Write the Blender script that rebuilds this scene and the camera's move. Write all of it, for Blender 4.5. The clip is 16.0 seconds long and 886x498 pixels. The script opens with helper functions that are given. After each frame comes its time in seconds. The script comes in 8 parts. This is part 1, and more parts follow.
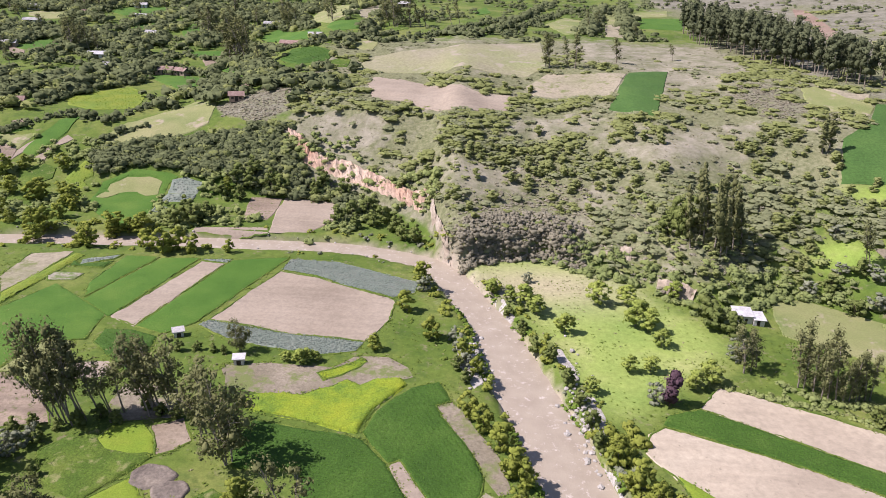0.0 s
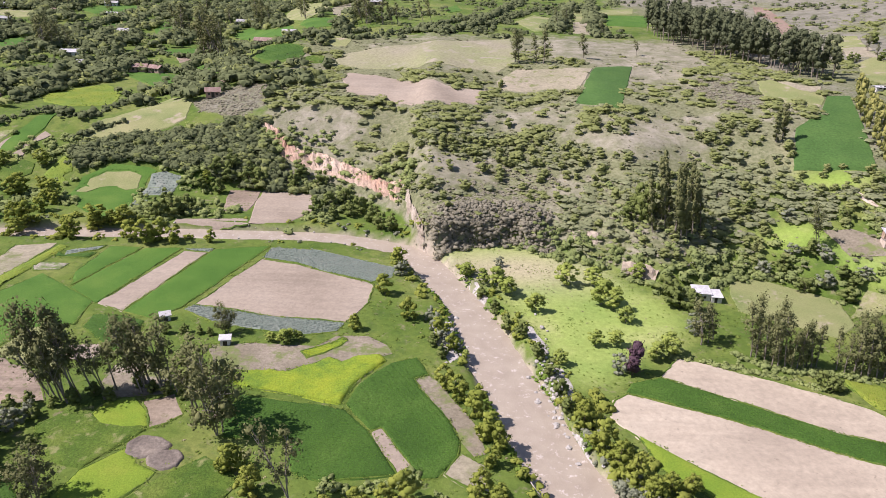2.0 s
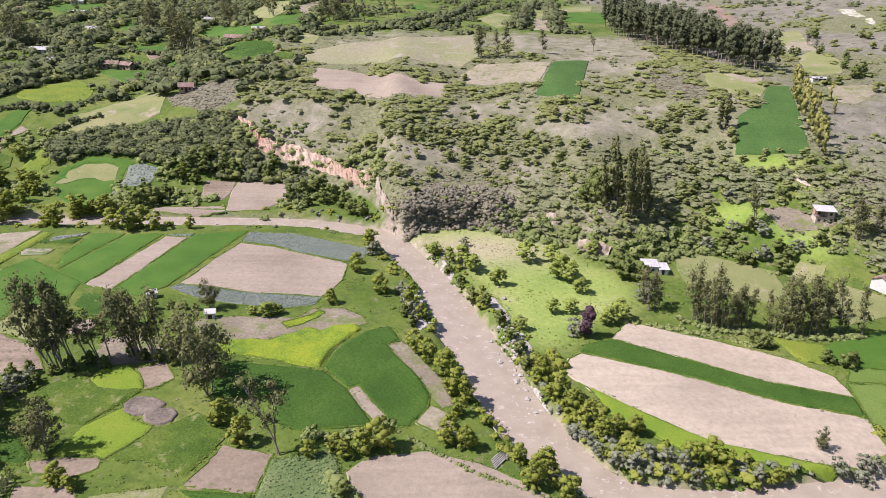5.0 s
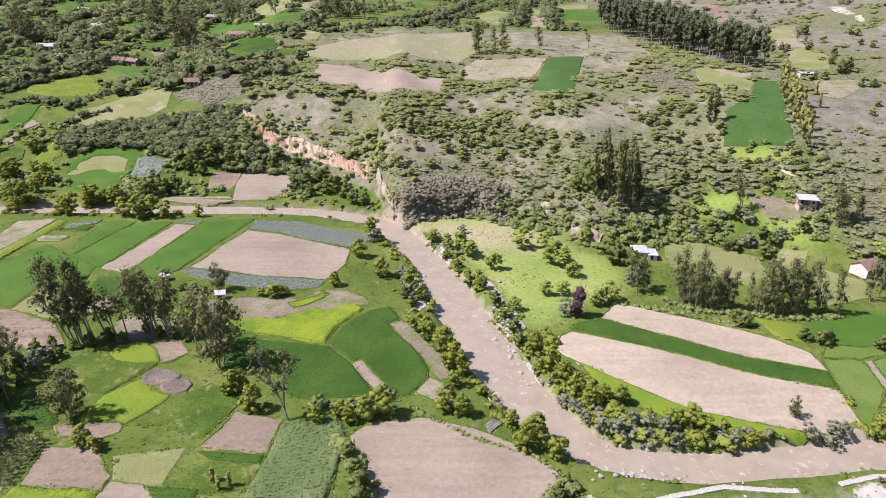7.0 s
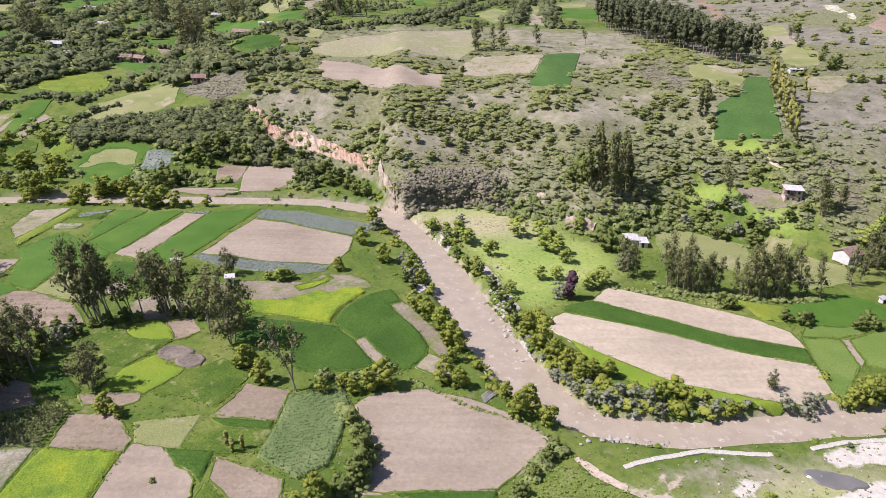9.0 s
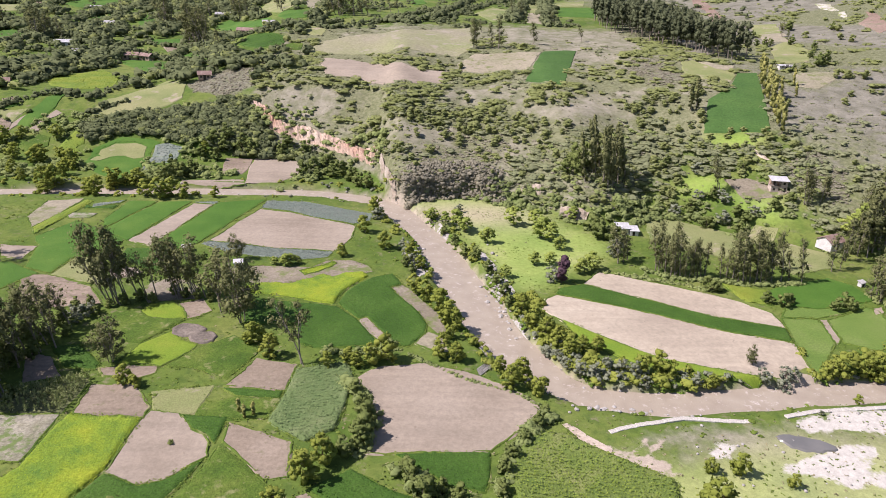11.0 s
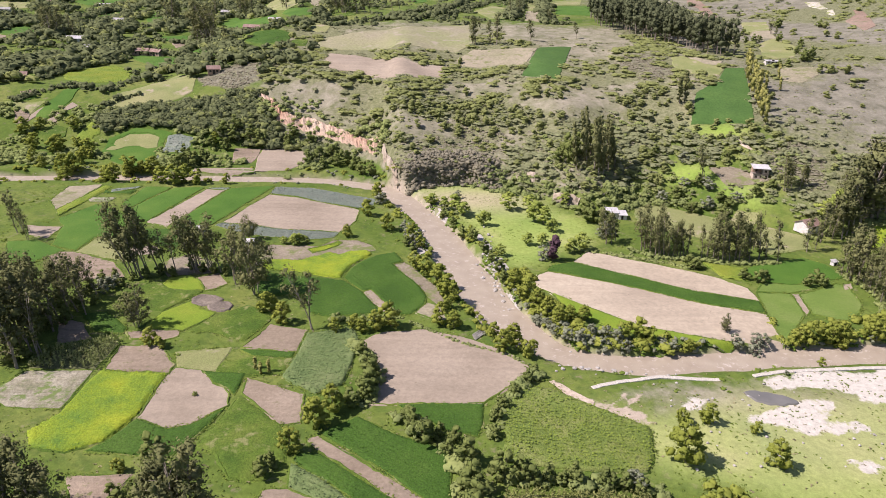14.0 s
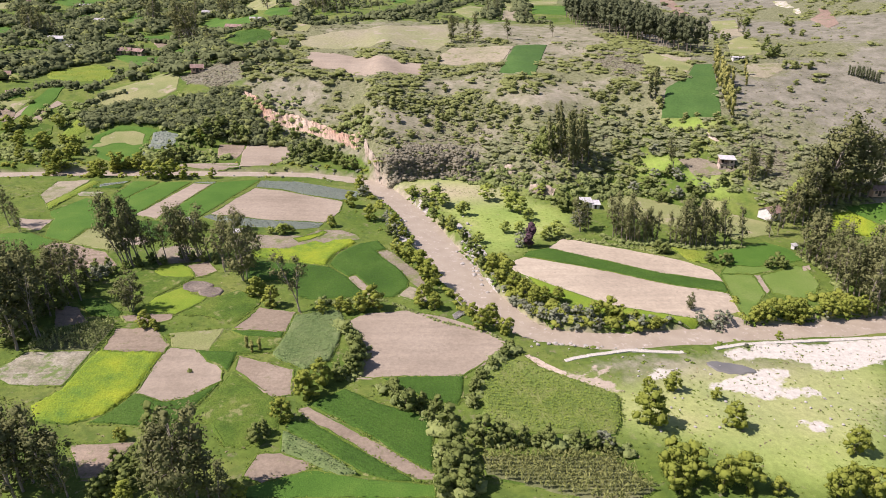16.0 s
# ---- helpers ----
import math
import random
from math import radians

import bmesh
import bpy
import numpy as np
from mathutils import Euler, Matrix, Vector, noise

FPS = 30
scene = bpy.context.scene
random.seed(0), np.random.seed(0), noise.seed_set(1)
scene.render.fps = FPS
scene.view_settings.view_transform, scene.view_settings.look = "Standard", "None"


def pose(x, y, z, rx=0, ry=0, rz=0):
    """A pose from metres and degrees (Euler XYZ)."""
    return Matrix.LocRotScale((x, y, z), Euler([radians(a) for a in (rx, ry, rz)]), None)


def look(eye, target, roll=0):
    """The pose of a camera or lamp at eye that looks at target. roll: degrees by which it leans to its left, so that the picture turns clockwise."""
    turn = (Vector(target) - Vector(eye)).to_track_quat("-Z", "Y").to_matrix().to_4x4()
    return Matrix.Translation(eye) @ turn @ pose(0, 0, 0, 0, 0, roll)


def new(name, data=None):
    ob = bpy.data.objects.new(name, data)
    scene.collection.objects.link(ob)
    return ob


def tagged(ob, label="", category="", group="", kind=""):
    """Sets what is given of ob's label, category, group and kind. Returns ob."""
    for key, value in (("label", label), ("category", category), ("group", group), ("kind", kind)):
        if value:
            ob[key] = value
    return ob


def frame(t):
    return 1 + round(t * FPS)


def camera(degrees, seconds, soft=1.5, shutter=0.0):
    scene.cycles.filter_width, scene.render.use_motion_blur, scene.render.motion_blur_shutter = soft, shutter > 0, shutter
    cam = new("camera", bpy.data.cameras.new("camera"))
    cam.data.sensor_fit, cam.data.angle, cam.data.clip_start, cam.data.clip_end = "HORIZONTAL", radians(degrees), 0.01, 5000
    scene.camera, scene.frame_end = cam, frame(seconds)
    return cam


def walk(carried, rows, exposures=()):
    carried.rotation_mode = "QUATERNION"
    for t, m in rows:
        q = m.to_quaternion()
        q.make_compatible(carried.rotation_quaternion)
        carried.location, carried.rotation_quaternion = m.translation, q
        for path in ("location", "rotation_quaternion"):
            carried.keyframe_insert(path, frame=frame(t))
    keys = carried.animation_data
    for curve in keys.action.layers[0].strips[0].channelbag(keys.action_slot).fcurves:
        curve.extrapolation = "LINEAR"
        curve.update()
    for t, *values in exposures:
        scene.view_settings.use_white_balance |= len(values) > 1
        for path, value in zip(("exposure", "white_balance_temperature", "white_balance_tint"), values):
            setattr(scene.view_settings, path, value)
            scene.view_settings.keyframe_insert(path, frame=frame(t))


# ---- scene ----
cam = camera(64.1, 16.0, soft=0.65)
PATH = [
    (0, (-0.09, 1.591, 73.145), (-0.127, 3.434, 72.369), 2.3),
    (0.5, (-0.154, -0.436, 73.143), (-0.189, 1.406, 72.366), 2.3),
    (1, (-0.188, -2.477, 73.143), (-0.224, -0.634, 72.366), 2.3),
    (1.5, (-0.169, -4.508, 73.16), (-0.185, -2.666, 72.383), 2.4),
    (2, (-0.176, -6.527, 73.198), (-0.14, -4.685, 72.422), 2.4),
    (2.5, (-0.184, -8.583, 73.259), (-0.094, -6.742, 72.484), 2.5),
    (3, (-0.177, -10.667, 73.304), (-0.056, -8.827, 72.53), 2.5),
    (3.5, (-0.142, -12.832, 73.347), (-0.021, -10.992, 72.573), 2.5),
    (6, (-0.14, -23.736, 73.841), (-0.017, -21.898, 73.062), 2.5),
    (6.5, (-0.191, -25.847, 73.889), (-0.068, -24.009, 73.109), 2.5),
    (7, (-0.28, -27.962, 73.936), (-0.156, -26.125, 73.155), 2.5),
    (7.5, (-0.352, -30.087, 73.989), (-0.228, -28.25, 73.208), 2.5),
    (8, (-0.326, -32.123, 74.049), (-0.202, -30.287, 73.267), 2.5),
    (8.5, (-0.278, -34.165, 74.089), (-0.155, -32.329, 73.306), 2.5),
    (9, (-0.231, -36.303, 74.104), (-0.11, -34.467, 73.321), 2.5),
    (9.5, (-0.16, -38.463, 74.108), (-0.039, -36.627, 73.325), 2.5),
    (10, (-0.11, -40.655, 74.098), (0.01, -38.818, 73.315), 2.5),
    (12.3, (-0.15, -50.592, 74.268), (-0.031, -48.756, 73.485), 2.4),
    (12.5, (-0.155, -51.451, 74.27), (-0.037, -49.615, 73.485), 2.5),
    (13, (-0.175, -53.591, 74.267), (-0.058, -51.755, 73.482), 2.5),
    (13.5, (-0.223, -55.748, 74.274), (-0.105, -53.912, 73.49), 2.5),
    (14, (-0.248, -57.925, 74.255), (-0.131, -56.089, 73.471), 2.5),
    (14.5, (-0.268, -60.064, 74.232), (-0.15, -58.228, 73.448), 2.5),
    (15, (-0.238, -62.23, 74.224), (-0.112, -60.394, 73.441), 2.5),
    (15.5, (-0.288, -64.421, 74.205), (-0.138, -62.586, 73.424), 2.5),
    (16, (-0.446, -66.59, 74.194), (-0.278, -64.756, 73.414), 2.5),
]
walk(cam, [(t, look(eye, target, roll)) for t, eye, target, roll in PATH], [(0.0, 0.69, 6150, 28), (3.5, 0.67, 6140, 28), (10.0, 0.64, 6130, 27), (13.0, 0.63, 6350, 27), (16.0, 0.66, 6450, 27)])

# world, sun, exposure
SUN_UP, SUN_TURN = radians(50), radians(-97)
world = bpy.data.worlds.new("sky")
scene.world = world
world.use_nodes = True
sky = world.node_tree.nodes.new("ShaderNodeTexSky")
sky.sky_type, sky.sun_disc, sky.sun_elevation, sky.sun_rotation = "NISHITA", False, SUN_UP, SUN_TURN
back = world.node_tree.nodes["Background"]
back.inputs[1].default_value = 0.08
world.node_tree.links.new(sky.outputs[0], back.inputs[0])
sun = new("sun", bpy.data.lights.new("sun", "SUN"))
sun.data.energy, sun.data.angle, sun.data.color = 5.0, radians(0.55), (1.0, 0.95, 0.87)
sun_from = Vector((math.sin(SUN_TURN) * math.cos(SUN_UP), math.cos(SUN_TURN) * math.cos(SUN_UP), math.sin(SUN_UP)))
sun.matrix_world = look(sun_from * 300, (0, 0, 0))


# ---- materials ----
def ramp_node(nt, stops):
    node = nt.nodes.new("ShaderNodeValToRGB")
    for k, (at, c) in enumerate(stops):
        e = node.color_ramp.elements[k] if k < 2 else node.color_ramp.elements.new(at)
        e.position, e.color = at, (*c, 1)
    return node


def noise_node(nt, vector, scale, detail=4, rough=0.6, stretch=None):
    node = nt.nodes.new("ShaderNodeTexNoise")
    node.inputs["Scale"].default_value, node.inputs["Detail"].default_value, node.inputs["Roughness"].default_value = scale, detail, rough
    if stretch:
        m = nt.nodes.new("ShaderNodeMapping")
        m.inputs["Rotation"].default_value = (0, 0, stretch[0])
        m.inputs["Scale"].default_value = (stretch[1], stretch[2], 1)
        nt.links.new(vector, m.inputs["Vector"])
        vector = m.outputs[0]
    nt.links.new(vector, node.inputs["Vector"])
    return node


def mixed(nt, kind, fac, a, b):
    node = nt.nodes.new("ShaderNodeMix")
    node.data_type, node.blend_type = "RGBA", kind
    for sock, v in ((node.inputs[0], fac), (node.inputs[6], a), (node.inputs[7], b)):
        if isinstance(v, bpy.types.NodeSocket):
            nt.links.new(v, sock)
        else:
            sock.default_value = v if not isinstance(v, tuple) else (*v, 1)
    return node.outputs[2]


def surface(name, low, mid, high, wide=0.08, fine=1.6, rough=0.9, bump=0.25, rows=None, row_depth=0.3, spots=None, grain=1.0):
    """A ground or wall surface: three tones over a wide noise, a fine grain, optional furrows (angle, metres apart) and spots (colour, scale, amount)."""
    m = bpy.data.materials.new(name)
    m.use_nodes = True
    nt = m.node_tree
    bsdf = nt.nodes["Principled BSDF"]
    bsdf.inputs["Roughness"].default_value = rough
    bsdf.inputs["Specular IOR Level"].default_value = 0.2
    co = nt.nodes.new("ShaderNodeTexCoord").outputs["Object"]
    n1 = noise_node(nt, co, wide, 5)
    r = ramp_node(nt, [(0.3, low), (0.5, mid), (0.7, high)])
    nt.links.new(n1.outputs[0], r.inputs[0])
    n2 = noise_node(nt, co, fine, 6, 0.7)
    g = ramp_node(nt, [(0.25, (1 - 0.38 * grain,) * 3), (0.75, (1 + 0.28 * grain,) * 3)])
    nt.links.new(n2.outputs[0], g.inputs[0])
    col = mixed(nt, "MULTIPLY", 1.0, r.outputs[0], g.outputs[0])
    height = n2.outputs[0]
    if spots:
        n3 = noise_node(nt, co, spots[1], 4, 0.65)
        s = ramp_node(nt, [(spots[2] - 0.05, (0, 0, 0)), (spots[2] + 0.05, (1, 1, 1))])
        nt.links.new(n3.outputs[0], s.inputs[0])
        col = mixed(nt, "MIX", s.outputs[0], col, spots[0])
    if rows:
        w = noise_node(nt, co, 1.0, 2, 0.5, (rows[0], 0.05, 1 / rows[1]))
        rr = ramp_node(nt, [(0.35, (1 - row_depth,) * 3), (0.65, (1 + row_depth * 0.4,) * 3)])
        nt.links.new(w.outputs[0], rr.inputs[0])
        col = mixed(nt, "MULTIPLY", 1.0, col, rr.outputs[0])
    nt.links.new(col, bsdf.inputs["Base Color"])
    b = nt.nodes.new("ShaderNodeBump")
    b.inputs["Strength"].default_value, b.inputs["Distance"].default_value = bump, 0.25
    nt.links.new(height, b.inputs["Height"])
    nt.links.new(b.outputs[0], bsdf.inputs["Normal"])
    return m


def foliage(name, dark, mid, light, glow=0.2):
    """Leaves: tone by plant and by leaf, and light that shines through."""
    m = bpy.data.materials.new(name)
    m.use_nodes = True
    nt = m.node_tree
    for n in list(nt.nodes):
        nt.nodes.remove(n)
    geo, info = nt.nodes.new("ShaderNodeNewGeometry"), nt.nodes.new("ShaderNodeObjectInfo")
    add = nt.nodes.new("ShaderNodeMath")
    add.operation = "MULTIPLY_ADD"
    nt.links.new(geo.outputs["Random Per Island"], add.inputs[0])
    add.inputs[1].default_value = 0.14
    co = nt.nodes.new("ShaderNodeTexCoord").outputs["Object"]
    tuft = noise_node(nt, co, 0.45, 2)
    blend = nt.nodes.new("ShaderNodeMath")
    blend.operation, blend.inputs[1].default_value = "MULTIPLY_ADD", 0.64
    nt.links.new(tuft.outputs[0], blend.inputs[0])
    half = nt.nodes.new("ShaderNodeMath")
    half.operation, half.inputs[1].default_value = "MULTIPLY", 0.18
    nt.links.new(info.outputs["Random"], half.inputs[0])
    nt.links.new(half.outputs[0], blend.inputs[2])
    nt.links.new(blend.outputs[0], add.inputs[2])
    r = ramp_node(nt, [(0.1, dark), (0.5, mid), (0.9, light)])
    nt.links.new(add.outputs[0], r.inputs[0])
    dif, tra = nt.nodes.new("ShaderNodeBsdfDiffuse"), nt.nodes.new("ShaderNodeBsdfTranslucent")
    mix, out = nt.nodes.new("ShaderNodeMixShader"), nt.nodes.new("ShaderNodeOutputMaterial")
    mix.inputs[0].default_value = glow
    for s in (dif, tra):
        nt.links.new(r.outputs[0], s.inputs["Color"])
    nt.links.new(dif.outputs[0], mix.inputs[1])
    nt.links.new(tra.outputs[0], mix.inputs[2])
    nt.links.new(mix.outputs[0], out.inputs[0])
    return m


SOIL = {
    "soil": surface("bare_soil", (0.226, 0.186, 0.136), (0.275, 0.229, 0.17), (0.308, 0.26, 0.196), 0.05, 1.2, bump=0.35, rows=(0.5, 1.6), row_depth=0.07, grain=0.6, spots=((0.19, 0.155, 0.11), 0.8, 0.70)),
    "soil_pale": surface("pale_soil", (0.304, 0.255, 0.187), (0.366, 0.311, 0.228), (0.396, 0.346, 0.258), 0.04, 1.0, bump=0.35, rows=(0.32, 1.8), row_depth=0.07, grain=0.6, spots=((0.19, 0.155, 0.11), 0.8, 0.70)),
    "plough": surface("ploughed_soil", (0.185, 0.145, 0.103), (0.238, 0.188, 0.136), (0.29, 0.235, 0.17), 0.09, 1.8, bump=0.6, rows=(1.0, 1.3), row_depth=0.2, grain=0.9, spots=((0.12, 0.13, 0.05), 0.7, 0.6)),
    "fallow": surface("fallow_ground", (0.155, 0.135, 0.088), (0.205, 0.178, 0.125), (0.262, 0.225, 0.165), 0.12, 1.6, bump=0.6, grain=1.1, spots=((0.13, 0.155, 0.05), 0.22, 0.55)),
    "lawn": surface("young_clover", (0.092, 0.158, 0.028), (0.12, 0.185, 0.036), (0.155, 0.205, 0.055), 0.1, 3.0, bump=0.6, grain=1.1),
    "loam": surface("brown_soil", (0.188, 0.15, 0.105), (0.228, 0.184, 0.132), (0.268, 0.22, 0.162), 0.08, 1.4, bump=0.45, rows=(0.6, 1.4), row_depth=0.09, grain=0.8, spots=((0.15, 0.14, 0.075), 0.5, 0.66)),
    "red_soil": surface("red_soil", (0.17, 0.12, 0.085), (0.225, 0.16, 0.118), (0.27, 0.205, 0.155), 0.05, 0.8, spots=((0.15, 0.14, 0.08), 0.2, 0.6)),
    "straw": surface("dry_pasture", (0.20, 0.195, 0.11), (0.25, 0.225, 0.15), (0.285, 0.25, 0.175), 0.06, 1.1, spots=((0.14, 0.155, 0.06), 0.25, 0.6)),
    "straw_green": surface("half_dry_pasture", (0.25, 0.225, 0.155), (0.225, 0.22, 0.12), (0.175, 0.215, 0.07), 0.03, 1.0, spots=((0.27, 0.24, 0.175), 0.12, 0.6)),
    "stubble": surface("stubble", (0.13, 0.145, 0.07), (0.24, 0.225, 0.155), (0.32, 0.30, 0.225), 0.3, 2.0, bump=0.6, rows=(0.9, 0.8), row_depth=0.12, grain=1.3, spots=((0.12, 0.165, 0.05), 0.45, 0.56)),
    "pasture": surface("rough_pasture", (0.048, 0.098, 0.011), (0.08, 0.132, 0.016), (0.135, 0.175, 0.03), 0.14, 3.0, bump=0.8, grain=1.5, spots=((0.19, 0.2, 0.075), 0.4, 0.62)),
    "pasture_dry": surface("pale_pasture", (0.14, 0.178, 0.055), (0.198, 0.215, 0.082), (0.25, 0.245, 0.11), 0.06, 3.5, bump=0.5, spots=((0.29, 0.25, 0.17), 0.15, 0.62)),
    "clover": surface("clover", (0.045, 0.112, 0.012), (0.06, 0.134, 0.016), (0.086, 0.158, 0.022), 0.09, 3.5, bump=0.5),
    "lucerne": surface("lucerne", (0.043, 0.098, 0.020), (0.053, 0.113, 0.024), (0.066, 0.128, 0.028), 0.08, 1.5, bump=0.5),
    "potato": surface("potato_canopy", (0.032, 0.078, 0.009), (0.044, 0.1, 0.012), (0.062, 0.122, 0.017), 0.1, 3.5, bump=0.7, grain=1.4),
    "meadow": surface("meadow_turf", (0.14, 0.205, 0.045), (0.185, 0.235, 0.065), (0.235, 0.255, 0.10), 0.05, 3.5, bump=0.5, spots=((0.30, 0.275, 0.165), 0.045, 0.5)),
    "bean": surface("bean_canopy", (0.085, 0.135, 0.043), (0.118, 0.166, 0.058), (0.162, 0.2, 0.082), 0.25, 4.5, bump=0.6, grain=1.0),
    "bean_dry": surface("ripe_bean_canopy", (0.10, 0.155, 0.03), (0.145, 0.195, 0.042), (0.21, 0.235, 0.075), 0.25, 4.5, bump=0.9, grain=1.5),
    "cabbage": surface("cabbage_bed", (0.15, 0.185, 0.14), (0.18, 0.212, 0.165), (0.21, 0.228, 0.182), 0.2, 1.5, bump=0.6),
    "mustard": surface("mustard_canopy", (0.085, 0.165, 0.022), (0.175, 0.25, 0.02), (0.255, 0.305, 0.022), 0.2, 3.0, bump=0.9, grain=1.2),
    "mustard_thin": surface("thin_mustard_canopy", (0.115, 0.19, 0.025), (0.165, 0.225, 0.028), (0.215, 0.25, 0.032), 0.12, 4.5, bump=0.9, grain=1.5),
    "maize": surface("maize_bed", (0.084, 0.098, 0.042), (0.126, 0.140, 0.056), (0.168, 0.168, 0.084), 0.2, 1.5),
    "gravel": surface("river_gravel", (0.34, 0.32, 0.25), (0.44, 0.41, 0.34), (0.52, 0.49, 0.42), 0.2, 1.4, bump=0.8, spots=((0.20, 0.22, 0.08), 0.3, 0.52)),
    "lime": surface("lime_grass", (0.118, 0.2, 0.018), (0.15, 0.222, 0.02), (0.19, 0.235, 0.028), 0.12, 3.5, bump=0.5, grain=0.8),
    "shingle": surface("white_shingle", (0.27, 0.255, 0.215), (0.36, 0.34, 0.30), (0.45, 0.43, 0.385), 0.5, 2.2, bump=1.0, grain=1.4),
    "path": surface("trodden_earth", (0.36, 0.29, 0.22), (0.42, 0.35, 0.27), (0.47, 0.40, 0.31), 0.3, 1.5),
}
SOIL["maize_dry"] = SOIL["maize"]
SOIL["scar"] = SOIL["red_soil"]
SOIL["pale_scar"] = SOIL["gravel"]
LEAF = {
    "eucalyptus": foliage("eucalyptus_leaves", (0.075, 0.085, 0.038), (0.145, 0.155, 0.064), (0.265, 0.262, 0.115)),
    "poplar": foliage("poplar_leaves", (0.14, 0.155, 0.045), (0.26, 0.26, 0.08), (0.39, 0.355, 0.12)),
    "willow": foliage("willow_leaves", (0.15, 0.19, 0.036), (0.228, 0.262, 0.05), (0.32, 0.33, 0.075), 0.3),
    "alder": foliage("alder_leaves", (0.132, 0.172, 0.043), (0.238, 0.292, 0.064), (0.405, 0.420, 0.108)),
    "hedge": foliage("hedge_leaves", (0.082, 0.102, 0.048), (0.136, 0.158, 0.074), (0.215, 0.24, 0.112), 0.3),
    "bush": foliage("bush_leaves", (0.085, 0.11, 0.036), (0.15, 0.185, 0.055), (0.24, 0.27, 0.085), 0.3),
    "forest": foliage("forest_leaves", (0.06, 0.07, 0.038), (0.10, 0.115, 0.06), (0.165, 0.175, 0.09)),
    "shrub": foliage("shrub_leaves", (0.125, 0.165, 0.062), (0.225, 0.27, 0.095), (0.34, 0.37, 0.13), 0.3),
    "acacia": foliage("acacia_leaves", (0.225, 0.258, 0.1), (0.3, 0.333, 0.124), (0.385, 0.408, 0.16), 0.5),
    "heath": foliage("heath_leaves", (0.2, 0.21, 0.12), (0.255, 0.26, 0.15), (0.31, 0.305, 0.185), 0.5),
    "silver_shrub": foliage("silver_leaves", (0.14, 0.158, 0.10), (0.23, 0.25, 0.165), (0.34, 0.355, 0.25), 0.3),
    "brush": foliage("grey_green_leaves", (0.228, 0.25, 0.13), (0.31, 0.335, 0.178), (0.4, 0.418, 0.245), 0.5),
    "scrub": foliage("grey_scrub_leaves", (0.27, 0.255, 0.182), (0.362, 0.338, 0.245), (0.455, 0.424, 0.322), 0.5),
    "plum": foliage("purple_leaves", (0.056, 0.035, 0.045), (0.104, 0.064, 0.077), (0.176, 0.112, 0.120)),
    "potato": foliage("potato_leaves", (0.038, 0.09, 0.012), (0.055, 0.118, 0.016), (0.082, 0.15, 0.024)),
    "bean": foliage("bean_leaves", (0.085, 0.14, 0.046), (0.142, 0.196, 0.072), (0.225, 0.262, 0.12)),
    "bean_dry": foliage("ripe_bean_leaves", (0.108, 0.162, 0.026), (0.180, 0.240, 0.042), (0.288, 0.312, 0.084)),
    "clover": foliage("clover_leaves", (0.077, 0.145, 0.023), (0.116, 0.187, 0.031), (0.172, 0.218, 0.044)),
    "cabbage": foliage("cabbage_leaves", (0.17, 0.21, 0.172), (0.205, 0.245, 0.205), (0.245, 0.285, 0.245), 0.4),
    "mustard": foliage("mustard_flowers", (0.10, 0.18, 0.02), (0.20, 0.275, 0.02), (0.31, 0.345, 0.025)),
    "mustard_thin": foliage("thin_mustard_flowers", (0.09, 0.165, 0.018), (0.15, 0.22, 0.022), (0.22, 0.26, 0.03)),
    "pasture": foliage("pasture_blades", (0.055, 0.108, 0.015), (0.092, 0.148, 0.022), (0.15, 0.19, 0.038)),
    "maize": foliage("maize_leaves", (0.095, 0.14, 0.045), (0.205, 0.24, 0.09), (0.43, 0.42, 0.21)),
    "maize_dry": foliage("ripe_maize_leaves", (0.14, 0.165, 0.05), (0.235, 0.25, 0.085), (0.36, 0.35, 0.15)),
    "grass": foliage("grass_blades", (0.10, 0.158, 0.03), (0.155, 0.215, 0.042), (0.235, 0.28, 0.07), 0.35),
    "straw": foliage("dry_grass_blades", (0.20, 0.18, 0.09), (0.28, 0.25, 0.14), (0.36, 0.32, 0.20)),
}
GUM = surface("gum_bark", (0.17, 0.14, 0.105), (0.25, 0.215, 0.17), (0.36, 0.325, 0.27), 0.6, 4, bump=0.4)
BARK = surface("bark", (0.10, 0.075, 0.055), (0.17, 0.135, 0.10), (0.27, 0.225, 0.175), 0.6, 4, bump=0.6)
PALE = surface("pale_earth", (0.27, 0.22, 0.16), (0.34, 0.29, 0.22), (0.41, 0.365, 0.29), 0.15, 0.9, bump=1.0, grain=1.3)
STONE = surface("pale_stone", (0.26, 0.245, 0.21), (0.36, 0.34, 0.30), (0.46, 0.44, 0.40), 0.5, 3, bump=0.6)
CLIFF = surface("red_earth", (0.34, 0.19, 0.12), (0.41, 0.29, 0.21), (0.46, 0.375, 0.285), 0.07, 0.8, bump=1.0, grain=1.3, spots=((0.24, 0.20, 0.12), 0.35, 0.6))
WHITEWASH = surface("whitewash", (0.48, 0.46, 0.42), (0.56, 0.54, 0.50), (0.62, 0.60, 0.56), 0.5, 3, bump=0.1)
PLASTER = surface("pale_plaster", (0.40, 0.32, 0.25), (0.48, 0.40, 0.32), (0.54, 0.46, 0.38), 0.5, 3, bump=0.2)
ADOBE = surface("adobe", (0.30, 0.20, 0.14), (0.38, 0.27, 0.19), (0.44, 0.33, 0.25), 0.5, 3, bump=0.3)
TIN = surface("painted_tin", (0.38, 0.37, 0.36), (0.46, 0.455, 0.44), (0.53, 0.525, 0.51), 0.4, 2, rough=0.45, bump=0.15)
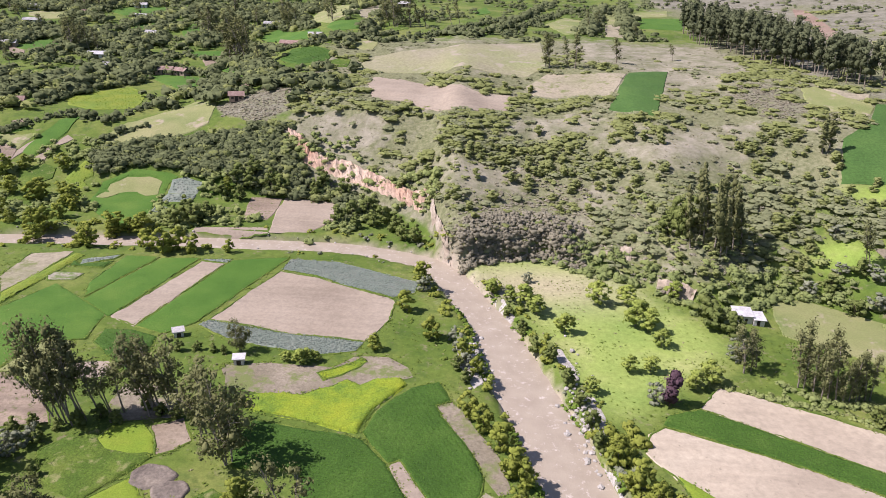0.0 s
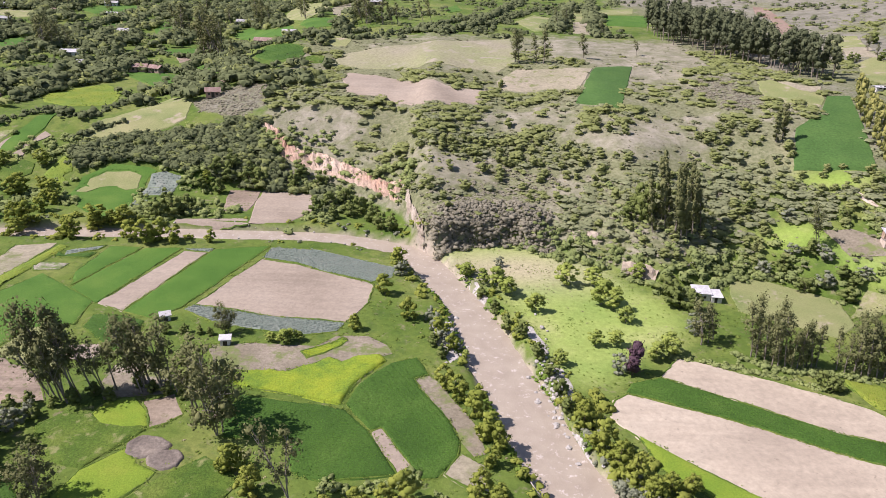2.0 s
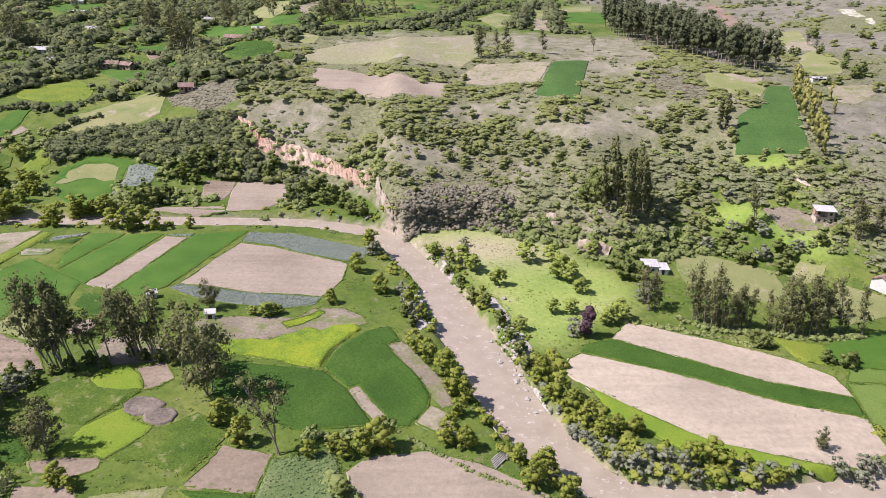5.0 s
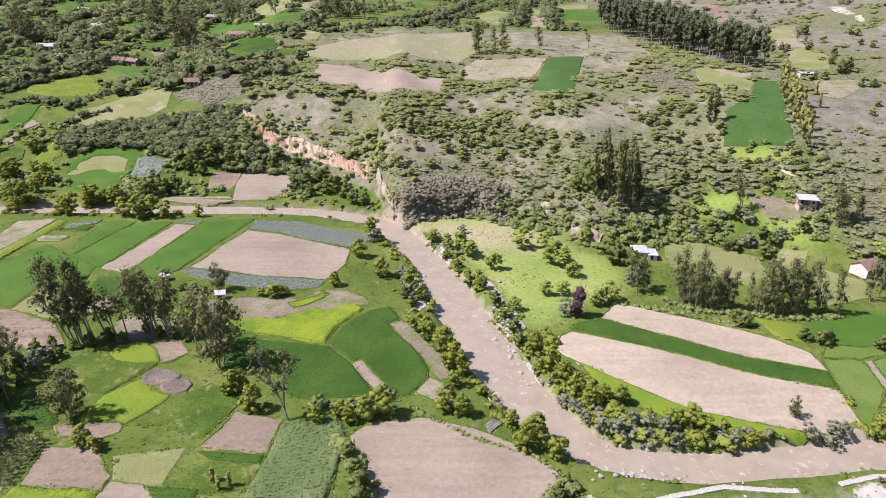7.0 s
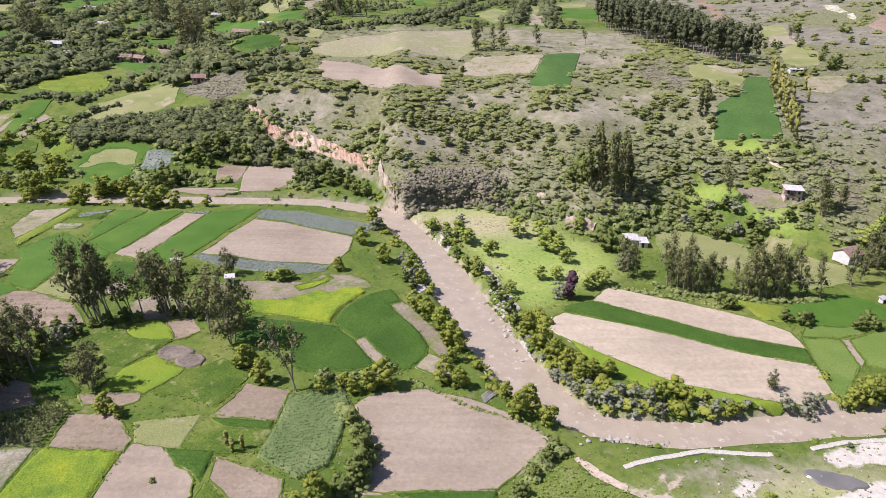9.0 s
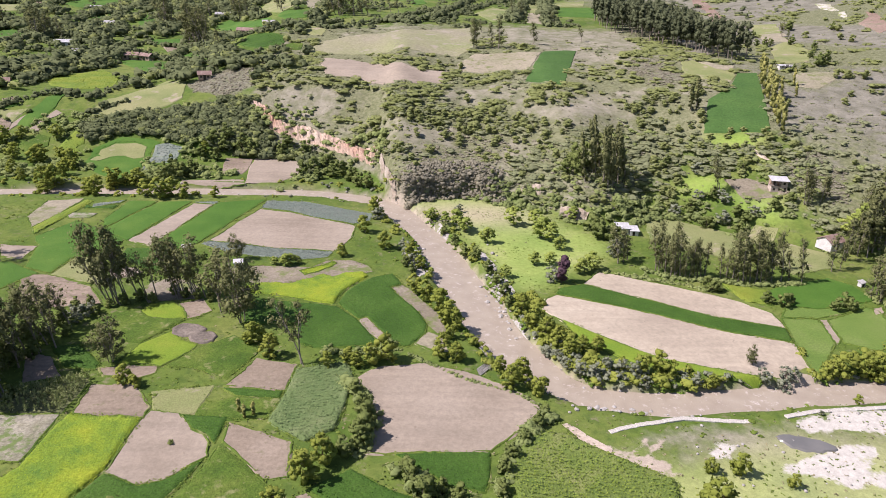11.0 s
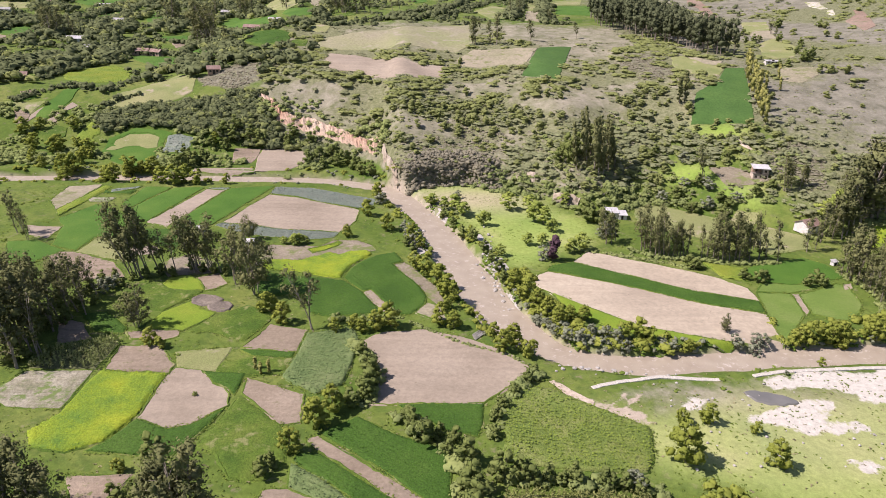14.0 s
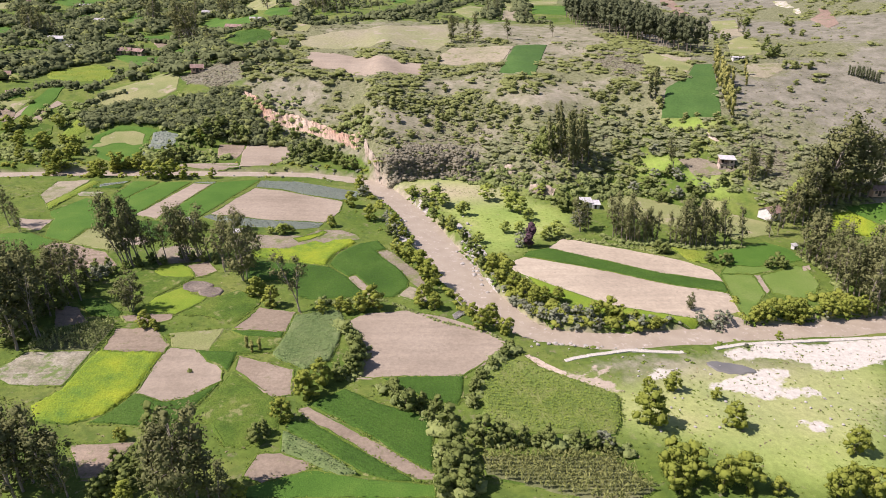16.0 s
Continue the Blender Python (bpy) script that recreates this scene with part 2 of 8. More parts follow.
TILE = surface("clay_roof", (0.19, 0.125, 0.10), (0.25, 0.17, 0.14), (0.32, 0.24, 0.20), 0.6, 3, bump=0.5)
GREYROOF = surface("fibre_roof", (0.30, 0.29, 0.28), (0.38, 0.37, 0.35), (0.46, 0.44, 0.42), 0.5, 3, bump=0.3)
# doors and windows share one near-black; the shade inside openings is in its colour
SHADE = surface("timber_and_opening_shade", (0.03, 0.025, 0.02), (0.05, 0.04, 0.03), (0.07, 0.06, 0.05), 1, 4)
POST = surface("weathered_wood", (0.14, 0.12, 0.10), (0.20, 0.17, 0.14), (0.26, 0.23, 0.19), 1, 5)


def water_material(name, low, high, rough, foam):
    m = bpy.data.materials.new(name)
    m.use_nodes = True
    nt = m.node_tree
    bsdf = nt.nodes["Principled BSDF"]
    bsdf.inputs["Roughness"].default_value = rough
    co = nt.nodes.new("ShaderNodeTexCoord").outputs["Object"]
    n = noise_node(nt, co, 0.25, 5)
    r = ramp_node(nt, [(0.3, low), (0.7, high)])
    nt.links.new(n.outputs[0], r.inputs[0])
    col = r.outputs[0]
    n2 = noise_node(nt, co, 0.9, 6, 0.7)
    if foam:
        s = ramp_node(nt, [(0.57, (0, 0, 0)), (0.68, (0.8, 0.8, 0.8))])
        nt.links.new(n2.outputs[0], s.inputs[0])
        col = mixed(nt, "MIX", s.outputs[0], col, (0.52, 0.46, 0.40))
    nt.links.new(col, bsdf.inputs["Base Color"])
    b = nt.nodes.new("ShaderNodeBump")
    b.inputs["Strength"].default_value, b.inputs["Distance"].default_value = (0.5, 0.2) if foam else (0.05, 0.05)
    nt.links.new(n2.outputs[0], b.inputs["Height"])
    nt.links.new(b.outputs[0], bsdf.inputs["Normal"])
    return m


MUDDY = water_material("muddy_water", (0.268, 0.224, 0.165), (0.33, 0.284, 0.212), 0.5, True)
STILL = water_material("still_water", (0.12, 0.118, 0.105), (0.16, 0.155, 0.135), 0.12, False)


# ---- the lie of the land ----
def smooth(a, b, v):
    s = np.clip((v - a) / (b - a), 0, 1)
    return s * s * (3 - 2 * s)


def foot(x):
    """Where the hill begins to rise, as y over x."""
    return np.interp(x, [-400, -106, -40, -14, -8, -4.5, -1, 9, 22, 29, 37, 44, 50, 55, 60, 75, 88, 95, 115, 160, 300], [212, 205, 206, 190, 181, 168, 161, 166, 169.5, 165, 161.5, 156.5, 150, 144, 144, 153, 150, 144, 131, 112, 70])


def land(x, y):
    """Height of the land without the river's bed."""
    x, y = np.asarray(x, float), np.asarray(y, float)
    d = y - foot(x)
    hill = np.interp(d, [-20, 0, 6, 15, 30, 55, 85, 120, 180, 350, 600, 1000, 2000], [0, 0, 4.0, 8.3, 13, 21, 26.5, 32.5, 36, 41, 57, 96, 150])
    left = np.interp(d, [-20, 0, 20, 35, 115, 200, 400, 700, 1000, 2000], [0, 0, 8, 13, 15, 20, 33, 58, 96, 150])
    w = smooth(-120, -60, x)
    z = left * (1 - w) + hill * w
    z = z + 6 * np.exp(-(((x + 38) / 30) ** 2 + ((y - 246) / 26) ** 2)) + 4 * np.exp(-(((x - 110) / 45) ** 2 + ((y - 225) / 40) ** 2))
    z = z + smooth(20, 160, d) * smooth(130, 420, x) * 38
    z = z + 3.6 * smooth(0, 3, d) * (1 - smooth(5, 18, d)) * smooth(-2, 2, x) * (1 - smooth(24, 34, x))
    return z + 1.2


RIVER = [(-340, 150), (-200, 162), (-140, 166), (-107, 169.5), (-64, 172.5), (-30, 173), (-17, 170), (-7, 166), (-4.2, 164.3), (-1.8, 160), (2.6, 149), (9.2, 132), (13.6, 111), (17.4, 98), (20.8, 82), (25.5, 71.5), (30.5, 64.5), (37, 60.7), (46, 59.6), (56, 60.2), (66.5, 61.4), (77, 62.7), (97, 64.5), (113, 66.5), (150, 71.5), (230, 80)]


def river_line(step=2.0):
    pts = np.array(RIVER, float)
    s = np.r_[0, np.cumsum(np.hypot(*np.diff(pts, axis=0).T))]
    at = np.arange(0, s[-1], step)
    line = np.c_[np.interp(at, s, pts[:, 0]), np.interp(at, s, pts[:, 1])]
    for _ in range(2):
        line[1:-1] = (line[:-2] + 2 * line[1:-1] + line[2:]) / 4
    return line


LINE = river_line()


def half_width(y):
    return np.interp(y, [59, 64, 72, 98, 115, 132, 150, 168], [3.2, 3.3, 4.8, 5.2, 5.0, 4.2, 3.7, 3.7])


def river_gap(x, y):
    """Distance to the river's middle and half the river's width there."""
    x, y = np.asarray(x, float).ravel(), np.asarray(y, float).ravel()
    best = np.full(x.shape, 1e9)
    near = np.zeros(x.shape, int)
    for k, (a, b) in enumerate(LINE):
        d = (x - a) ** 2 + (y - b) ** 2
        m = d < best
        best[m], near[m] = d[m], k
    return np.sqrt(best), half_width(LINE[near, 1])


def relief(x, y):
    """Small swells of the ground, larger on the hill."""
    x, y = np.asarray(x, float), np.asarray(y, float)
    a = np.sin(x * 0.21 + 1.3 * np.sin(y * 0.13)) * np.sin(y * 0.17 + 1.1 * np.sin(x * 0.09)) + 0.5 * np.sin(x * 0.47 + y * 0.31) * np.sin(y * 0.53 - x * 0.22)
    return a * (0.08 + 0.17 * smooth(4, 40, y - foot(x))) * (1 - smooth(185, 260, np.abs(x))) * (1 - smooth(310, 390, y))


def ground(x, y):
    x, y = np.asarray(x, float), np.asarray(y, float)
    z = land(x, y) + relief(x, y)
    gap, half = river_gap(x, y)
    gap, half = gap.reshape(x.shape), half.reshape(x.shape)
    k = smooth(half - 1.0, half + 2.2, gap)
    return -2.4 + (z + 2.4) * k


def height(x, y):
    return float(ground(np.array([x]), np.array([y]))[0])


def mesh_from(name, verts, faces, material, smooth_shade=False):
    me = bpy.data.meshes.new(name)
    me.from_pydata([tuple(v) for v in verts], [], faces)
    me.materials.append(material)
    if smooth_shade:
        me.polygons.foreach_set("use_smooth", [True] * len(me.polygons))
    me.update()
    return me


def quads(name, corners, material, normals=None):
    """A mesh of loose four-cornered leaves from an array (n, 4, 3), shaded by the crown's own roundness where normals are given."""
    n = len(corners)
    me = bpy.data.meshes.new(name)
    me.vertices.add(n * 4)
    me.vertices.foreach_set("co", np.ascontiguousarray(corners, dtype=np.float32).ravel())
    me.loops.add(n * 4)
    me.loops.foreach_set("vertex_index", np.arange(n * 4, dtype=np.int32))
    me.polygons.add(n)
    me.polygons.foreach_set("loop_start", np.arange(0, n * 4, 4, dtype=np.int32))
    me.materials.append(material)
    me.update(calc_edges=True)
    if normals is not None:
        soft = normals / (np.linalg.norm(normals, axis=-1, keepdims=True) + 1e-9)
        me.attributes.new("custom_normal", "FLOAT_VECTOR", "POINT").data.foreach_set("vector", np.ascontiguousarray(soft, dtype=np.float32).ravel())
        me.update()
    return me


def part(name, data, parent, label=""):
    """One mesh, or bmesh turned into a mesh already, as a part under a thing."""
    ob = new(name, data)
    ob.parent = parent
    return tagged(ob, label)


def axis(low, fine_low, fine_high, high, step):
    out, a, s = [fine_low], fine_low, step
    while a > low:
        s *= 1.12
        a -= s
        out.insert(0, a)
    while out[-1] < fine_high:
        out.append(out[-1] + step)
    a, s = out[-1], step
    while a < high:
        s *= 1.12
        a += s
        out.append(a)
    return np.array(out)


def ground_material():
    m = bpy.data.materials.new("land")
    m.use_nodes = True
    nt = m.node_tree
    bsdf = nt.nodes["Principled BSDF"]
    bsdf.inputs["Roughness"].default_value, bsdf.inputs["Specular IOR Level"].default_value = 0.95, 0.1
    co = nt.nodes.new("ShaderNodeTexCoord").outputs["Object"]
    n1, n2, n3 = noise_node(nt, co, 0.045, 6), noise_node(nt, co, 0.9, 6, 0.7), noise_node(nt, co, 0.16, 5, 0.65)
    green = ramp_node(nt, [(0.32, (0.062, 0.108, 0.017)), (0.5, (0.1, 0.144, 0.027)), (0.66, (0.155, 0.178, 0.047))])
    nt.links.new(n1.outputs[0], green.inputs[0])
    dry = ramp_node(nt, [(0.36, (0.15, 0.155, 0.088)), (0.5, (0.208, 0.198, 0.134)), (0.66, (0.27, 0.248, 0.186))])
    nt.links.new(n3.outputs[0], dry.inputs[0])
    n6 = noise_node(nt, co, 0.3, 5, 0.68)
    side, cover = nt.nodes.new("ShaderNodeAttribute"), nt.nodes.new("ShaderNodeAttribute")
    side.attribute_name, cover.attribute_name = "east", "cover"
    grey = ramp_node(nt, [(0.34, (0.128, 0.125, 0.088)), (0.5, (0.178, 0.17, 0.128)), (0.68, (0.225, 0.21, 0.165))])
    nt.links.new(n3.outputs[0], grey.inputs[0])
    bare = mixed(nt, "MIX", side.outputs["Fac"], dry.outputs[0], grey.outputs[0])
    grown = nt.nodes.new("ShaderNodeMath")
    grown.operation, grown.inputs[1].default_value = "MULTIPLY_ADD", 0.85
    nt.links.new(cover.outputs["Fac"], grown.inputs[0])
    nt.links.new(n6.outputs[0], grown.inputs[2])
    low = ramp_node(nt, [(0.66, (0, 0, 0)), (0.95, (0.88, 0.88, 0.88))])
    nt.links.new(grown.outputs[0], low.inputs[0])
    herb = ramp_node(nt, [(0.35, (0.105, 0.118, 0.05)), (0.5, (0.142, 0.152, 0.074)), (0.66, (0.182, 0.182, 0.104))])
    nt.links.new(n2.outputs[0], herb.inputs[0])
    heath = mixed(nt, "MIX", low.outputs[0], bare, herb.outputs[0])
    zone = nt.nodes.new("ShaderNodeAttribute")
    zone.attribute_name = "dry"
    add = nt.nodes.new("ShaderNodeMath")
    add.operation = "MULTIPLY_ADD"
    nt.links.new(n3.outputs[0], add.inputs[0])
    add.inputs[1].default_value = 0.9
    shift = nt.nodes.new("ShaderNodeMath")
    shift.operation, shift.inputs[1].default_value = "SUBTRACT", 0.45
    nt.links.new(zone.outputs["Fac"], shift.inputs[0])
    nt.links.new(shift.outputs[0], add.inputs[2])
    edge = ramp_node(nt, [(0.35, (0, 0, 0)), (0.65, (1, 1, 1))])
    nt.links.new(add.outputs[0], edge.inputs[0])
    weeds = ramp_node(nt, [(0.36, (0.6, 0.6, 0.6)), (0.5, (0, 0, 0))])
    earth = ramp_node(nt, [(0.57, (0, 0, 0)), (0.68, (0.7, 0.7, 0.7))])
    n7 = noise_node(nt, co, 0.42, 6, 0.7)
    nt.links.new(n6.outputs[0], weeds.inputs[0])
    nt.links.new(n7.outputs[0], earth.inputs[0])
    verge = mixed(nt, "MIX", weeds.outputs[0], green.outputs[0], (0.055, 0.095, 0.02))
    verge = mixed(nt, "MIX", earth.outputs[0], verge, (0.185, 0.165, 0.098))
    col = mixed(nt, "MIX", edge.outputs[0], verge, heath)
    lush = nt.nodes.new("ShaderNodeAttribute")
    lush.attribute_name = "lush"
    lime = ramp_node(nt, [(0.34, (0.155, 0.25, 0.042)), (0.52, (0.215, 0.292, 0.06)), (0.68, (0.292, 0.326, 0.11))])
    nt.links.new(n1.outputs[0], lime.inputs[0])
    turf = mixed(nt, "MIX", zone.outputs["Fac"], lime.outputs[0], (0.34, 0.305, 0.19))
    col = mixed(nt, "MIX", lush.outputs["Fac"], col, turf)
    sand = nt.nodes.new("ShaderNodeAttribute")
    sand.attribute_name = "shore"
    col = mixed(nt, "MIX", sand.outputs["Fac"], col, (0.36, 0.30, 0.24))
    for name, tint, reach in (("trodden", (0.36, 0.305, 0.235), 0.8), ("gravel", (0.45, 0.425, 0.365), 0.62)):
        at = nt.nodes.new("ShaderNodeAttribute")
        at.attribute_name = name
        worn = nt.nodes.new("ShaderNodeMath")
        worn.operation, worn.inputs[1].default_value = "MULTIPLY_ADD", reach
        n5 = noise_node(nt, co, 0.22, 8, 0.72)
        nt.links.new(at.outputs["Fac"], worn.inputs[0])
        nt.links.new(n5.outputs[0], worn.inputs[2])
        cut = ramp_node(nt, [(0.86, (0, 0, 0)), (0.97, (1, 1, 1))])
        nt.links.new(worn.outputs[0], cut.inputs[0])
        col = mixed(nt, "MIX", cut.outputs[0], col, tint)
    grain = ramp_node(nt, [(0.25, (0.74, 0.74, 0.74)), (0.75, (1.2, 1.2, 1.2))])
    nt.links.new(n2.outputs[0], grain.inputs[0])
    col = mixed(nt, "MULTIPLY", 1.0, col, grain.outputs[0])
    n4 = noise_node(nt, co, 4.0, 4, 0.7)
    blades = ramp_node(nt, [(0.3, (0.86, 0.86, 0.86)), (0.7, (1.12, 1.12, 1.1))])
    nt.links.new(n4.outputs[0], blades.inputs[0])
    nt.links.new(mixed(nt, "MULTIPLY", 1.0, col, blades.outputs[0]), bsdf.inputs["Base Color"])
    b = nt.nodes.new("ShaderNodeBump")
    b.inputs["Strength"].default_value, b.inputs["Distance"].default_value = 0.35, 0.3
    nt.links.new(n2.outputs[0], b.inputs["Height"])
    nt.links.new(b.outputs[0], bsdf.inputs["Normal"])
    return m


def dryness(x, y):
    """0 where the ground is green, 1 where it is parched."""
    x, y = np.asarray(x, float), np.asarray(y, float)
    d = y - foot(x)
    hill = smooth(-1, 6 + 8 * smooth(24, 40, x), d) * smooth(-75, -45, x) * (1 - 0.75 * smooth(305, 360, y) * (1 - smooth(105, 150, x)))
    east = smooth(0, 30, d) * smooth(130, 160, x) * 0.25
    lawn = 0.85 * np.exp(-(((x - 20) / 24) ** 2 + ((y - 153) / 11) ** 2))
    plain = 0.36 * np.exp(-(((x - 75) / 35) ** 2 + ((y - 34) / 12) ** 2)) + 0.45 * np.exp(-(((x - 62) / 28) ** 2 + ((y - 47) / 6) ** 2))
    slope = -0.7 * np.exp(-(((x - 105) / 32) ** 2 + ((y - 151) / 18) ** 2)) - 0.4 * np.exp(-(((x - 122) / 14) ** 2 + ((y - 170) / 12) ** 2)) - 0.35 * np.exp(-(((x - 88) / 18) ** 2 + ((y - 168) / 18) ** 2)) - 0.8 * np.exp(-(((x - 108) / 12) ** 2 + ((y - 179) / 8) ** 2)) - 0.5 * np.exp(-(((x - 93) / 9) ** 2 + ((y - 161) / 6) ** 2))
    return np.clip(0.82 * hill + east + lawn + plain + slope + 0.12, 0, 1)


def inside(poly, x, y):
    p = np.array(poly)
    x, y = np.asarray(x, float), np.asarray(y, float)
    hit = np.zeros(x.shape, bool)
    for (ax, ay), (bx, by) in zip(p, np.roll(p, -1, 0)):
        c = (ay > y) != (by > y)
        if ay != by:
            hit ^= c & (x < (bx - ax) * (y - ay) / (by - ay) + ax)
    return hit


YARD = [(99.6, 155.2), (102.9, 155.5), (108.7, 150.1), (111.2, 148.6), (113.6, 143.3), (108.2, 140.5), (104.1, 143.0), (101.0, 148.6), (98.6, 150.7)]
MEADOW = [(0.9, 161.3), (7.8, 166.0), (22.1, 169.9), (33.8, 163.6), (43.0, 155.5), (46.6, 145.5), (53.2, 138.3), (55.5, 128.0), (50.8, 117.9), (41.2, 112.9), (31.9, 102.6), (26.0, 103.5), (22.7, 115.6), (18.3, 131.1), (12.9, 148.2)]
PLAIN = [(34.1, 45.5), (43.3, 39.8), (63.0, 48.2), (79.8, 47.0), (100.8, 48.9), (74.9, 11.0), (61.6, 14.1), (52.4, 23.6), (40.4, 27.5)]
GRAVEL = [
    [(48.3, 44.4), (52.9, 46.7), (56.5, 47.4), (57.1, 45.3), (54.6, 43.9), (51.1, 41.7), (48.8, 42.8)],
    [(55.8, 40.1), (61.1, 42.5), (67.1, 43.7), (73.0, 46.6), (80.6, 47.0), (80.0, 44.0), (72.7, 40.7), (83.3, 39.3), (82.5, 37.0), (75.8, 36.4), (68.9, 36.4), (66.0, 34.8), (66.1, 38.2), (61.4, 38.3), (57.3, 38.5)],
    [(66.1, 39.4), (65.7, 34.2), (67.9, 30.5), (72.0, 29.8), (77.6, 30.6), (75.8, 26.0), (72.2, 27.5), (67.1, 29.1), (65.3, 32.4), (64.3, 36.7)],
    [(66.1, 52), (73.9, 55.5), (83.6, 56.3), (108, 58.2), (118, 57), (102.7, 49.5), (93.4, 45.3), (84.5, 45.9), (82.6, 48.6), (73.9, 50.7), (70.7, 48.8), (66.6, 49.9)],
    [(41.0, 43.6), (44.2, 43.9), (43.4, 41.8), (41.0, 41.9)],
]
PATHS = [
    [(38.5, 48.3), (44.8, 47.2), (44.9, 44.9), (40.9, 44.5), (38.9, 46.1)],
    [(36.5, 42.7), (38.8, 43.2), (43.9, 42.0), (43.4, 39.3), (39.6, 40.0)],
    [(27.4, 50.6), (34.1, 45.5), (42.3, 40.2), (41.8, 38.6), (32.1, 44.0), (26.7, 49.6)],
]


def rise(x, y):
    return y - foot(x)


def clumpy(x, y, f=0.12, seed=0.0):
    """Patchiness between 0 and 1."""
    a = np.sin(x * f + seed + 1.7 * np.sin(y * f * 0.8 + seed)) + np.sin(y * f * 1.3 + 1.1 * np.sin(x * f * 0.9 - seed)) + 0.7 * np.sin((x + y) * f * 2.1 + seed * 2) * np.sin((x - y) * f * 1.7)
    return smooth(-0.5, 1.2, a)


DENSE = [
    [(-7.3, 233.8), (13.8, 233.1), (13.9, 219.0), (23.6, 217.4), (38.6, 215.8), (37.8, 208.0), (49.6, 199.2), (57.0, 193.0), (55.0, 182.8), (39.7, 192.5), (21.4, 199.9), (17.0, 203.4), (5.6, 200.5), (-4.9, 208.1)],
    [(89.5, 217.4), (100.3, 214.0), (97.2, 202.2), (91.1, 202.6), (87.4, 210.6)],
    [(-61.3, 262.0), (-35.1, 256.9), (-32.7, 247.7), (-18.1, 244.7), (-12.2, 234.2), (-23.6, 235.2), (-35.8, 241.2), (-43.9, 247.3), (-50.0, 240.9), (-60.0, 244.9)],
    [(78.0, 204.3), (82.7, 209.6), (87.4, 207.1), (88.7, 201.1), (81.6, 199.8)],
]
DENSE += [
    [(16, 240), (17.4, 245.9), (25.5, 248.4), (38.2, 245.3), (45.0, 247.0), (50.3, 248.3), (50, 241), (38, 239), (26, 241)],
    [(91.5, 266), (100, 261.5), (114.3, 284), (120.8, 280), (127, 262), (122, 249), (131.6, 244), (130, 240.5), (119, 245), (122, 260), (116, 274), (101, 257)],
    [(-60, 275), (-36, 285), (-35, 262), (-58, 262)],
]
OPEN = [
    [(16.9, 232.3), (40.7, 231.8), (45.3, 221.3), (41.7, 208.5), (38.6, 215.8), (26.9, 214.4), (13.4, 221.3)],
    [(44.1, 209.9), (60.0, 207.0), (57.2, 194.1), (49.1, 199.9)],
    [(-5.8, 203.1), (2.1, 200.2), (16.8, 197.7), (16.5, 190.7), (10.0, 188.4), (1.5, 180.4), (-5.2, 191.7)],
    [(33.8, 191.7), (43.1, 183.0), (45.8, 175.3), (40.6, 173.0), (34.7, 181.4)],
    [(64.3, 216.3), (87.5, 218.1), (86.9, 209.1), (78.0, 204.3), (81.2, 193.1), (78.1, 192.6), (72.6, 202.3), (57.2, 194.1), (60.1, 207.6)],
    [(-63.2, 247.2), (-49.8, 239.8), (-35.6, 239.5), (-24.8, 235.1), (-24.8, 223.9), (-34.6, 220.2), (-47.7, 221.8), (-55.8, 231.6)],
    [(50, 330), (110, 330), (108, 270), (88, 258), (70, 250), (62, 280), (45, 290)],
]
GREY = [
    [(1.5, 180.4), (21.3, 197.7), (37.9, 191.0), (33.5, 174.7), (-4.4, 175.4)],
    [(92.0, 252.8), (101.1, 256.6), (106.2, 242.4), (107.6, 231.5), (105.3, 221.0), (95.5, 219.0), (89.6, 229.3), (88.3, 238.7)],
    [(-90, 258), (-72, 270), (-60, 262), (-58, 246), (-68, 238), (-84, 246)],
    [(117.3, 160.3), (130.0, 171.1), (133.0, 163.6), (135.7, 156.0), (130.5, 144.7), (124.7, 144.4)],
    [(44, 196), (58, 192), (57, 180), (47, 176)],
]


WILD = [[(50.2, 184.6), (62, 190), (78.6, 189.2), (90, 200), (101.4, 190.8), (99.5, 178), (112, 182), (121, 178), (119, 166), (112.4, 172), (101, 163), (86, 164), (83, 160), (70, 152.6), (56.6, 154), (51, 158), (43, 160), (38.1, 166.9), (34, 178.6), (42, 184)]]
TURF = [[(84.8, 165.3), (95.1, 165.4), (101, 160), (97.6, 156), (92.2, 155.9), (84.6, 161.2)], [(103, 199), (106.2, 198.3), (101, 184), (118, 180), (117, 172), (103, 176), (99, 183)]]
BARE = [[(74, 160.6), (79.8, 159.4), (78.9, 155.3), (73.6, 155.1)], [(36.5, 192.6), (42.8, 183.8), (41.3, 179.5), (35.3, 181.4)], [(50.1, 163.3), (55.7, 161.8), (53.4, 158.6), (49.7, 160.1)]]


def within(polys, x, y, reach=2.0):
    """1 inside the outlines, with an uneven border."""
    x, y = np.asarray(x, float), np.asarray(y, float)
    u, v = x + reach * np.sin(y * 0.55 + 1.3 * np.sin(x * 0.4)), y + reach * np.sin(x * 0.5 + 1.7 * np.sin(y * 0.35))
    m = np.zeros(x.shape, bool)
    for q in polys:
        m |= inside(q, u, v)
    return m


def mask(polys, x, y, times):
    """1 inside the outlines, fading softly across them."""
    m = np.zeros(x.shape)
    for q in polys:
        m = np.maximum(m, inside(q, x, y))
    for _ in range(times):
        m[1:-1, 1:-1] = (m[:-2, 1:-1] + m[2:, 1:-1] + m[1:-1, :-2] + m[1:-1, 2:]) / 4
    return m


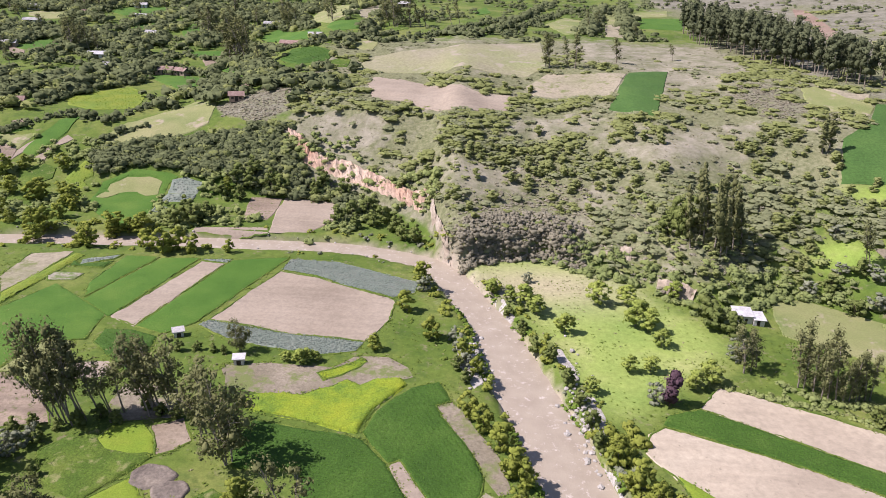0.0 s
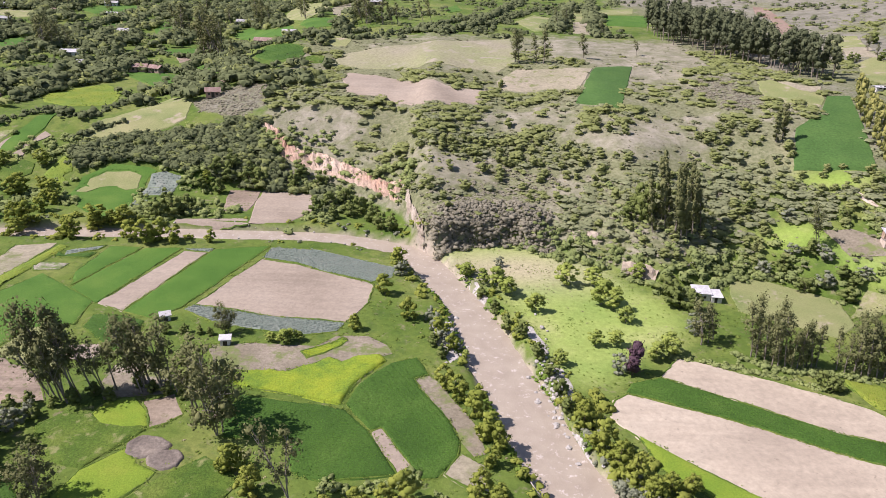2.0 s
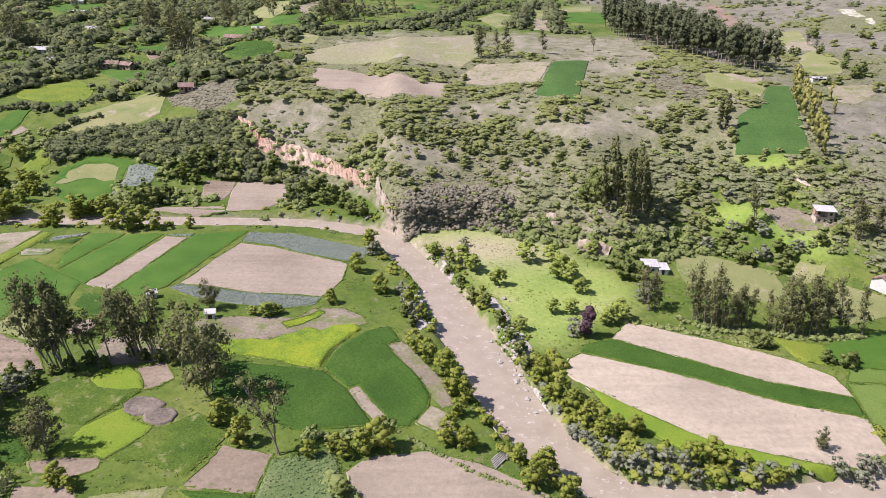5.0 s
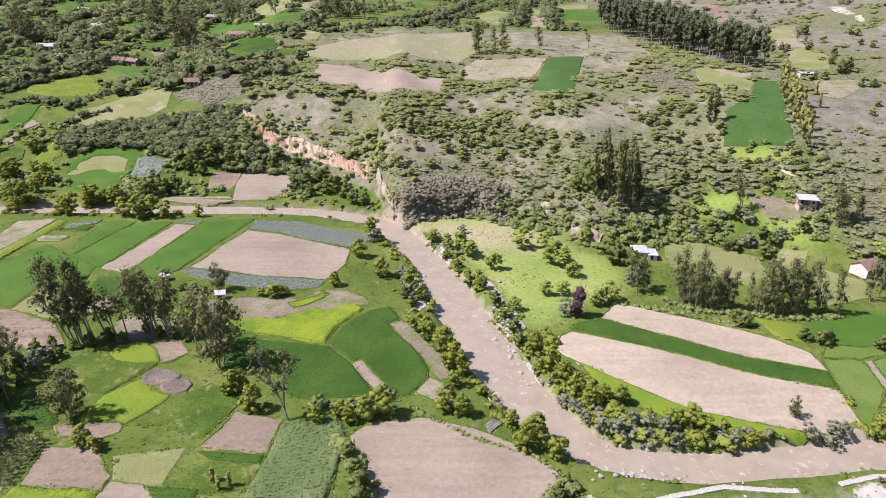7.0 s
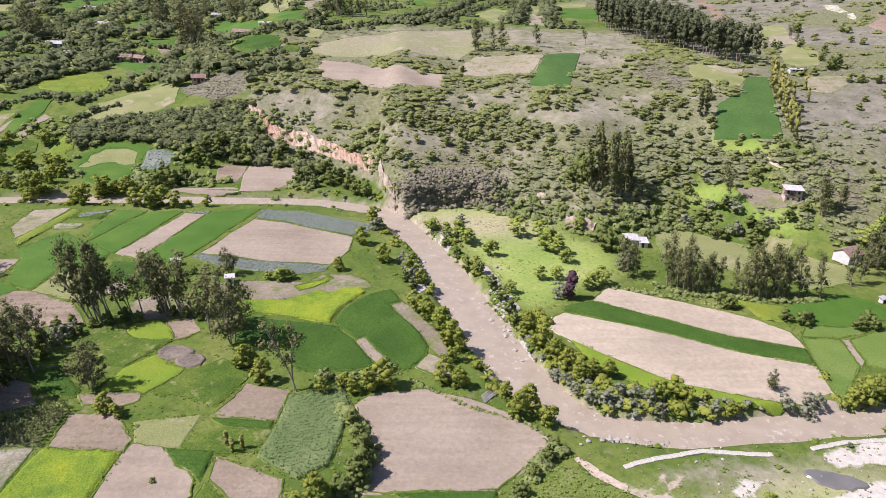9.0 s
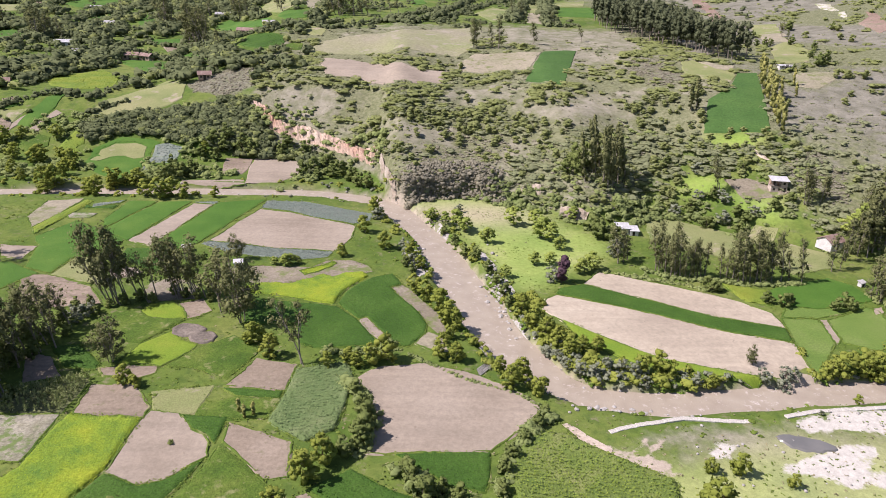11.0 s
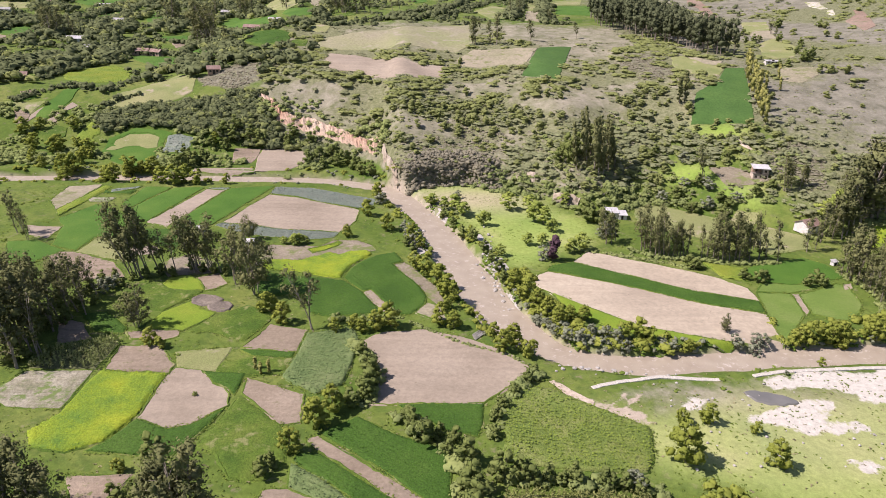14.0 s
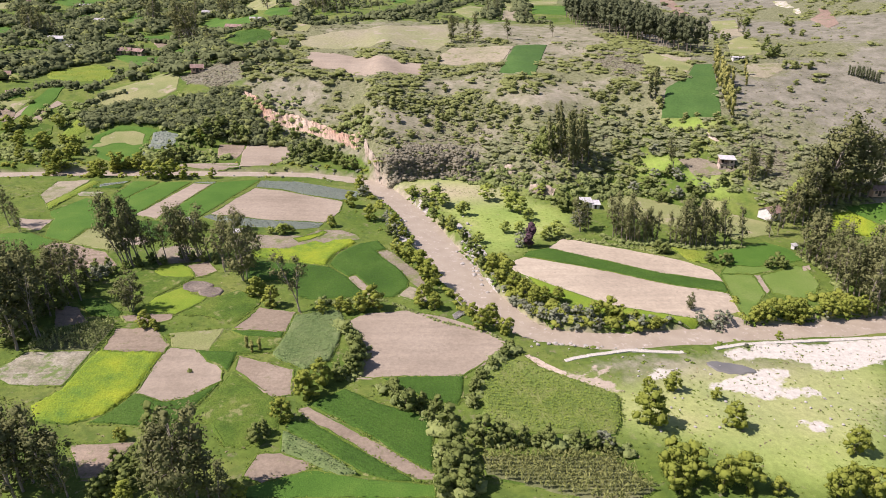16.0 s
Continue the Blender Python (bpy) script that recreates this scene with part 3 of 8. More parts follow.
def build_ground():
    xs, ys = axis(-1800, -150, 190, 1800, 1.6), axis(-900, -10, 320, 2600, 1.6)
    gx, gy = np.meshgrid(xs, ys)
    gz = ground(gx, gy)
    w, h = len(xs), len(ys)
    k = np.arange(w * h).reshape(h, w)
    faces = np.stack([k[:-1, :-1], k[:-1, 1:], k[1:, 1:], k[1:, :-1]], -1).reshape(-1, 4)
    me = bpy.data.meshes.new("ground")
    me.from_pydata(np.stack([gx, gy, gz], -1).reshape(-1, 3).tolist(), [], faces.tolist())
    me.materials.append(ground_material())
    me.polygons.foreach_set("use_smooth", [True] * len(me.polygons))
    gap, half = (v.reshape(gx.shape) for v in river_gap(gx, gy))
    me.attributes.new("dry", "FLOAT", "POINT").data.foreach_set("value", np.maximum(dryness(gx, gy), mask(GREY[1:4], gx, gy, 3)).ravel().astype(np.float32))
    strand = 0.5 + 0.5 * np.sin(gx * 0.19 + 1.3 * np.sin(gy * 0.13)) * np.sin(gy * 0.21 + 0.8)
    shore = 1 - smooth(half - 0.2 + 0.5 * strand, half + 0.7 + 0.9 * strand, gap)
    me.attributes.new("shore", "FLOAT", "POINT").data.foreach_set("value", shore.ravel().astype(np.float32))
    cover = np.where(within(OPEN, gx, gy), 0.12, 0.34 + 0.36 * clumpy(gx, gy, 0.11, 5.0))
    cover = np.where(within(DENSE + WILD, gx, gy), 0.85, cover)
    cover = np.where(gx > 126, 0.1 + 0.55 * clumpy(gx, gy, 0.045, 2.0) + 0.35 * smooth(195, 170, gy) * smooth(165, 140, gx), cover) * smooth(0, 6, rise(gx, gy)) * ~within(BARE, gx, gy, 0.6)
    for name, values in (("cover", cover), ("east", np.maximum(smooth(112, 138, gx) * smooth(0, 20, rise(gx, gy)), mask(GREY[1:4], gx, gy, 3))), ("lush", mask([MEADOW, PLAIN, YARD] + TURF, gx, gy, 4)), ("gravel", mask(GRAVEL, gx, gy, 1)), ("trodden", mask(PATHS, gx, gy, 1))):
        me.attributes.new(name, "FLOAT", "POINT").data.foreach_set("value", values.ravel().astype(np.float32))
    me.update()
    return tagged(new("ground", me), "green valley floor rising to a dry scrubby hillside", "ground", kind="structure")


build_ground()


def build_river():
    side = np.gradient(LINE, axis=0)
    side /= np.linalg.norm(side, axis=1)[:, None]
    n = np.c_[-side[:, 1], side[:, 0]]
    half = half_width(LINE[:, 1]) + 1.4
    cols = 7
    verts, faces = [], []
    for k, (p, v, r) in enumerate(zip(LINE, n, half)):
        for c in range(cols):
            q = p + v * r * (c / (cols - 1) * 2 - 1)
            verts.append((q[0], q[1], -0.55))
            if k and c:
                b = k * cols + c
                faces.append((b - cols - 1, b - cols, b, b - 1))
    ob = new("water", mesh_from("river", verts, faces, MUDDY, True))
    return tagged(ob, "muddy brown river with small white riffles", "river", kind="structure")


build_river()

# ---- fields ----
POLYS, FIELD_KINDS = [], []


def occupied(x, y):
    out = np.zeros(np.shape(x), bool)
    for p in POLYS:
        out |= inside(p, x, y)
    return out


def drape(poly, lift):
    """The polygon with an uneven border, laid over the ground, with a rim that goes into it."""
    rough = []
    for (ax, ay), (bx, by) in zip(poly, poly[1:] + poly[:1]):
        n = max(1, int(math.hypot(bx - ax, by - ay) / 2.2))
        for k in range(n):
            t = k / n
            j = 0.0 if k == 0 else 0.28
            rough.append((ax + (bx - ax) * t + random.uniform(-j, j), ay + (by - ay) * t + random.uniform(-j, j)))
    bm = bmesh.new()
    bm.faces.new([bm.verts.new((x, y, 0)) for x, y in rough])
    lo, hi = np.min(rough, 0), np.max(rough, 0)
    step = 3.0 if np.mean(poly, 0)[1] < foot(np.mean(poly, 0)[0]) else 2.2
    step = max(step * (1.0 if lo[1] < 250 else 1.9), max(hi - lo) / 45)
    for ax in (0, 1):
        for v in np.arange(lo[ax] + step, hi[ax], step):
            co, no = [0, 0, 0], [0, 0, 0]
            co[ax], no[ax] = v, 1
            bmesh.ops.bisect_plane(bm, geom=bm.verts[:] + bm.edges[:] + bm.faces[:], plane_co=co, plane_no=no)
    z = ground(np.array([v.co.x for v in bm.verts]), np.array([v.co.y for v in bm.verts]))
    for v, h in zip(bm.verts, z):
        v.co.z = h + lift
    bmesh.ops.recalc_face_normals(bm, faces=bm.faces)
    if bm.faces and sum(f.normal.z for f in bm.faces) < 0:
        bmesh.ops.reverse_faces(bm, faces=bm.faces)
    border = [e for e in bm.edges if e.is_boundary]
    for f in bm.faces:
        f.smooth = True
    for e in border:
        e.smooth = False
    mid = Vector(np.mean(poly, 0))
    rim = bmesh.ops.extrude_edge_only(bm, edges=border)
    for v in (g for g in rim["geom"] if isinstance(g, bmesh.types.BMVert)):
        out = Vector((v.co.x - mid.x, v.co.y - mid.y, 0)).normalized()
        v.co += out * (0.5 if lift > 0.13 else 0.2)
        v.co.z -= lift + 0.12
    bmesh.ops.triangulate(bm, faces=bm.faces)
    return bm


def spin(n, rng, flat=0.0, outward=None, loose=0.4):
    """Two axes across each leaf; flat near 1 keeps the leaves level, outward turns them along a direction."""
    a = rng.normal(size=(n, 3))
    if outward is not None:
        a = a * loose + outward * 1.25
    a[:, 2] = (np.abs(a[:, 2]) if outward is None else a[:, 2]) + flat * (3 if outward is None else 1.2)
    nrm = a / np.linalg.norm(a, axis=1)[:, None]
    b = rng.normal(size=(n, 3))
    u = np.cross(nrm, b)
    u /= np.linalg.norm(u, axis=1)[:, None] + 1e-9
    return u, np.cross(nrm, u)


def leaves(points, size, rng, flat=0.0, long=1.5, outward=None, loose=0.4):
    """Four-cornered leaves of random turn at the points: (n, 4, 3)."""
    u, v = spin(len(points), rng, flat, outward, loose)
    s = (size * rng.uniform(0.6, 1.35, len(points)))[:, None]
    u, v = u * s * 0.5 * long, v * s * 0.5
    return np.stack([points - u * 0.9, points - v * 0.8 + u * 0.1, points + u, points + v * 0.8 + u * 0.1], 1)


# single plants: spacing across and along the row, height, leaf size, leaves a plant
CROP = {"mustard": (0.6, 0.6, 0.42, 0.18, 3), "mustard_thin": (0.8, 0.7, 0.34, 0.24, 3), "pasture": (0.9, 0.8, 0.15, 0.22, 2), "potato": (0.8, 0.42, 0.3, 0.2, 3), "bean": (0.75, 0.5, 0.68, 0.28, 4), "bean_dry": (0.8, 0.5, 0.75, 0.3, 4), "cabbage": (0.62, 0.5, 0.16, 0.3, 4), "maize": (0.8, 0.5, 1.9, 0.2, 14), "maize_dry": (0.85, 0.55, 1.8, 0.2, 14)}
# closed canopies: cell size, height, row spacing (0: sown broadcast)
CANOPY = {"potato": (0.34, 0.34, 0.9), "bean": (0.36, 0.65, 1.1), "bean_dry": (0.34, 0.6, 0.7), "mustard": (0.4, 0.5, 0.0), "mustard_thin": (0.5, 0.35, 0.0), "clover": (0.6, 0.16, 0.0), "pasture": (0.5, 0.22, 0.0), "lime": (0.5, 0.2, 0.0), "stubble": (0.45, 0.2, 0.9), "lucerne": (1.0, 0.25, 0.0)}
LABEL = {
    "soil": "bare pinkish brown tilled soil field", "soil_pale": "bare pale pink tilled soil field", "plough": "small ploughed brown earth plot", "loam": "bare brown tilled soil plot", "lawn": "fresh light green grass plot", "fallow": "rough brown fallow ground with weeds", "red_soil": "bare reddish eroded field",
    "straw": "dry straw-coloured pasture plot", "straw_green": "dry pasture with a greener top", "stubble": "pale harvested stubble plot", "pasture": "rough green grass plot",
    "pasture_dry": "pale green grazed pasture", "meadow": "yellow-green grazed meadow with dry patches", "clover": "bright green fodder field", "lucerne": "smooth deep green fodder field on the hill", "potato": "dark green leafy crop in rows", "bean": "grey-green leafy crop in rows",
    "bean_dry": "yellowish green ripening leafy crop", "cabbage": "blue-grey cabbage field", "mustard": "yellow flowering crop field", "mustard_thin": "yellow-green thinly flowering field",
    "maize": "tall standing maize plot", "maize_dry": "tall ripe maize field", "gravel": "white sandy gravel patch", "path": "trodden pale earth path", "lime": "bright lime green grass plot", "shingle": "white stony bank beside the river", "pale_scar": "bare white landslip on the far slope", "scar": "bare orange landslip on the far slope",
}
crop_rng = np.random.default_rng(5)


def crop(kind, poly, lift):
    """The plants of a field, in rows along its longest side."""
    across, along, tall, leaf, count = CROP[kind]
    p = np.array(poly)
    mid = p.mean(0)
    far = math.hypot(mid[0], mid[1] + 40)
    thin = 1.0 if far < 150 else min(2.4, far / 150)
    across, along, leaf = across * thin, along * thin, leaf * thin ** 0.7
    e = np.roll(p, -1, 0) - p
    d = e[np.argmax(np.hypot(*e.T))]
    d = d / np.linalg.norm(d)
    turn = np.array([[d[0], d[1]], [-d[1], d[0]]])
    q = (p - mid) @ turn.T
    a, b = np.meshgrid(np.arange(q[:, 0].min(), q[:, 0].max(), along), np.arange(q[:, 1].min(), q[:, 1].max(), across))
    q = np.c_[a.ravel(), b.ravel()] + crop_rng.normal(0, 0.13, (a.size, 2)) * (along, across)
    xy = q @ turn + mid
    patch = np.sin(xy[:, 0] * 0.23 + 2 * np.sin(xy[:, 1] * 0.11)) + np.sin(xy[:, 1] * 0.31 + xy[:, 0] * 0.1) + crop_rng.normal(0, 0.5, len(xy))
    xy = xy[inside(poly, xy[:, 0], xy[:, 1]) & (patch > -1.9)]
    n = len(xy)
    base = np.c_[xy, ground(xy[:, 0], xy[:, 1]) + lift]
    grow = crop_rng.uniform(0.65, 1.2, n)
    pts = np.repeat(base, count, 0) + crop_rng.normal(0, 1, (n * count, 3)) * (leaf * 0.4, leaf * 0.4, 0)
    pts[:, 2] += np.repeat(grow, count) * tall * np.tile(np.linspace(0.35, 1.0, count), n)
    return quads("crop", leaves(pts, leaf, crop_rng, 1.0 if tall < 1 else 0.0, 1.3 if tall < 1 else 3.4), LEAF[kind])


def nearest(p, at):
    """The points of a closed outline that lie nearest to the given ones."""
    best, out = np.full(len(at), 1e9), at.copy()
    for a, b in zip(p, np.roll(p, -1, 0)):
        t = np.clip(((at - a) @ (b - a)) / max((b - a) @ (b - a), 1e-9), 0, 1)
        q = a + t[:, None] * (b - a)
        d = np.hypot(*(at - q).T)
        out[d < best] = q[d < best]
        best = np.minimum(best, d)
    return out


def canopy(kind, poly, lift, holes):
    """The leafy top of a closed crop, lumpy and in rows, falling to the soil at its border."""
    size, tall, row = CANOPY[kind]
    p = np.array(poly)
    mid = p.mean(0)
    far = math.hypot(mid[0], mid[1] + 40)
    size *= max(1.0, far / 170)
    e = np.roll(p, -1, 0) - p
    d = e[np.argmax(np.hypot(*e.T))]
    d = d / np.linalg.norm(d)
    turn = np.array([[d[0], d[1]], [-d[1], d[0]]])
    q = (p - mid) @ turn.T
    a, b = np.meshgrid(np.arange(q[:, 0].min(), q[:, 0].max() + size, size), np.arange(q[:, 1].min(), q[:, 1].max() + size, size))
    jit = crop_rng.normal(0, 0.16 * size, (2, *a.shape))
    xy = np.stack([a + jit[0], b + jit[1]], -1) @ turn + mid
    ok = inside(poly, xy[..., 0], xy[..., 1])
    for q in holes:
        ok &= ~inside(q, xy[..., 0], xy[..., 1])
    rim = ok.copy()
    rim[1:-1, 1:-1] = ok[1:-1, 1:-1] & ok[:-2, 1:-1] & ok[2:, 1:-1] & ok[1:-1, :-2] & ok[1:-1, 2:]
    wide = np.pad(ok, 1)
    beside = (wide[:-2, 1:-1] | wide[2:, 1:-1] | wide[1:-1, :-2] | wide[1:-1, 2:] | wide[:-2, :-2] | wide[2:, 2:] | wide[:-2, 2:] | wide[2:, :-2]) & ~ok & ~inside(poly, xy[..., 0], xy[..., 1])
    xy[beside] = nearest(p, xy[beside])  # the border follows the plot's edge
    patch = 0.5 + 0.25 * np.sin(xy[..., 0] * 0.23 + 2 * np.sin(xy[..., 1] * 0.11)) + 0.25 * np.sin(xy[..., 1] * 0.37 + xy[..., 0] * 0.13)
    up = tall * (0.5 + 0.2 * patch + 0.3 * crop_rng.uniform(0, 1, a.shape))
    if row:
        up *= 0.88 + 0.12 * np.cos(2 * math.pi * b / row)
    if row:
        up *= 0.85 + 0.3 * crop_rng.uniform(0, 1, a.shape)
    z = ground(xy[..., 0], xy[..., 1]) + lift + np.where(rim, up, np.where(ok, 0.6 * up, 0.02))
    k = np.arange(a.size).reshape(a.shape)
    full = ok | beside
    use = full[:-1, :-1] & full[1:, :-1] & full[:-1, 1:] & full[1:, 1:] & (ok[:-1, :-1] | ok[1:, :-1] | ok[:-1, 1:] | ok[1:, 1:])
    faces = np.stack([k[:-1, :-1], k[:-1, 1:], k[1:, 1:], k[1:, :-1]], -1)[use]
    keep, back = np.unique(faces, return_inverse=True)
    verts = np.concatenate([xy, z[..., None]], -1).reshape(-1, 3)[keep]
    return mesh_from("crop", verts.tolist(), back.reshape(-1, 4).tolist(), SOIL[kind], True)


def bank(poly):
    """The low grassed ridge round a plot."""
    run = []
    for (ax, ay), (bx, by) in zip(poly, poly[1:] + poly[:1]):
        n = max(2, int(math.hypot(bx - ax, by - ay) / 1.1))
        run += [(ax + (bx - ax) * k / n, ay + (by - ay) * k / n) for k in range(n)]
    r = np.array(run) + crop_rng.normal(0, 0.1, (len(run), 2))
    t = np.roll(r, -1, 0) - np.roll(r, 1, 0)
    t /= np.linalg.norm(t, axis=1)[:, None] + 1e-6
    side = np.c_[t[:, 1], -t[:, 0]]
    z = ground(r[:, 0], r[:, 1])
    verts, faces, n = [], [], len(r)
    for k in range(n):
        w, h = crop_rng.uniform(0.25, 0.4), 0.17 + 0.07 * math.sin(k * 0.37 + poly[0][0]) + crop_rng.uniform(-0.04, 0.04)
        for off, up in ((-w, -0.1), (-0.1, h), (0.12, h * 0.9), (w, -0.1)):
            q = r[k] + side[k] * off
            verts.append((q[0], q[1], z[k] + up))
        a, b = k * 4, (k + 1) % n * 4
        faces += [(a + m, a + m + 1, b + m + 1, b + m) for m in range(3)]
    return mesh_from("bank", verts, faces, SOIL["pasture"], True)


def field(kind, *poly):
    poly = list(poly)
    POLYS.append(poly)
    FIELD_KINDS.append(kind)
    lift = 0.11 if np.mean(poly, 0)[1] < foot(np.mean(poly, 0)[0]) else 0.2
    if kind in ("gravel", "path", "shingle", "fallow"):
        lift -= 0.06
    lift += 0.004 * (len(POLYS) % 9)
    holes = [q for q in POLYS[:-1] if inside(poly, np.array([np.mean(q, 0)[0]]), np.array([np.mean(q, 0)[1]]))[0]]
    if holes:  # a plot inside this one lies on top
        lift -= 0.05
    bm = drape(poly, lift)
    me = bpy.data.meshes.new("field")
    bm.to_mesh(me)
    bm.free()
    me.materials.append(SOIL[kind])
    ob = tagged(new("gravel_bank" if kind in ("gravel", "shingle") else "path" if kind == "path" else "field", me), LABEL[kind], "gravel" if kind in ("gravel", "shingle") else "path" if kind == "path" else "field", "fields of the valley", "structure")
    if kind in CANOPY and np.mean(poly, 0)[1] < 260:
        tagged(part("crop", canopy(kind, poly, lift, holes), ob), kind="stuff")
    if np.mean(poly, 0)[1] < 185 and kind not in ("gravel", "path", "meadow", "pasture_dry", "shingle", "fallow"):
        part("bank", bank(poly), ob, "low grassy bank round the plot")
    if kind in CROP:
        tagged(part("crop", crop(kind, poly, lift), ob), kind="stuff")
    return ob


# fields of the near terrace
field("mustard", (-54.2, 54.0), (-42.2, 52.9), (-43.3, 40.3), (-46.1, 33.9), (-50.9, 31.4), (-56.7, 32.6), (-58.8, 36.4), (-55.8, 41.3), (-55.1, 49.5))
field("loam", (-54.0, 62.7), (-46.3, 62.7), (-41.7, 56.0), (-41.9, 53.1), (-53.8, 54.4))
field("soil", (-41.2, 55.2), (-36.5, 54.3), (-33.4, 50.2), (-30.1, 48.2), (-29.2, 43.6), (-31.8, 41.0), (-34.1, 38.4), (-37.5, 37.4), (-43.0, 39.9), (-42.0, 52.3))
field("potato", (-42.9, 39.6), (-37.4, 37.0), (-34.0, 38.1), (-29.5, 42.7), (-32.0, 36.0), (-34.8, 30.6), (-39.2, 30.7), (-47.9, 31.6), (-45.6, 33.9))
field("potato", (-35.8, 53.9), (-28.2, 53.2), (-28.8, 46.7), (-30.2, 48.6), (-33.2, 50.4))
field("loam", (-27.5, 51.8), (-16.8, 47.1), (-16.4, 39.0), (-19.7, 38.7), (-27.6, 47.2))
field("pasture", (-27.9, 46.3), (-19.7, 38.2), (-17.8, 35.4), (-17.5, 29.5), (-19.9, 25.1), (-24.8, 25.4), (-28.2, 31.2), (-31.9, 31.6), (-29.0, 41.4))
field("plough", (-48.5, 26.3), (-39.2, 26.5), (-41.8, 18.2), (-44.2, 18.3), (-46.9, 23.3))
field("stubble", (-70.5, 46.5), (-67.0, 53.6), (-60.9, 53.9), (-55.6, 54.0), (-56.1, 42.2), (-65.5, 43.2))
field("maize", (-67.1, 54.1), (-65.1, 60.5), (-55.4, 65.0), (-54.2, 63.2), (-55.4, 54.4), (-60.9, 54.1))
field("loam", (-70.6, 73.7), (-64.6, 71.7), (-60.0, 65.0), (-65.9, 63.2))
field("loam", (-27.0, 71.8), (-19.1, 69.7), (-20.2, 61.2), (-30.9, 62.6))
field("bean", (-19.0, 67.9), (-9.9, 70.5), (-8.4, 65.4), (-9.1, 57.3), (-10.5, 50.0), (-14.8, 47.1), (-21.5, 52.1), (-19.8, 60.3))
field("potato", (-31.0, 61.9), (-20.4, 60.7), (-20.7, 58.9), (-28.1, 59.4))
field("pasture", (-33.3, 57.0), (-28.3, 59.2), (-20.6, 58.5), (-21.8, 53.1), (-27.7, 52.6), (-33.6, 54.3))
field("pasture_dry", (-42.7, 60.4), (-32.9, 62.6), (-34.0, 54.3), (-40.9, 55.6))
field("soil", (-7.3, 65.4), (-3.8, 69.2), (4.8, 70.5), (14.4, 66.6), (22.1, 60.6), (24.4, 56.4), (20.7, 50.7), (14.6, 44.8), (-5.3, 44.2), (-4.5, 54.0))
field("potato", (-0.6, 44.3), (14.5, 44.3), (13.8, 38.5), (12.7, 35.5), (7.8, 36.9), (4.0, 40.4))
field("potato", (-13.0, 36.4), (-7.1, 40.6), (-1.1, 36.2), (7.1, 32.1), (7.9, 27.5), (7.2, 18.7), (1.7, 23.2), (-3.8, 28.9))
field("loam", (-14.9, 34.8), (-13.1, 35.6), (7.6, 18.1), (7.1, 16.5), (4.6, 16.9), (-12.7, 32.0))
field("potato", (-15.9, 31.4), (-12.7, 31.5), (4.3, 16.7), (0.8, 16.8), (-3.4, 18.6), (-10.8, 25.4), (-16.1, 29.5))
field("bean", (-16.5, 29.2), (-11.1, 25.1), (-3.8, 18.1), (-6.8, 18.2), (-16.0, 23.9))
field("loam", (-19.6, 23.3), (-16.2, 23.6), (-11.2, 21.1), (-11.7, 17.4), (-17.3, 16.4), (-20.8, 18.3))
field("bean_dry", (21.7, 49.7), (27.1, 49.2), (33.7, 44.0), (42.1, 37.7), (40.4, 30.6), (38.2, 26.8), (29.7, 27.0), (15.8, 29.1), (17.6, 35.1), (16.3, 39.3), (19.1, 44.8))
field("maize_dry", (15.0, 22.0), (35.7, 21.5), (40.3, 13.7), (34.0, 10.2), (23.3, 14.6), (15.3, 17.6))
# shingle banks of the river
field("shingle", (9.3, 145.5), (11.2, 144.8), (13.3, 137.3), (12.0, 135.8), (9.7, 141.0))
field("shingle", (20.2, 124.4), (21.8, 123.8), (24.0, 116.4), (22.9, 114.4), (20.7, 118.1))
field("shingle", (23.9, 108.4), (25.6, 107.8), (26.6, 102.1), (25.4, 96.8), (24.0, 98.8))
field("shingle", (0.6, 123.8), (2.4, 121.6), (6.1, 110.9), (4.3, 108.8), (1.5, 116.3))
field("shingle", (15.8, 78.2), (17.3, 77.4), (18.2, 75.1), (16.6, 74.9))
field("shingle", (24.7, 91.0), (26.0, 88.3), (26.7, 82.6), (25.6, 83.0))
# fields on the far bank of the bend
field("soil_pale", (43.7, 106.0), (49.2, 113.0), (64.1, 106.4), (78.2, 98.0), (83.6, 92.0), (83.3, 85.4), (69.4, 90.5), (53.1, 100.5))
field("potato", (37.9, 103.6), (43.7, 105.6), (53.0, 100.1), (69.3, 90.2), (83.2, 85.1), (82.0, 79.4), (70.8, 83.2), (52.6, 93.4), (36.2, 100.6))
field("soil_pale", (33.1, 98.0), (36.2, 100.2), (52.5, 93.0), (70.7, 82.9), (82.0, 79.0), (79.4, 64.8), (68.8, 64.8), (58.5, 67.9), (47.6, 74.7), (37.5, 83.4), (31.6, 93.1))
field("clover", (88.0, 103.5), (93.5, 106.6), (107.4, 111.3), (111.7, 107.2), (111.8, 99.4), (107.3, 97.6), (95.7, 94.8), (89.2, 96.2), (87.6, 99.4))
field("lawn", (85.1, 90.5), (92.5, 90.0), (101.0, 92.7), (107.9, 96.2), (107.3, 97.3), (95.5, 94.4), (89.0, 95.8))
field("lawn", (84.6, 89.9), (92.9, 89.2), (91.0, 79.3), (87.9, 75.6), (80.2, 67), (80.8, 71.7), (83.4, 83.7))
field("soil", (93.1, 89.3), (94.9, 89.4), (93.0, 80.8), (91.2, 78.9))
field("soil", (109.1, 95.3), (111.8, 96.1), (110.6, 93.0), (108.0, 92.2))
field("lawn", (95.1, 89.4), (100.8, 92.0), (107.8, 95.6), (109.9, 94.2), (107.6, 84.5), (102.1, 77.4), (97.8, 76.2), (93.2, 79.6))
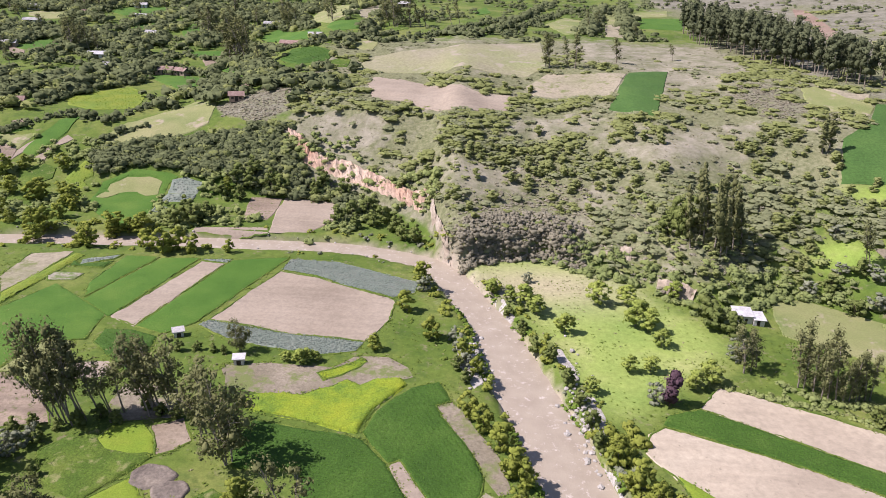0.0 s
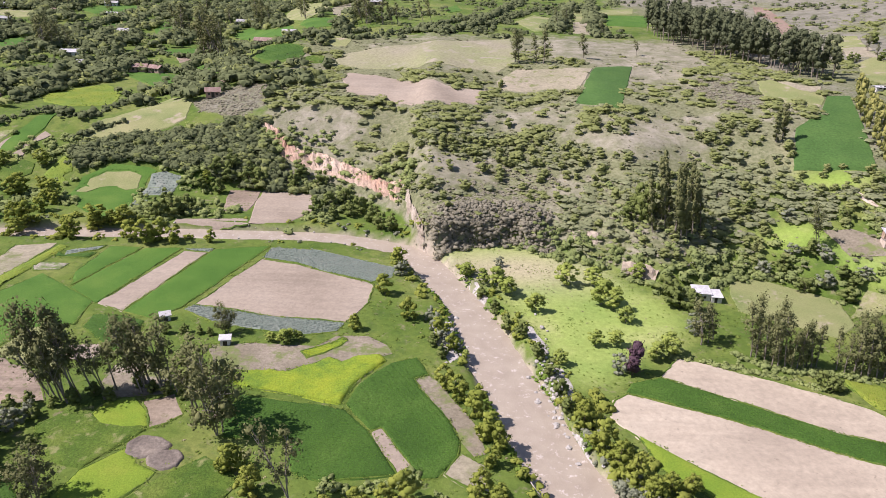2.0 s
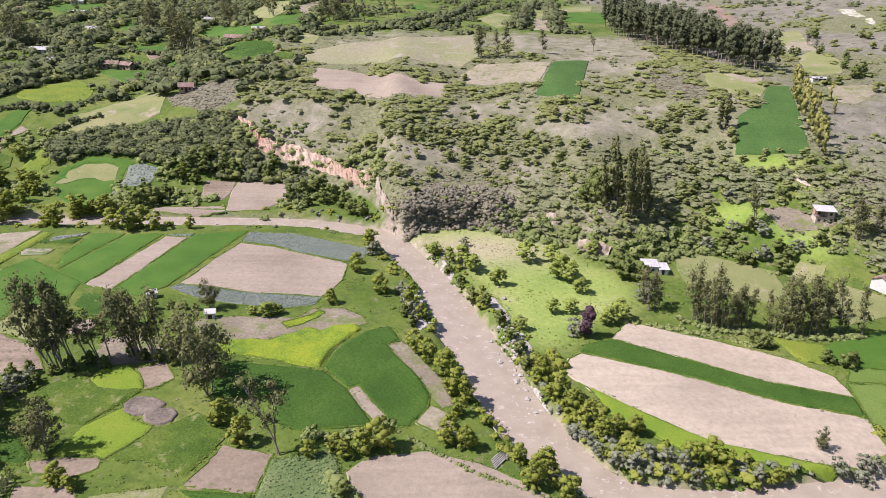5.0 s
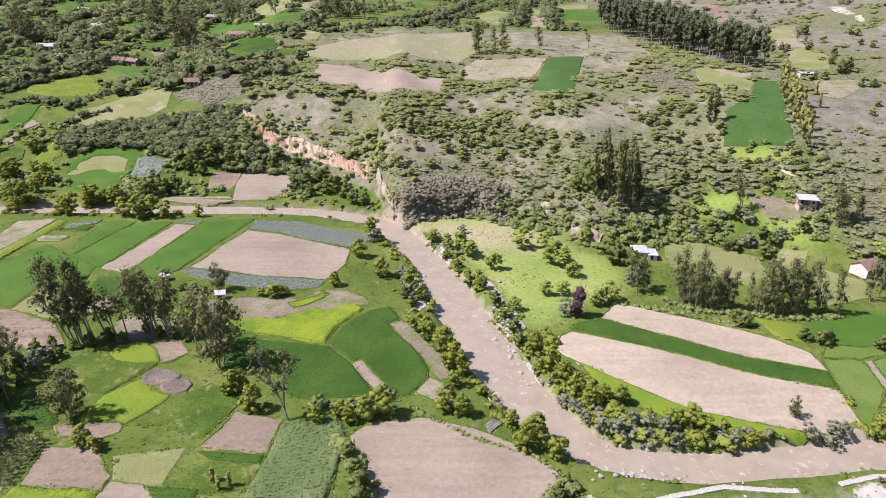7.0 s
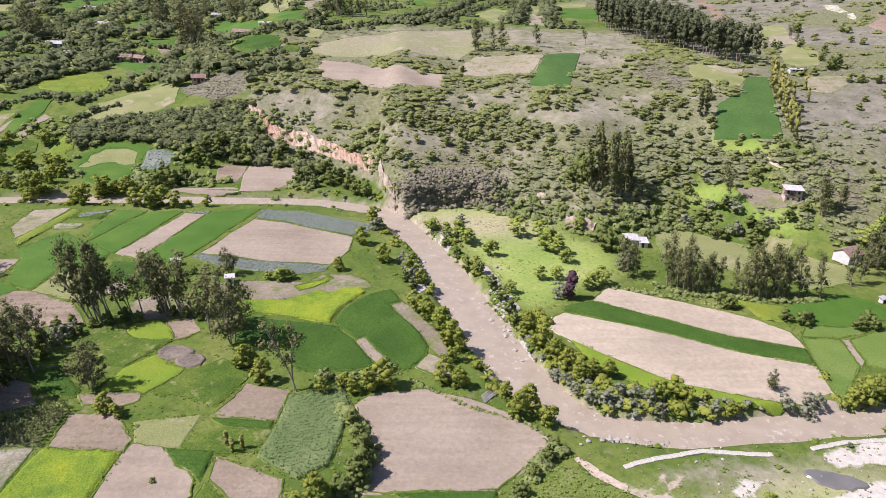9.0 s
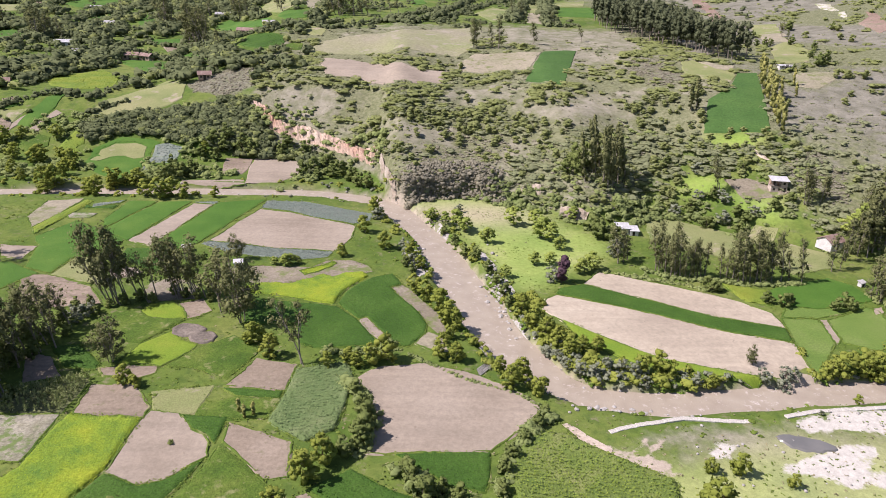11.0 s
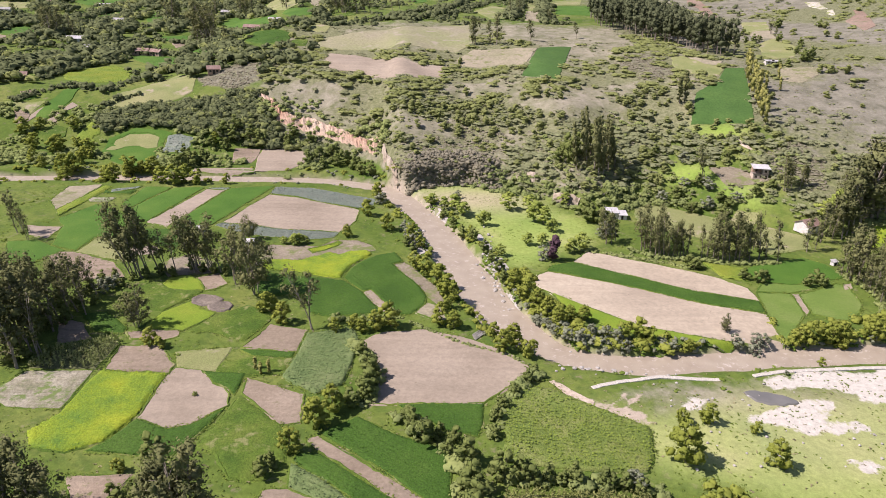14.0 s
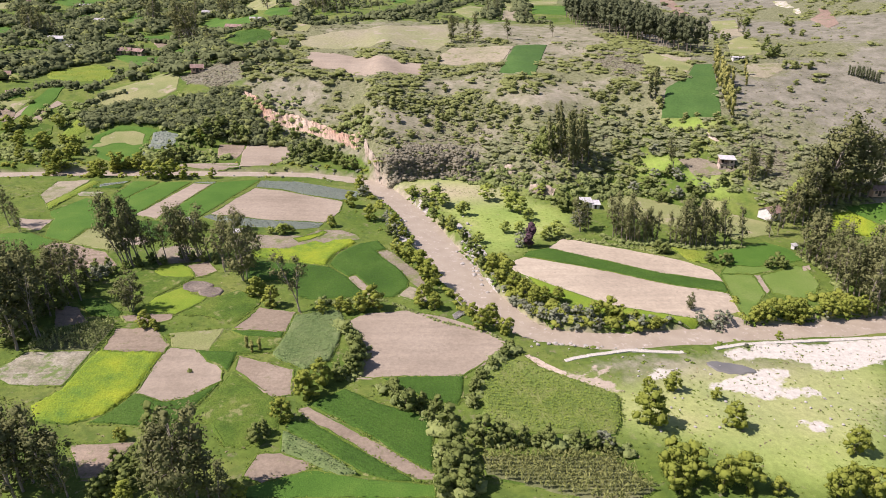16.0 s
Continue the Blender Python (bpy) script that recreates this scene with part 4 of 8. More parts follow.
field("pasture_dry", (108.4, 134.4), (116.7, 127.3), (113.6, 118.0), (99.3, 113.3), (98.2, 122.1))
field("mustard", (132.7, 126.0), (139.5, 128.0), (148.7, 119.3), (147.4, 116.6), (131.3, 118.5))
field("clover", (138.2, 128.9), (152.6, 127.2), (148.8, 119.6))
field("pasture_dry", (73.0, 150.5), (80.9, 151.5), (95.4, 141.2), (93.2, 129.1), (86.3, 123.4), (69.7, 134.2))
field("pasture_dry", (102.7, 142.5), (108.1, 139.4), (105.0, 135.3), (93.4, 132.0))
field("fallow", (99.7, 161.0), (106.1, 160.0), (111.4, 154.4), (115.8, 150.9), (111.2, 149.6), (102.7, 151.6))
# strip fields by the river
field("straw", (-103.4, 143.8), (-104.1, 157.5), (-94.6, 159.4), (-96.0, 144.7), (-98.8, 136.5))
field("cabbage", (-90.0, 155.0), (-82.2, 159.1), (-83.0, 156.2), (-89.3, 152.4))
field("potato", (-91.8, 154.5), (-89.2, 152.1), (-82.6, 154.9), (-83.1, 151.5), (-91.0, 151.2))
field("stubble", (-93.0, 145.0), (-93.0, 147.5), (-86.1, 147.7), (-86.7, 144.2), (-91.9, 143.0))
field("clover", (-82.3, 143.2), (-80.8, 158.6), (-72.8, 158.8), (-80.1, 136.3))
field("clover", (-79.8, 135.0), (-72.0, 158.2), (-63.0, 159.0), (-70.9, 128.3), (-73.3, 130.0))
field("soil", (-70.5, 128.3), (-61.8, 157.1), (-55.9, 156.4), (-64.1, 124.9))
field("cabbage", (-62.4, 158.7), (-55.0, 159.6), (-55.6, 157.1), (-61.4, 157.8))
field("clover", (-63.7, 124.9), (-54.7, 158.6), (-41.5, 162.3), (-52.7, 127.2), (-57.2, 122.6))
field("soil", (-50.2, 129.2), (-41.7, 154.1), (-32.6, 151.3), (-13.0, 141.7), (-13.3, 132.3), (-17.4, 123.2), (-34.2, 125.4))
field("cabbage", (-41.7, 155.1), (-40.9, 161.3), (-28.8, 160.7), (-8.6, 151.6), (-8.9, 145.6), (-13.7, 142.8), (-32.8, 152.3))
field("cabbage", (-51.7, 126.6), (-50.3, 128.7), (-34.1, 124.9), (-17.5, 122.8), (-18.5, 119.5), (-25.7, 117.1), (-44.5, 121.6))
field("clover", (-94.5, 129.5), (-89.1, 141.6), (-80.0, 135.0), (-72.1, 128.9), (-71.3, 119.0), (-85.5, 115.0))
field("plough", (-87.4, 106.9), (-81.5, 107.1), (-69.2, 100.8), (-63.8, 93.1), (-72.6, 90.6), (-81.4, 95.0))
# plots round the tall trees
field("lime", (-54.4, 89.6), (-53.7, 93.1), (-49.6, 94.7), (-46.0, 90.7), (-44.3, 86.9), (-48.4, 86.5), (-52.2, 87.5))
field("pasture", (-61.6, 86.1), (-58.4, 90.8), (-56.0, 93.2), (-54.3, 89.6), (-52.1, 87.4), (-44.6, 86.1), (-50.1, 76.8), (-53.6, 77.7), (-58.2, 79.9))
field("lime", (-51.8, 69.3), (-50.3, 76.1), (-45.7, 81.4), (-42.7, 78.0), (-39.3, 76.3), (-40.1, 74.0), (-44.0, 68.4), (-47.0, 69.6), (-49.7, 69.0))
field("loam", (-47.9, 93.7), (-43.2, 95.9), (-40.0, 90.4), (-41.9, 87.9), (-44.0, 86.4), (-45.9, 90.7))
field("pasture", (-43.0, 68.3), (-38.2, 75.3), (-33.1, 80.3), (-27.3, 75.6), (-27.3, 73.1), (-31.0, 64.9), (-37.9, 68.4))
field("potato", (-66.4, 75.2), (-61.5, 76.0), (-55.1, 69.5), (-55.0, 67.4), (-60.8, 68.1))
field("loam", (-54.7, 67.8), (-51.4, 68.8), (-44.5, 68.8), (-44.1, 66.5), (-46.7, 64.4), (-52.8, 65.3))
field("potato", (-13.6, 94.6), (-12.2, 100.3), (-9.5, 104.3), (-6.7, 108.0), (-2.0, 110.0), (-0.4, 106.5), (0.2, 104.6), (-2.3, 102.8), (-1.1, 99.8), (1.0, 96.2), (4.0, 90.5), (5.6, 85.3), (5.1, 81.7), (2.0, 76.7), (-1.2, 76.6), (-2.0, 79.6), (-7.1, 88.6), (-8.9, 87.4))
field("potato", (-33.6, 89.2), (-31.7, 96.3), (-13.7, 92.8), (-9.2, 87.4), (-4.1, 77.2), (-15.2, 75.5), (-19.6, 77.3), (-21.8, 85.4), (-31.6, 84.8))
field("soil", (-8.7, 87.0), (-7.1, 88.1), (-1.8, 79.4), (-3.9, 77.4))
field("mustard", (-35.4, 102.4), (-33.2, 103.7), (-28.7, 104.4), (-25.4, 104.0), (-23, 106), (-20.8, 106.8), (-18.7, 109.2), (-15.9, 107.6), (-13.6, 109.8), (-9.1, 110.8), (-7.8, 108.8), (-10.4, 104.6), (-12.8, 100.7), (-14.2, 96.2), (-14.6, 94.4), (-20.9, 96.2), (-26.5, 97.6), (-32.3, 98.8), (-35, 100.2))
field("fallow", (-2.4, 103.1), (0.4, 104.7), (3.2, 100.3), (6.2, 94.2), (8.9, 87.7), (9.7, 82.6), (7.7, 81.9), (5.8, 85.3), (4.2, 90.5), (1.2, 96.2), (-0.9, 99.9))
field("fallow", (-42.3, 112.7), (-34.4, 113.8), (-25.4, 113.6), (-21.8, 113.4), (-18.4, 117.5), (-12.0, 117.8), (-8, 114.5), (-6.8, 111.5), (-8.2, 110.6), (-13.8, 110.2), (-15.9, 108.0), (-18.6, 109.7), (-21.0, 107.3), (-25.6, 104.5), (-33.3, 104.2), (-39.5, 105.5))
field("potato", (-68.9, 118.2), (-69.1, 123.0), (-63.8, 123.2), (-58.1, 121.1), (-57.1, 114.8), (-57.1, 107.3), (-60.1, 110.2), (-62.5, 112.2))
field("soil", (-69.5, 110.7), (-62.9, 111.7), (-60.6, 109.2), (-61.9, 106.4), (-66.2, 105.0))
field("fallow", (-54.4, 93.9), (-49.2, 95.3), (-44.2, 96.2), (-45.4, 102.0), (-52.5, 106.7), (-56.8, 104.5), (-57, 99.0))
field("mustard", (-24.3, 111.4), (-22.9, 109.0), (-19.7, 110.9), (-17.0, 113.8), (-15.9, 116.2), (-17.0, 117.0), (-19.1, 114.7), (-21.8, 112.9))
field("straw", (3.0, 77.7), (5.8, 82.3), (9.0, 79.7), (9.7, 73.9), (5.6, 75.4))
# terrace beyond the river
field("soil", (-53.1, 205.2), (-35.9, 203.4), (-35.5, 189.5), (-40.3, 179.6), (-51.0, 178.9), (-52.7, 193.4))
field("plough", (-63.5, 205.7), (-53.6, 205.1), (-53.3, 192.9), (-54.2, 187.8), (-60.4, 187.4))
field("soil", (-71.2, 175.0), (-71.6, 179.5), (-52.0, 181.7), (-51.1, 178.0))
field("pasture_dry", (-121.8, 229.0), (-100.7, 267.5), (-91.1, 260.3), (-87.4, 239.6), (-97.9, 231.3), (-116.8, 227.0))
field("clover", (-235.4, 376.0), (-230.2, 394.6), (-221.2, 396.9), (-213.0, 378.3), (-220.1, 368.8), (-229.6, 369.5))
field("pasture_dry", (-290.2, 484.7), (-268.4, 490.4), (-254.4, 464.7), (-263.0, 458.6), (-281.7, 469.8))
field("clover", (-199.8, 427.4), (-202.0, 451.4), (-194.8, 460.7), (-188.8, 447.3), (-195.8, 431.5))
field("clover", (-241.7, 498.0), (-240.8, 516.9), (-213.6, 524.5), (-203.3, 494.9), (-226.5, 484.6))
field("pasture", (-226.0, 464.1), (-215.6, 474.6), (-209.2, 445.9), (-216.0, 447.6))
field("clover", (-169.1, 434.6), (-173.3, 466.0), (-162.6, 446.2), (-155.1, 421.5), (-160.3, 414.1))
field("clover", (-144.2, 377.3), (-129.3, 383.3), (-124.3, 371.0), (-140.3, 365.2))
field("clover", (-145.1, 322.3), (-136.6, 325.5), (-116.1, 320.4), (-111.9, 303.6), (-118.2, 295.6), (-126.5, 304.3))
field("mustard_thin", (-155.2, 274.8), (-139.4, 297.4), (-126.0, 281.1), (-122.7, 261.2), (-136.2, 257.3), (-147.7, 262.6))
field("plough", (-132.6, 364.3), (-124.3, 371.0), (-117.6, 352.9), (-125.2, 347.0))
field("plough", (-237.6, 372.8), (-224.1, 365.2), (-218.4, 353.7), (-222.4, 350.6))
field("pasture", (-165.3, 267.6), (-161.2, 268.3), (-156.2, 258.1), (-161.3, 256.8))
field("clover", (-120.5, 429.6), (-115.9, 452.9), (-75.6, 378.1), (-70.0, 354.6), (-70.7, 339.5), (-102.0, 397.3), (-115.9, 416.7))
field("potato", (-79.2, 310.4), (-77.5, 325.2), (-67.7, 320.4), (-56.7, 313.8), (-56.9, 299.0), (-68.7, 297.4))
field("pasture", (-64.2, 324.9), (-65.4, 350.4), (-60.6, 349.3), (-59.9, 324.7))
field("pasture_dry", (-99.3, 466.6), (-105.1, 541.9), (-95.3, 535.2), (-70.1, 477.8), (-65.5, 438.4), (-68.6, 422.0), (-72.2, 392.7))
field("straw", (-65.5, 438.4), (-55.3, 479.3), (-48.6, 441.6), (-48.5, 394.0), (-57.8, 408.5))
field("clover", (-71.4, 377.5), (-73.3, 399.1), (-55.4, 391.6), (-53.7, 365.3), (-64.0, 357.9))
field("pasture_dry", (-51.3, 325.7), (-47.5, 341.6), (-39.5, 328.4), (-40.7, 317.4), (-45.1, 318.3))
field("pasture", (-56.9, 299.0), (-52.8, 303.5), (-47.9, 303.3), (-48.0, 293.8), (-53.4, 292.9))
field("red_soil", (-90.8, 279.9), (-84.1, 285.2), (-79.5, 282.9), (-84.8, 276.8), (-88.1, 275.0))
field("clover", (-119.7, 343.5), (-105.7, 341.1), (-97.3, 316.4), (-110.0, 330.9))
field("pasture", (-41.2, 375.0), (-32.9, 381.5), (-28.9, 369.7), (-37.4, 357.7))
field("clover", (-143.0, 222.3), (-137.6, 248.9), (-134.4, 246.6), (-133.7, 232.7), (-137.9, 221.1), (-139.5, 219.3))
field("clover", (-157.1, 233.9), (-149.2, 236.8), (-147.7, 235.2), (-155.5, 231.0))
field("soil", (-137.6, 219.3), (-132.5, 231.5), (-129.6, 229.4), (-134.1, 223.8), (-134.0, 218.4))
field("soil", (-144.7, 223.1), (-140.7, 230.7), (-139.0, 231.2), (-142.5, 222.7), (-144.7, 218.2))
field("plough", (-156.0, 239.3), (-150.5, 240.5), (-149.7, 237.8), (-154.2, 237.3))
field("pasture_dry", (-155.2, 230.5), (-143.2, 231.7), (-145.5, 223.3), (-153.3, 227.1))
field("plough", (-153.1, 226.6), (-145.7, 223.1), (-145.0, 218.7), (-148.2, 217.6))
field("pasture", (-140.0, 214.0), (-133.0, 216.4), (-128.4, 214.6), (-127.4, 209.9), (-131.4, 206.9), (-125.0, 196.6), (-129.9, 192.1), (-132.9, 195.1), (-138.1, 210.4))
field("mustard_thin", (-123.1, 210.0), (-120.7, 218.5), (-116.9, 216.9), (-115.3, 211.7), (-118.1, 209.8), (-113.9, 205.7), (-119.5, 207.6))
field("pasture_dry", (-108.6, 199.5), (-108, 208), (-104, 211.2), (-97, 211.5), (-92.6, 209.8), (-92, 204), (-95, 202.5), (-99, 205), (-103.5, 204), (-105.5, 199.3))
field("clover", (-109.4, 196.8), (-111.0, 209.0), (-102.9, 215.1), (-91.2, 213.6), (-88.1, 211.9), (-90.3, 209.2), (-90.1, 197.8), (-86.7, 181.8), (-89.4, 175.7), (-102.0, 186.4))
field("cabbage", (-88.8, 198.9), (-89.5, 210.5), (-85.6, 211.7), (-79.8, 209.8), (-80.7, 205.8), (-79.9, 198.7))
field("cabbage", (-87.9, 187.1), (-88.8, 194.8), (-84.9, 193.7), (-84.5, 186.9))
# fields on the hill
field("soil", (-36.7, 271.2), (-34.5, 278.4), (-20.7, 268.2), (-7.2, 257.0), (5.3, 249.1), (17.9, 249.8), (14.1, 235.7), (4.2, 233.1), (-4.6, 233.8), (-17.9, 243.7), (-31.4, 247.1))
field("straw_green", (-47.1, 291.5), (-38.2, 308.0), (-8.9, 317.3), (33.2, 332.5), (31.2, 282.7), (23.5, 271.0), (-17.0, 281.0), (-38.1, 286.0))
field("straw", (30.8, 272.8), (59.1, 267.0), (49.8, 243.9), (24.7, 251.4), (22.1, 260.7))
field("lucerne", (60.2, 268.3), (76.0, 275.0), (60.3, 223.9), (47.5, 233.2))
field("lucerne", (128.3, 226.7), (136.2, 227.3), (121.2, 180.1), (101.1, 184.8), (109.1, 204.0), (120.0, 212.5))
field("pasture_dry", (41.7, 395.9), (55.8, 428.2), (66.5, 410.4), (57.1, 360.4), (47.6, 359.2))
field("pasture_dry", (99.3, 468.6), (127.5, 483.6), (119.6, 451.9), (101.1, 443.5))
field("clover", (100.0, 438.1), (127.4, 444.0), (111.7, 389.4), (91.5, 393.6))
field("pasture_dry", (86.4, 477.8), (96.5, 479.4), (82.8, 412.5), (77.1, 410.5))
field("straw", (75.2, 405.7), (87.5, 409.4), (77.6, 354.9), (66.9, 357.6))
field("clover", (3.7, 449.4), (11.1, 475.9), (14.0, 444.1), (5.8, 429.7))
field("pasture", (2.5, 361.3), (14.3, 377.2), (19.0, 371.9), (9.9, 354.1))
field("red_soil", (197.4, 463.0), (201.5, 450.8), (187.5, 391.3), (176.8, 349.4), (166.3, 330.4), (162.0, 332.0), (171.1, 358.4), (186.0, 408.7), (188.1, 434.1))
field("straw", (117.8, 246.1), (125.9, 236.2), (130.7, 235.9), (128.3, 231.9), (122.0, 233.0))
field("pasture_dry", (112.5, 244.1), (117.2, 244.7), (122.0, 233.0), (127.4, 228.9), (126.4, 224.1), (120.6, 216.6), (117.0, 221.6), (108.9, 219.9), (108.8, 231.5))
field("pasture_dry", (184.3, 341.9), (195.9, 337.2), (185.8, 309.6), (174.5, 313.2))
field("straw", (175.3, 312.3), (186.7, 309.1), (180.3, 285.8), (169.7, 291.5))
field("pasture_dry", (166.8, 280.0), (177.0, 288.0), (177.9, 269.4), (166.6, 246.1), (152.1, 245.0))
field("straw", (151.2, 227.8), (167.0, 227.3), (162.9, 219.0), (153.5, 212.4), (147.2, 214.7))
field("pale_scar", (238.5, 380), (243, 372), (239, 362), (236, 350), (233, 352), (234, 366))
field("pale_scar", (233.5, 346), (236, 344), (231, 333), (227.2, 326.5), (229, 337))
field("scar", (224.5, 310.6), (236, 322), (242.3, 336.4), (242.1, 325.4), (234, 306), (227.3, 289.5), (218.5, 283.7), (222.9, 303.4))
field("path", (111.4, 173.4), (113.3, 172.3), (114.9, 169.4), (116.6, 164.4), (115.7, 165.0), (114.0, 168.6), (112.4, 171.5))
field("path", (27.5, 51.7), (28.4, 52.1), (31.2, 48.7), (34.4, 45.3), (33.7, 44.2), (29.9, 47.6))
# grass plots between
field("pasture_dry", (-77.3, 124.9), (-64.6, 100.9), (-80.6, 107.2))
field("clover", (-92.3, 129.0), (-78.4, 127.1), (-81.2, 107.9), (-88.3, 110.8))
field("clover", (-100.0, 112.5), (-93.5, 113.8), (-84.0, 107.8), (-88.3, 99.1), (-93.1, 98.0))
field("soil", (-100.8, 124.1), (-91.1, 123.6), (-91.4, 115.5), (-97.0, 117.0))
field("mustard_thin", (-98.3, 135.7), (-93.4, 158.4), (-90.9, 157.7), (-93.7, 141.0), (-95.7, 131.4))
field("mustard_thin", (78.1, 107.2), (88.4, 103.8), (85.6, 95.8), (80.2, 97.5))
field("lime", (35.0, 88.3), (43.2, 79.8), (51.8, 72.6), (57.4, 70.5), (69.3, 66.3), (67.6, 65.0), (55.4, 68.1), (45.9, 70.7), (36.6, 80.2))
field("clover", (-19.6, 16.0), (-11.1, 19.6), (-3.4, 17.2), (7.4, 15.6), (7.3, 13.1), (-20.1, 13.9))

# ---- trees and bushes ----
tree_rng = np.random.default_rng(11)


def tube(verts, faces, pts, radii, sides=7):
    start = len(verts)
    pts = [Vector(p) for p in pts]
    for k, (p, r) in enumerate(zip(pts, radii)):
        d = (pts[min(k + 1, len(pts) - 1)] - pts[max(k - 1, 0)]).normalized()
        u = d.cross(Vector((0.3, 1, 0.1))).normalized()
        v = d.cross(u)
        for s in range(sides):
            a = 2 * math.pi * s / sides
            verts.append(p + (u * math.cos(a) + v * math.sin(a)) * r)
            if k:
                b = start + k * sides
                faces.append((b - sides + s, b - sides + (s + 1) % sides, b + (s + 1) % sides, b + s))
    faces.append(tuple(range(start + (len(pts) - 1) * sides, start + len(pts) * sides)))


def blob(centre, radii, count, rng, inner=0.5):
    """Points in the outer part of a ragged, lumpy ellipsoid, and their outward directions."""
    d = rng.normal(size=(count, 3))
    d /= np.linalg.norm(d, axis=1)[:, None]
    lump = 1 + 0.3 * np.sin(d[:, 0] * 5 + centre[0] * 3) * np.sin(d[:, 1] * 4 + centre[1] * 2 + d[:, 2] * 3)
    return np.array(centre) + d * (rng.uniform(inner, 1.2, count) * lump)[:, None] * np.array(radii), d


def soften(face, out):
    """Leaf normals between each leaf's own and the roundness of its clump."""
    own = np.cross(face[:, 2] - face[:, 0], face[:, 3] - face[:, 1])
    own /= np.linalg.norm(own, axis=1)[:, None] + 1e-9
    return np.repeat((0.3 * own + 0.9 * out)[:, None], 4, 1)


def lobe(centre, radii, rng, seg=7, rings=3, rough=0.15, low=2.1):
    """The closed leafy mass of one clump: a lumpy cap of four-cornered faces, and their soft normals."""
    th, ph = np.linspace(0, low, rings + 1)[:, None], (np.arange(seg) / seg * 2 * math.pi + rng.uniform(0, 6))[None]
    d = np.stack([np.sin(th) * np.cos(ph), np.sin(th) * np.sin(ph), np.cos(th) + 0 * ph], -1)
    r = 1 + rng.normal(0, rough, d.shape[:2])
    r[0] = r[0, 0]
    v = np.array(centre) + d * r[..., None] * np.array(radii)
    n = d / np.array(radii) * max(radii) + rng.normal(0, 0.38, d.shape)
    ring = [np.stack([w[:-1], w[1:], np.roll(w[1:], -1, 1), np.roll(w[:-1], -1, 1)], 2).reshape(-1, 4, 3) for w in (v, n)]
    return ring[0], ring[1]


def make_tree(kind, tall, spread, bare, clumps, per, leaf, flat=0.0, trunks=1, clump_size=0.16, column=False, taper=0.0, climb=0.05, bark=None, droop=0.8, seg=6, core=0.7):
    """Trunk and crown meshes of one tree about 10 m high, and their variants by the random state."""
    verts, faces, crown, soft = [], [], [], []
    side = tree_rng.uniform(0, 2 * math.pi)
    for k in range(trunks):
        lean = tree_rng.normal(0, 0.35 if trunks == 1 else 0.8, 2)
        foot_at = tree_rng.normal(0, 0.0 if trunks == 1 else 0.3, 2)
        top = 1.0 if k == 0 else tree_rng.uniform(0.72, 0.98)
        stem = [(foot_at[0] + lean[0] * s ** 1.5 + 0.12 * math.sin(5 * s + k), foot_at[1] + lean[1] * s ** 1.5, tall * top * s * 0.93 - 0.4) for s in np.linspace(0, 1, 8)]
        tube(verts, faces, stem, np.linspace(0.0125, 0.003, 8) * tall / trunks ** 0.4, 6 if "eucalyptus" in kind or kind == "poplar" else 4)
        for c in range(clumps // trunks):
            s = bare + (1 - bare) * ((c + tree_rng.uniform(0, 1)) / (clumps // trunks)) ** 0.85
            j = min(int(s * 7), 6)
            at = np.array(stem[j]) * (1 - (s * 7 - j)) + np.array(stem[j + 1]) * (s * 7 - j)
            ang = side + tree_rng.normal(0, 1.6) if climb > 0.06 else tree_rng.uniform(0, 2 * math.pi)
            rim = (s - bare) / (1 - bare)
            reach = spread * (1.0 - taper * rim if column else math.sin(math.pi * (0.14 + 0.8 * rim)) * (1 - taper * rim)) * tree_rng.uniform(0.25, 1.0)
            end = at + np.array((math.cos(ang) * reach, math.sin(ang) * reach, tall * tree_rng.uniform(0.0, climb)))
            if kind not in ("acacia", "forest", "bush", "willow") or c % 4 == 0:
                tube(verts, faces, [tuple(at - np.array((0, 0, tall * climb * 0.6))), tuple(at * 0.5 + end * 0.5), tuple(end)], (0.004 * tall, 0.003 * tall, 0.001 * tall), 3)
            r = tall * clump_size * tree_rng.uniform(0.6, 1.35)
            size = (r * tree_rng.uniform(0.85, 1.2), r * tree_rng.uniform(0.85, 1.2), r * (droop if not flat else 0.38) * (1.7 if column else 1.25 if climb > 0.06 else 1))
            p, d = blob(end, size, int(per * tree_rng.uniform(0.7, 1.3)), tree_rng)
            up = d[:, 2] > -0.75
            p, d = p[up], d[up]
            away = end - (0.5 * at + 0.5 * np.array((0, 0, tall * 0.5)))
            away = away / (np.linalg.norm(away) + 1e-6) * 0.35
            face = leaves(p, leaf, tree_rng, flat, outward=d, loose=0.38)
            crown.append(face)
            soft.append(soften(face, d + away))
            hull, bend = lobe(end, tuple(core * v for v in size), tree_rng, seg, 2, 0.28)
            crown.append(hull)
            soft.append(bend + away)
    return mesh_from("trunk", verts, faces, bark or BARK, True), quads("crown", np.concatenate(crown), LEAF[kind], np.concatenate(soft))


def gum(trunks, bare, spread, clumps, per=36, size=0.062):
    return make_tree("eucalyptus", 10, spread, bare, clumps, per, 0.22, clump_size=size, trunks=trunks, climb=0.12, bark=GUM, droop=1.1, seg=5, core=0.34)


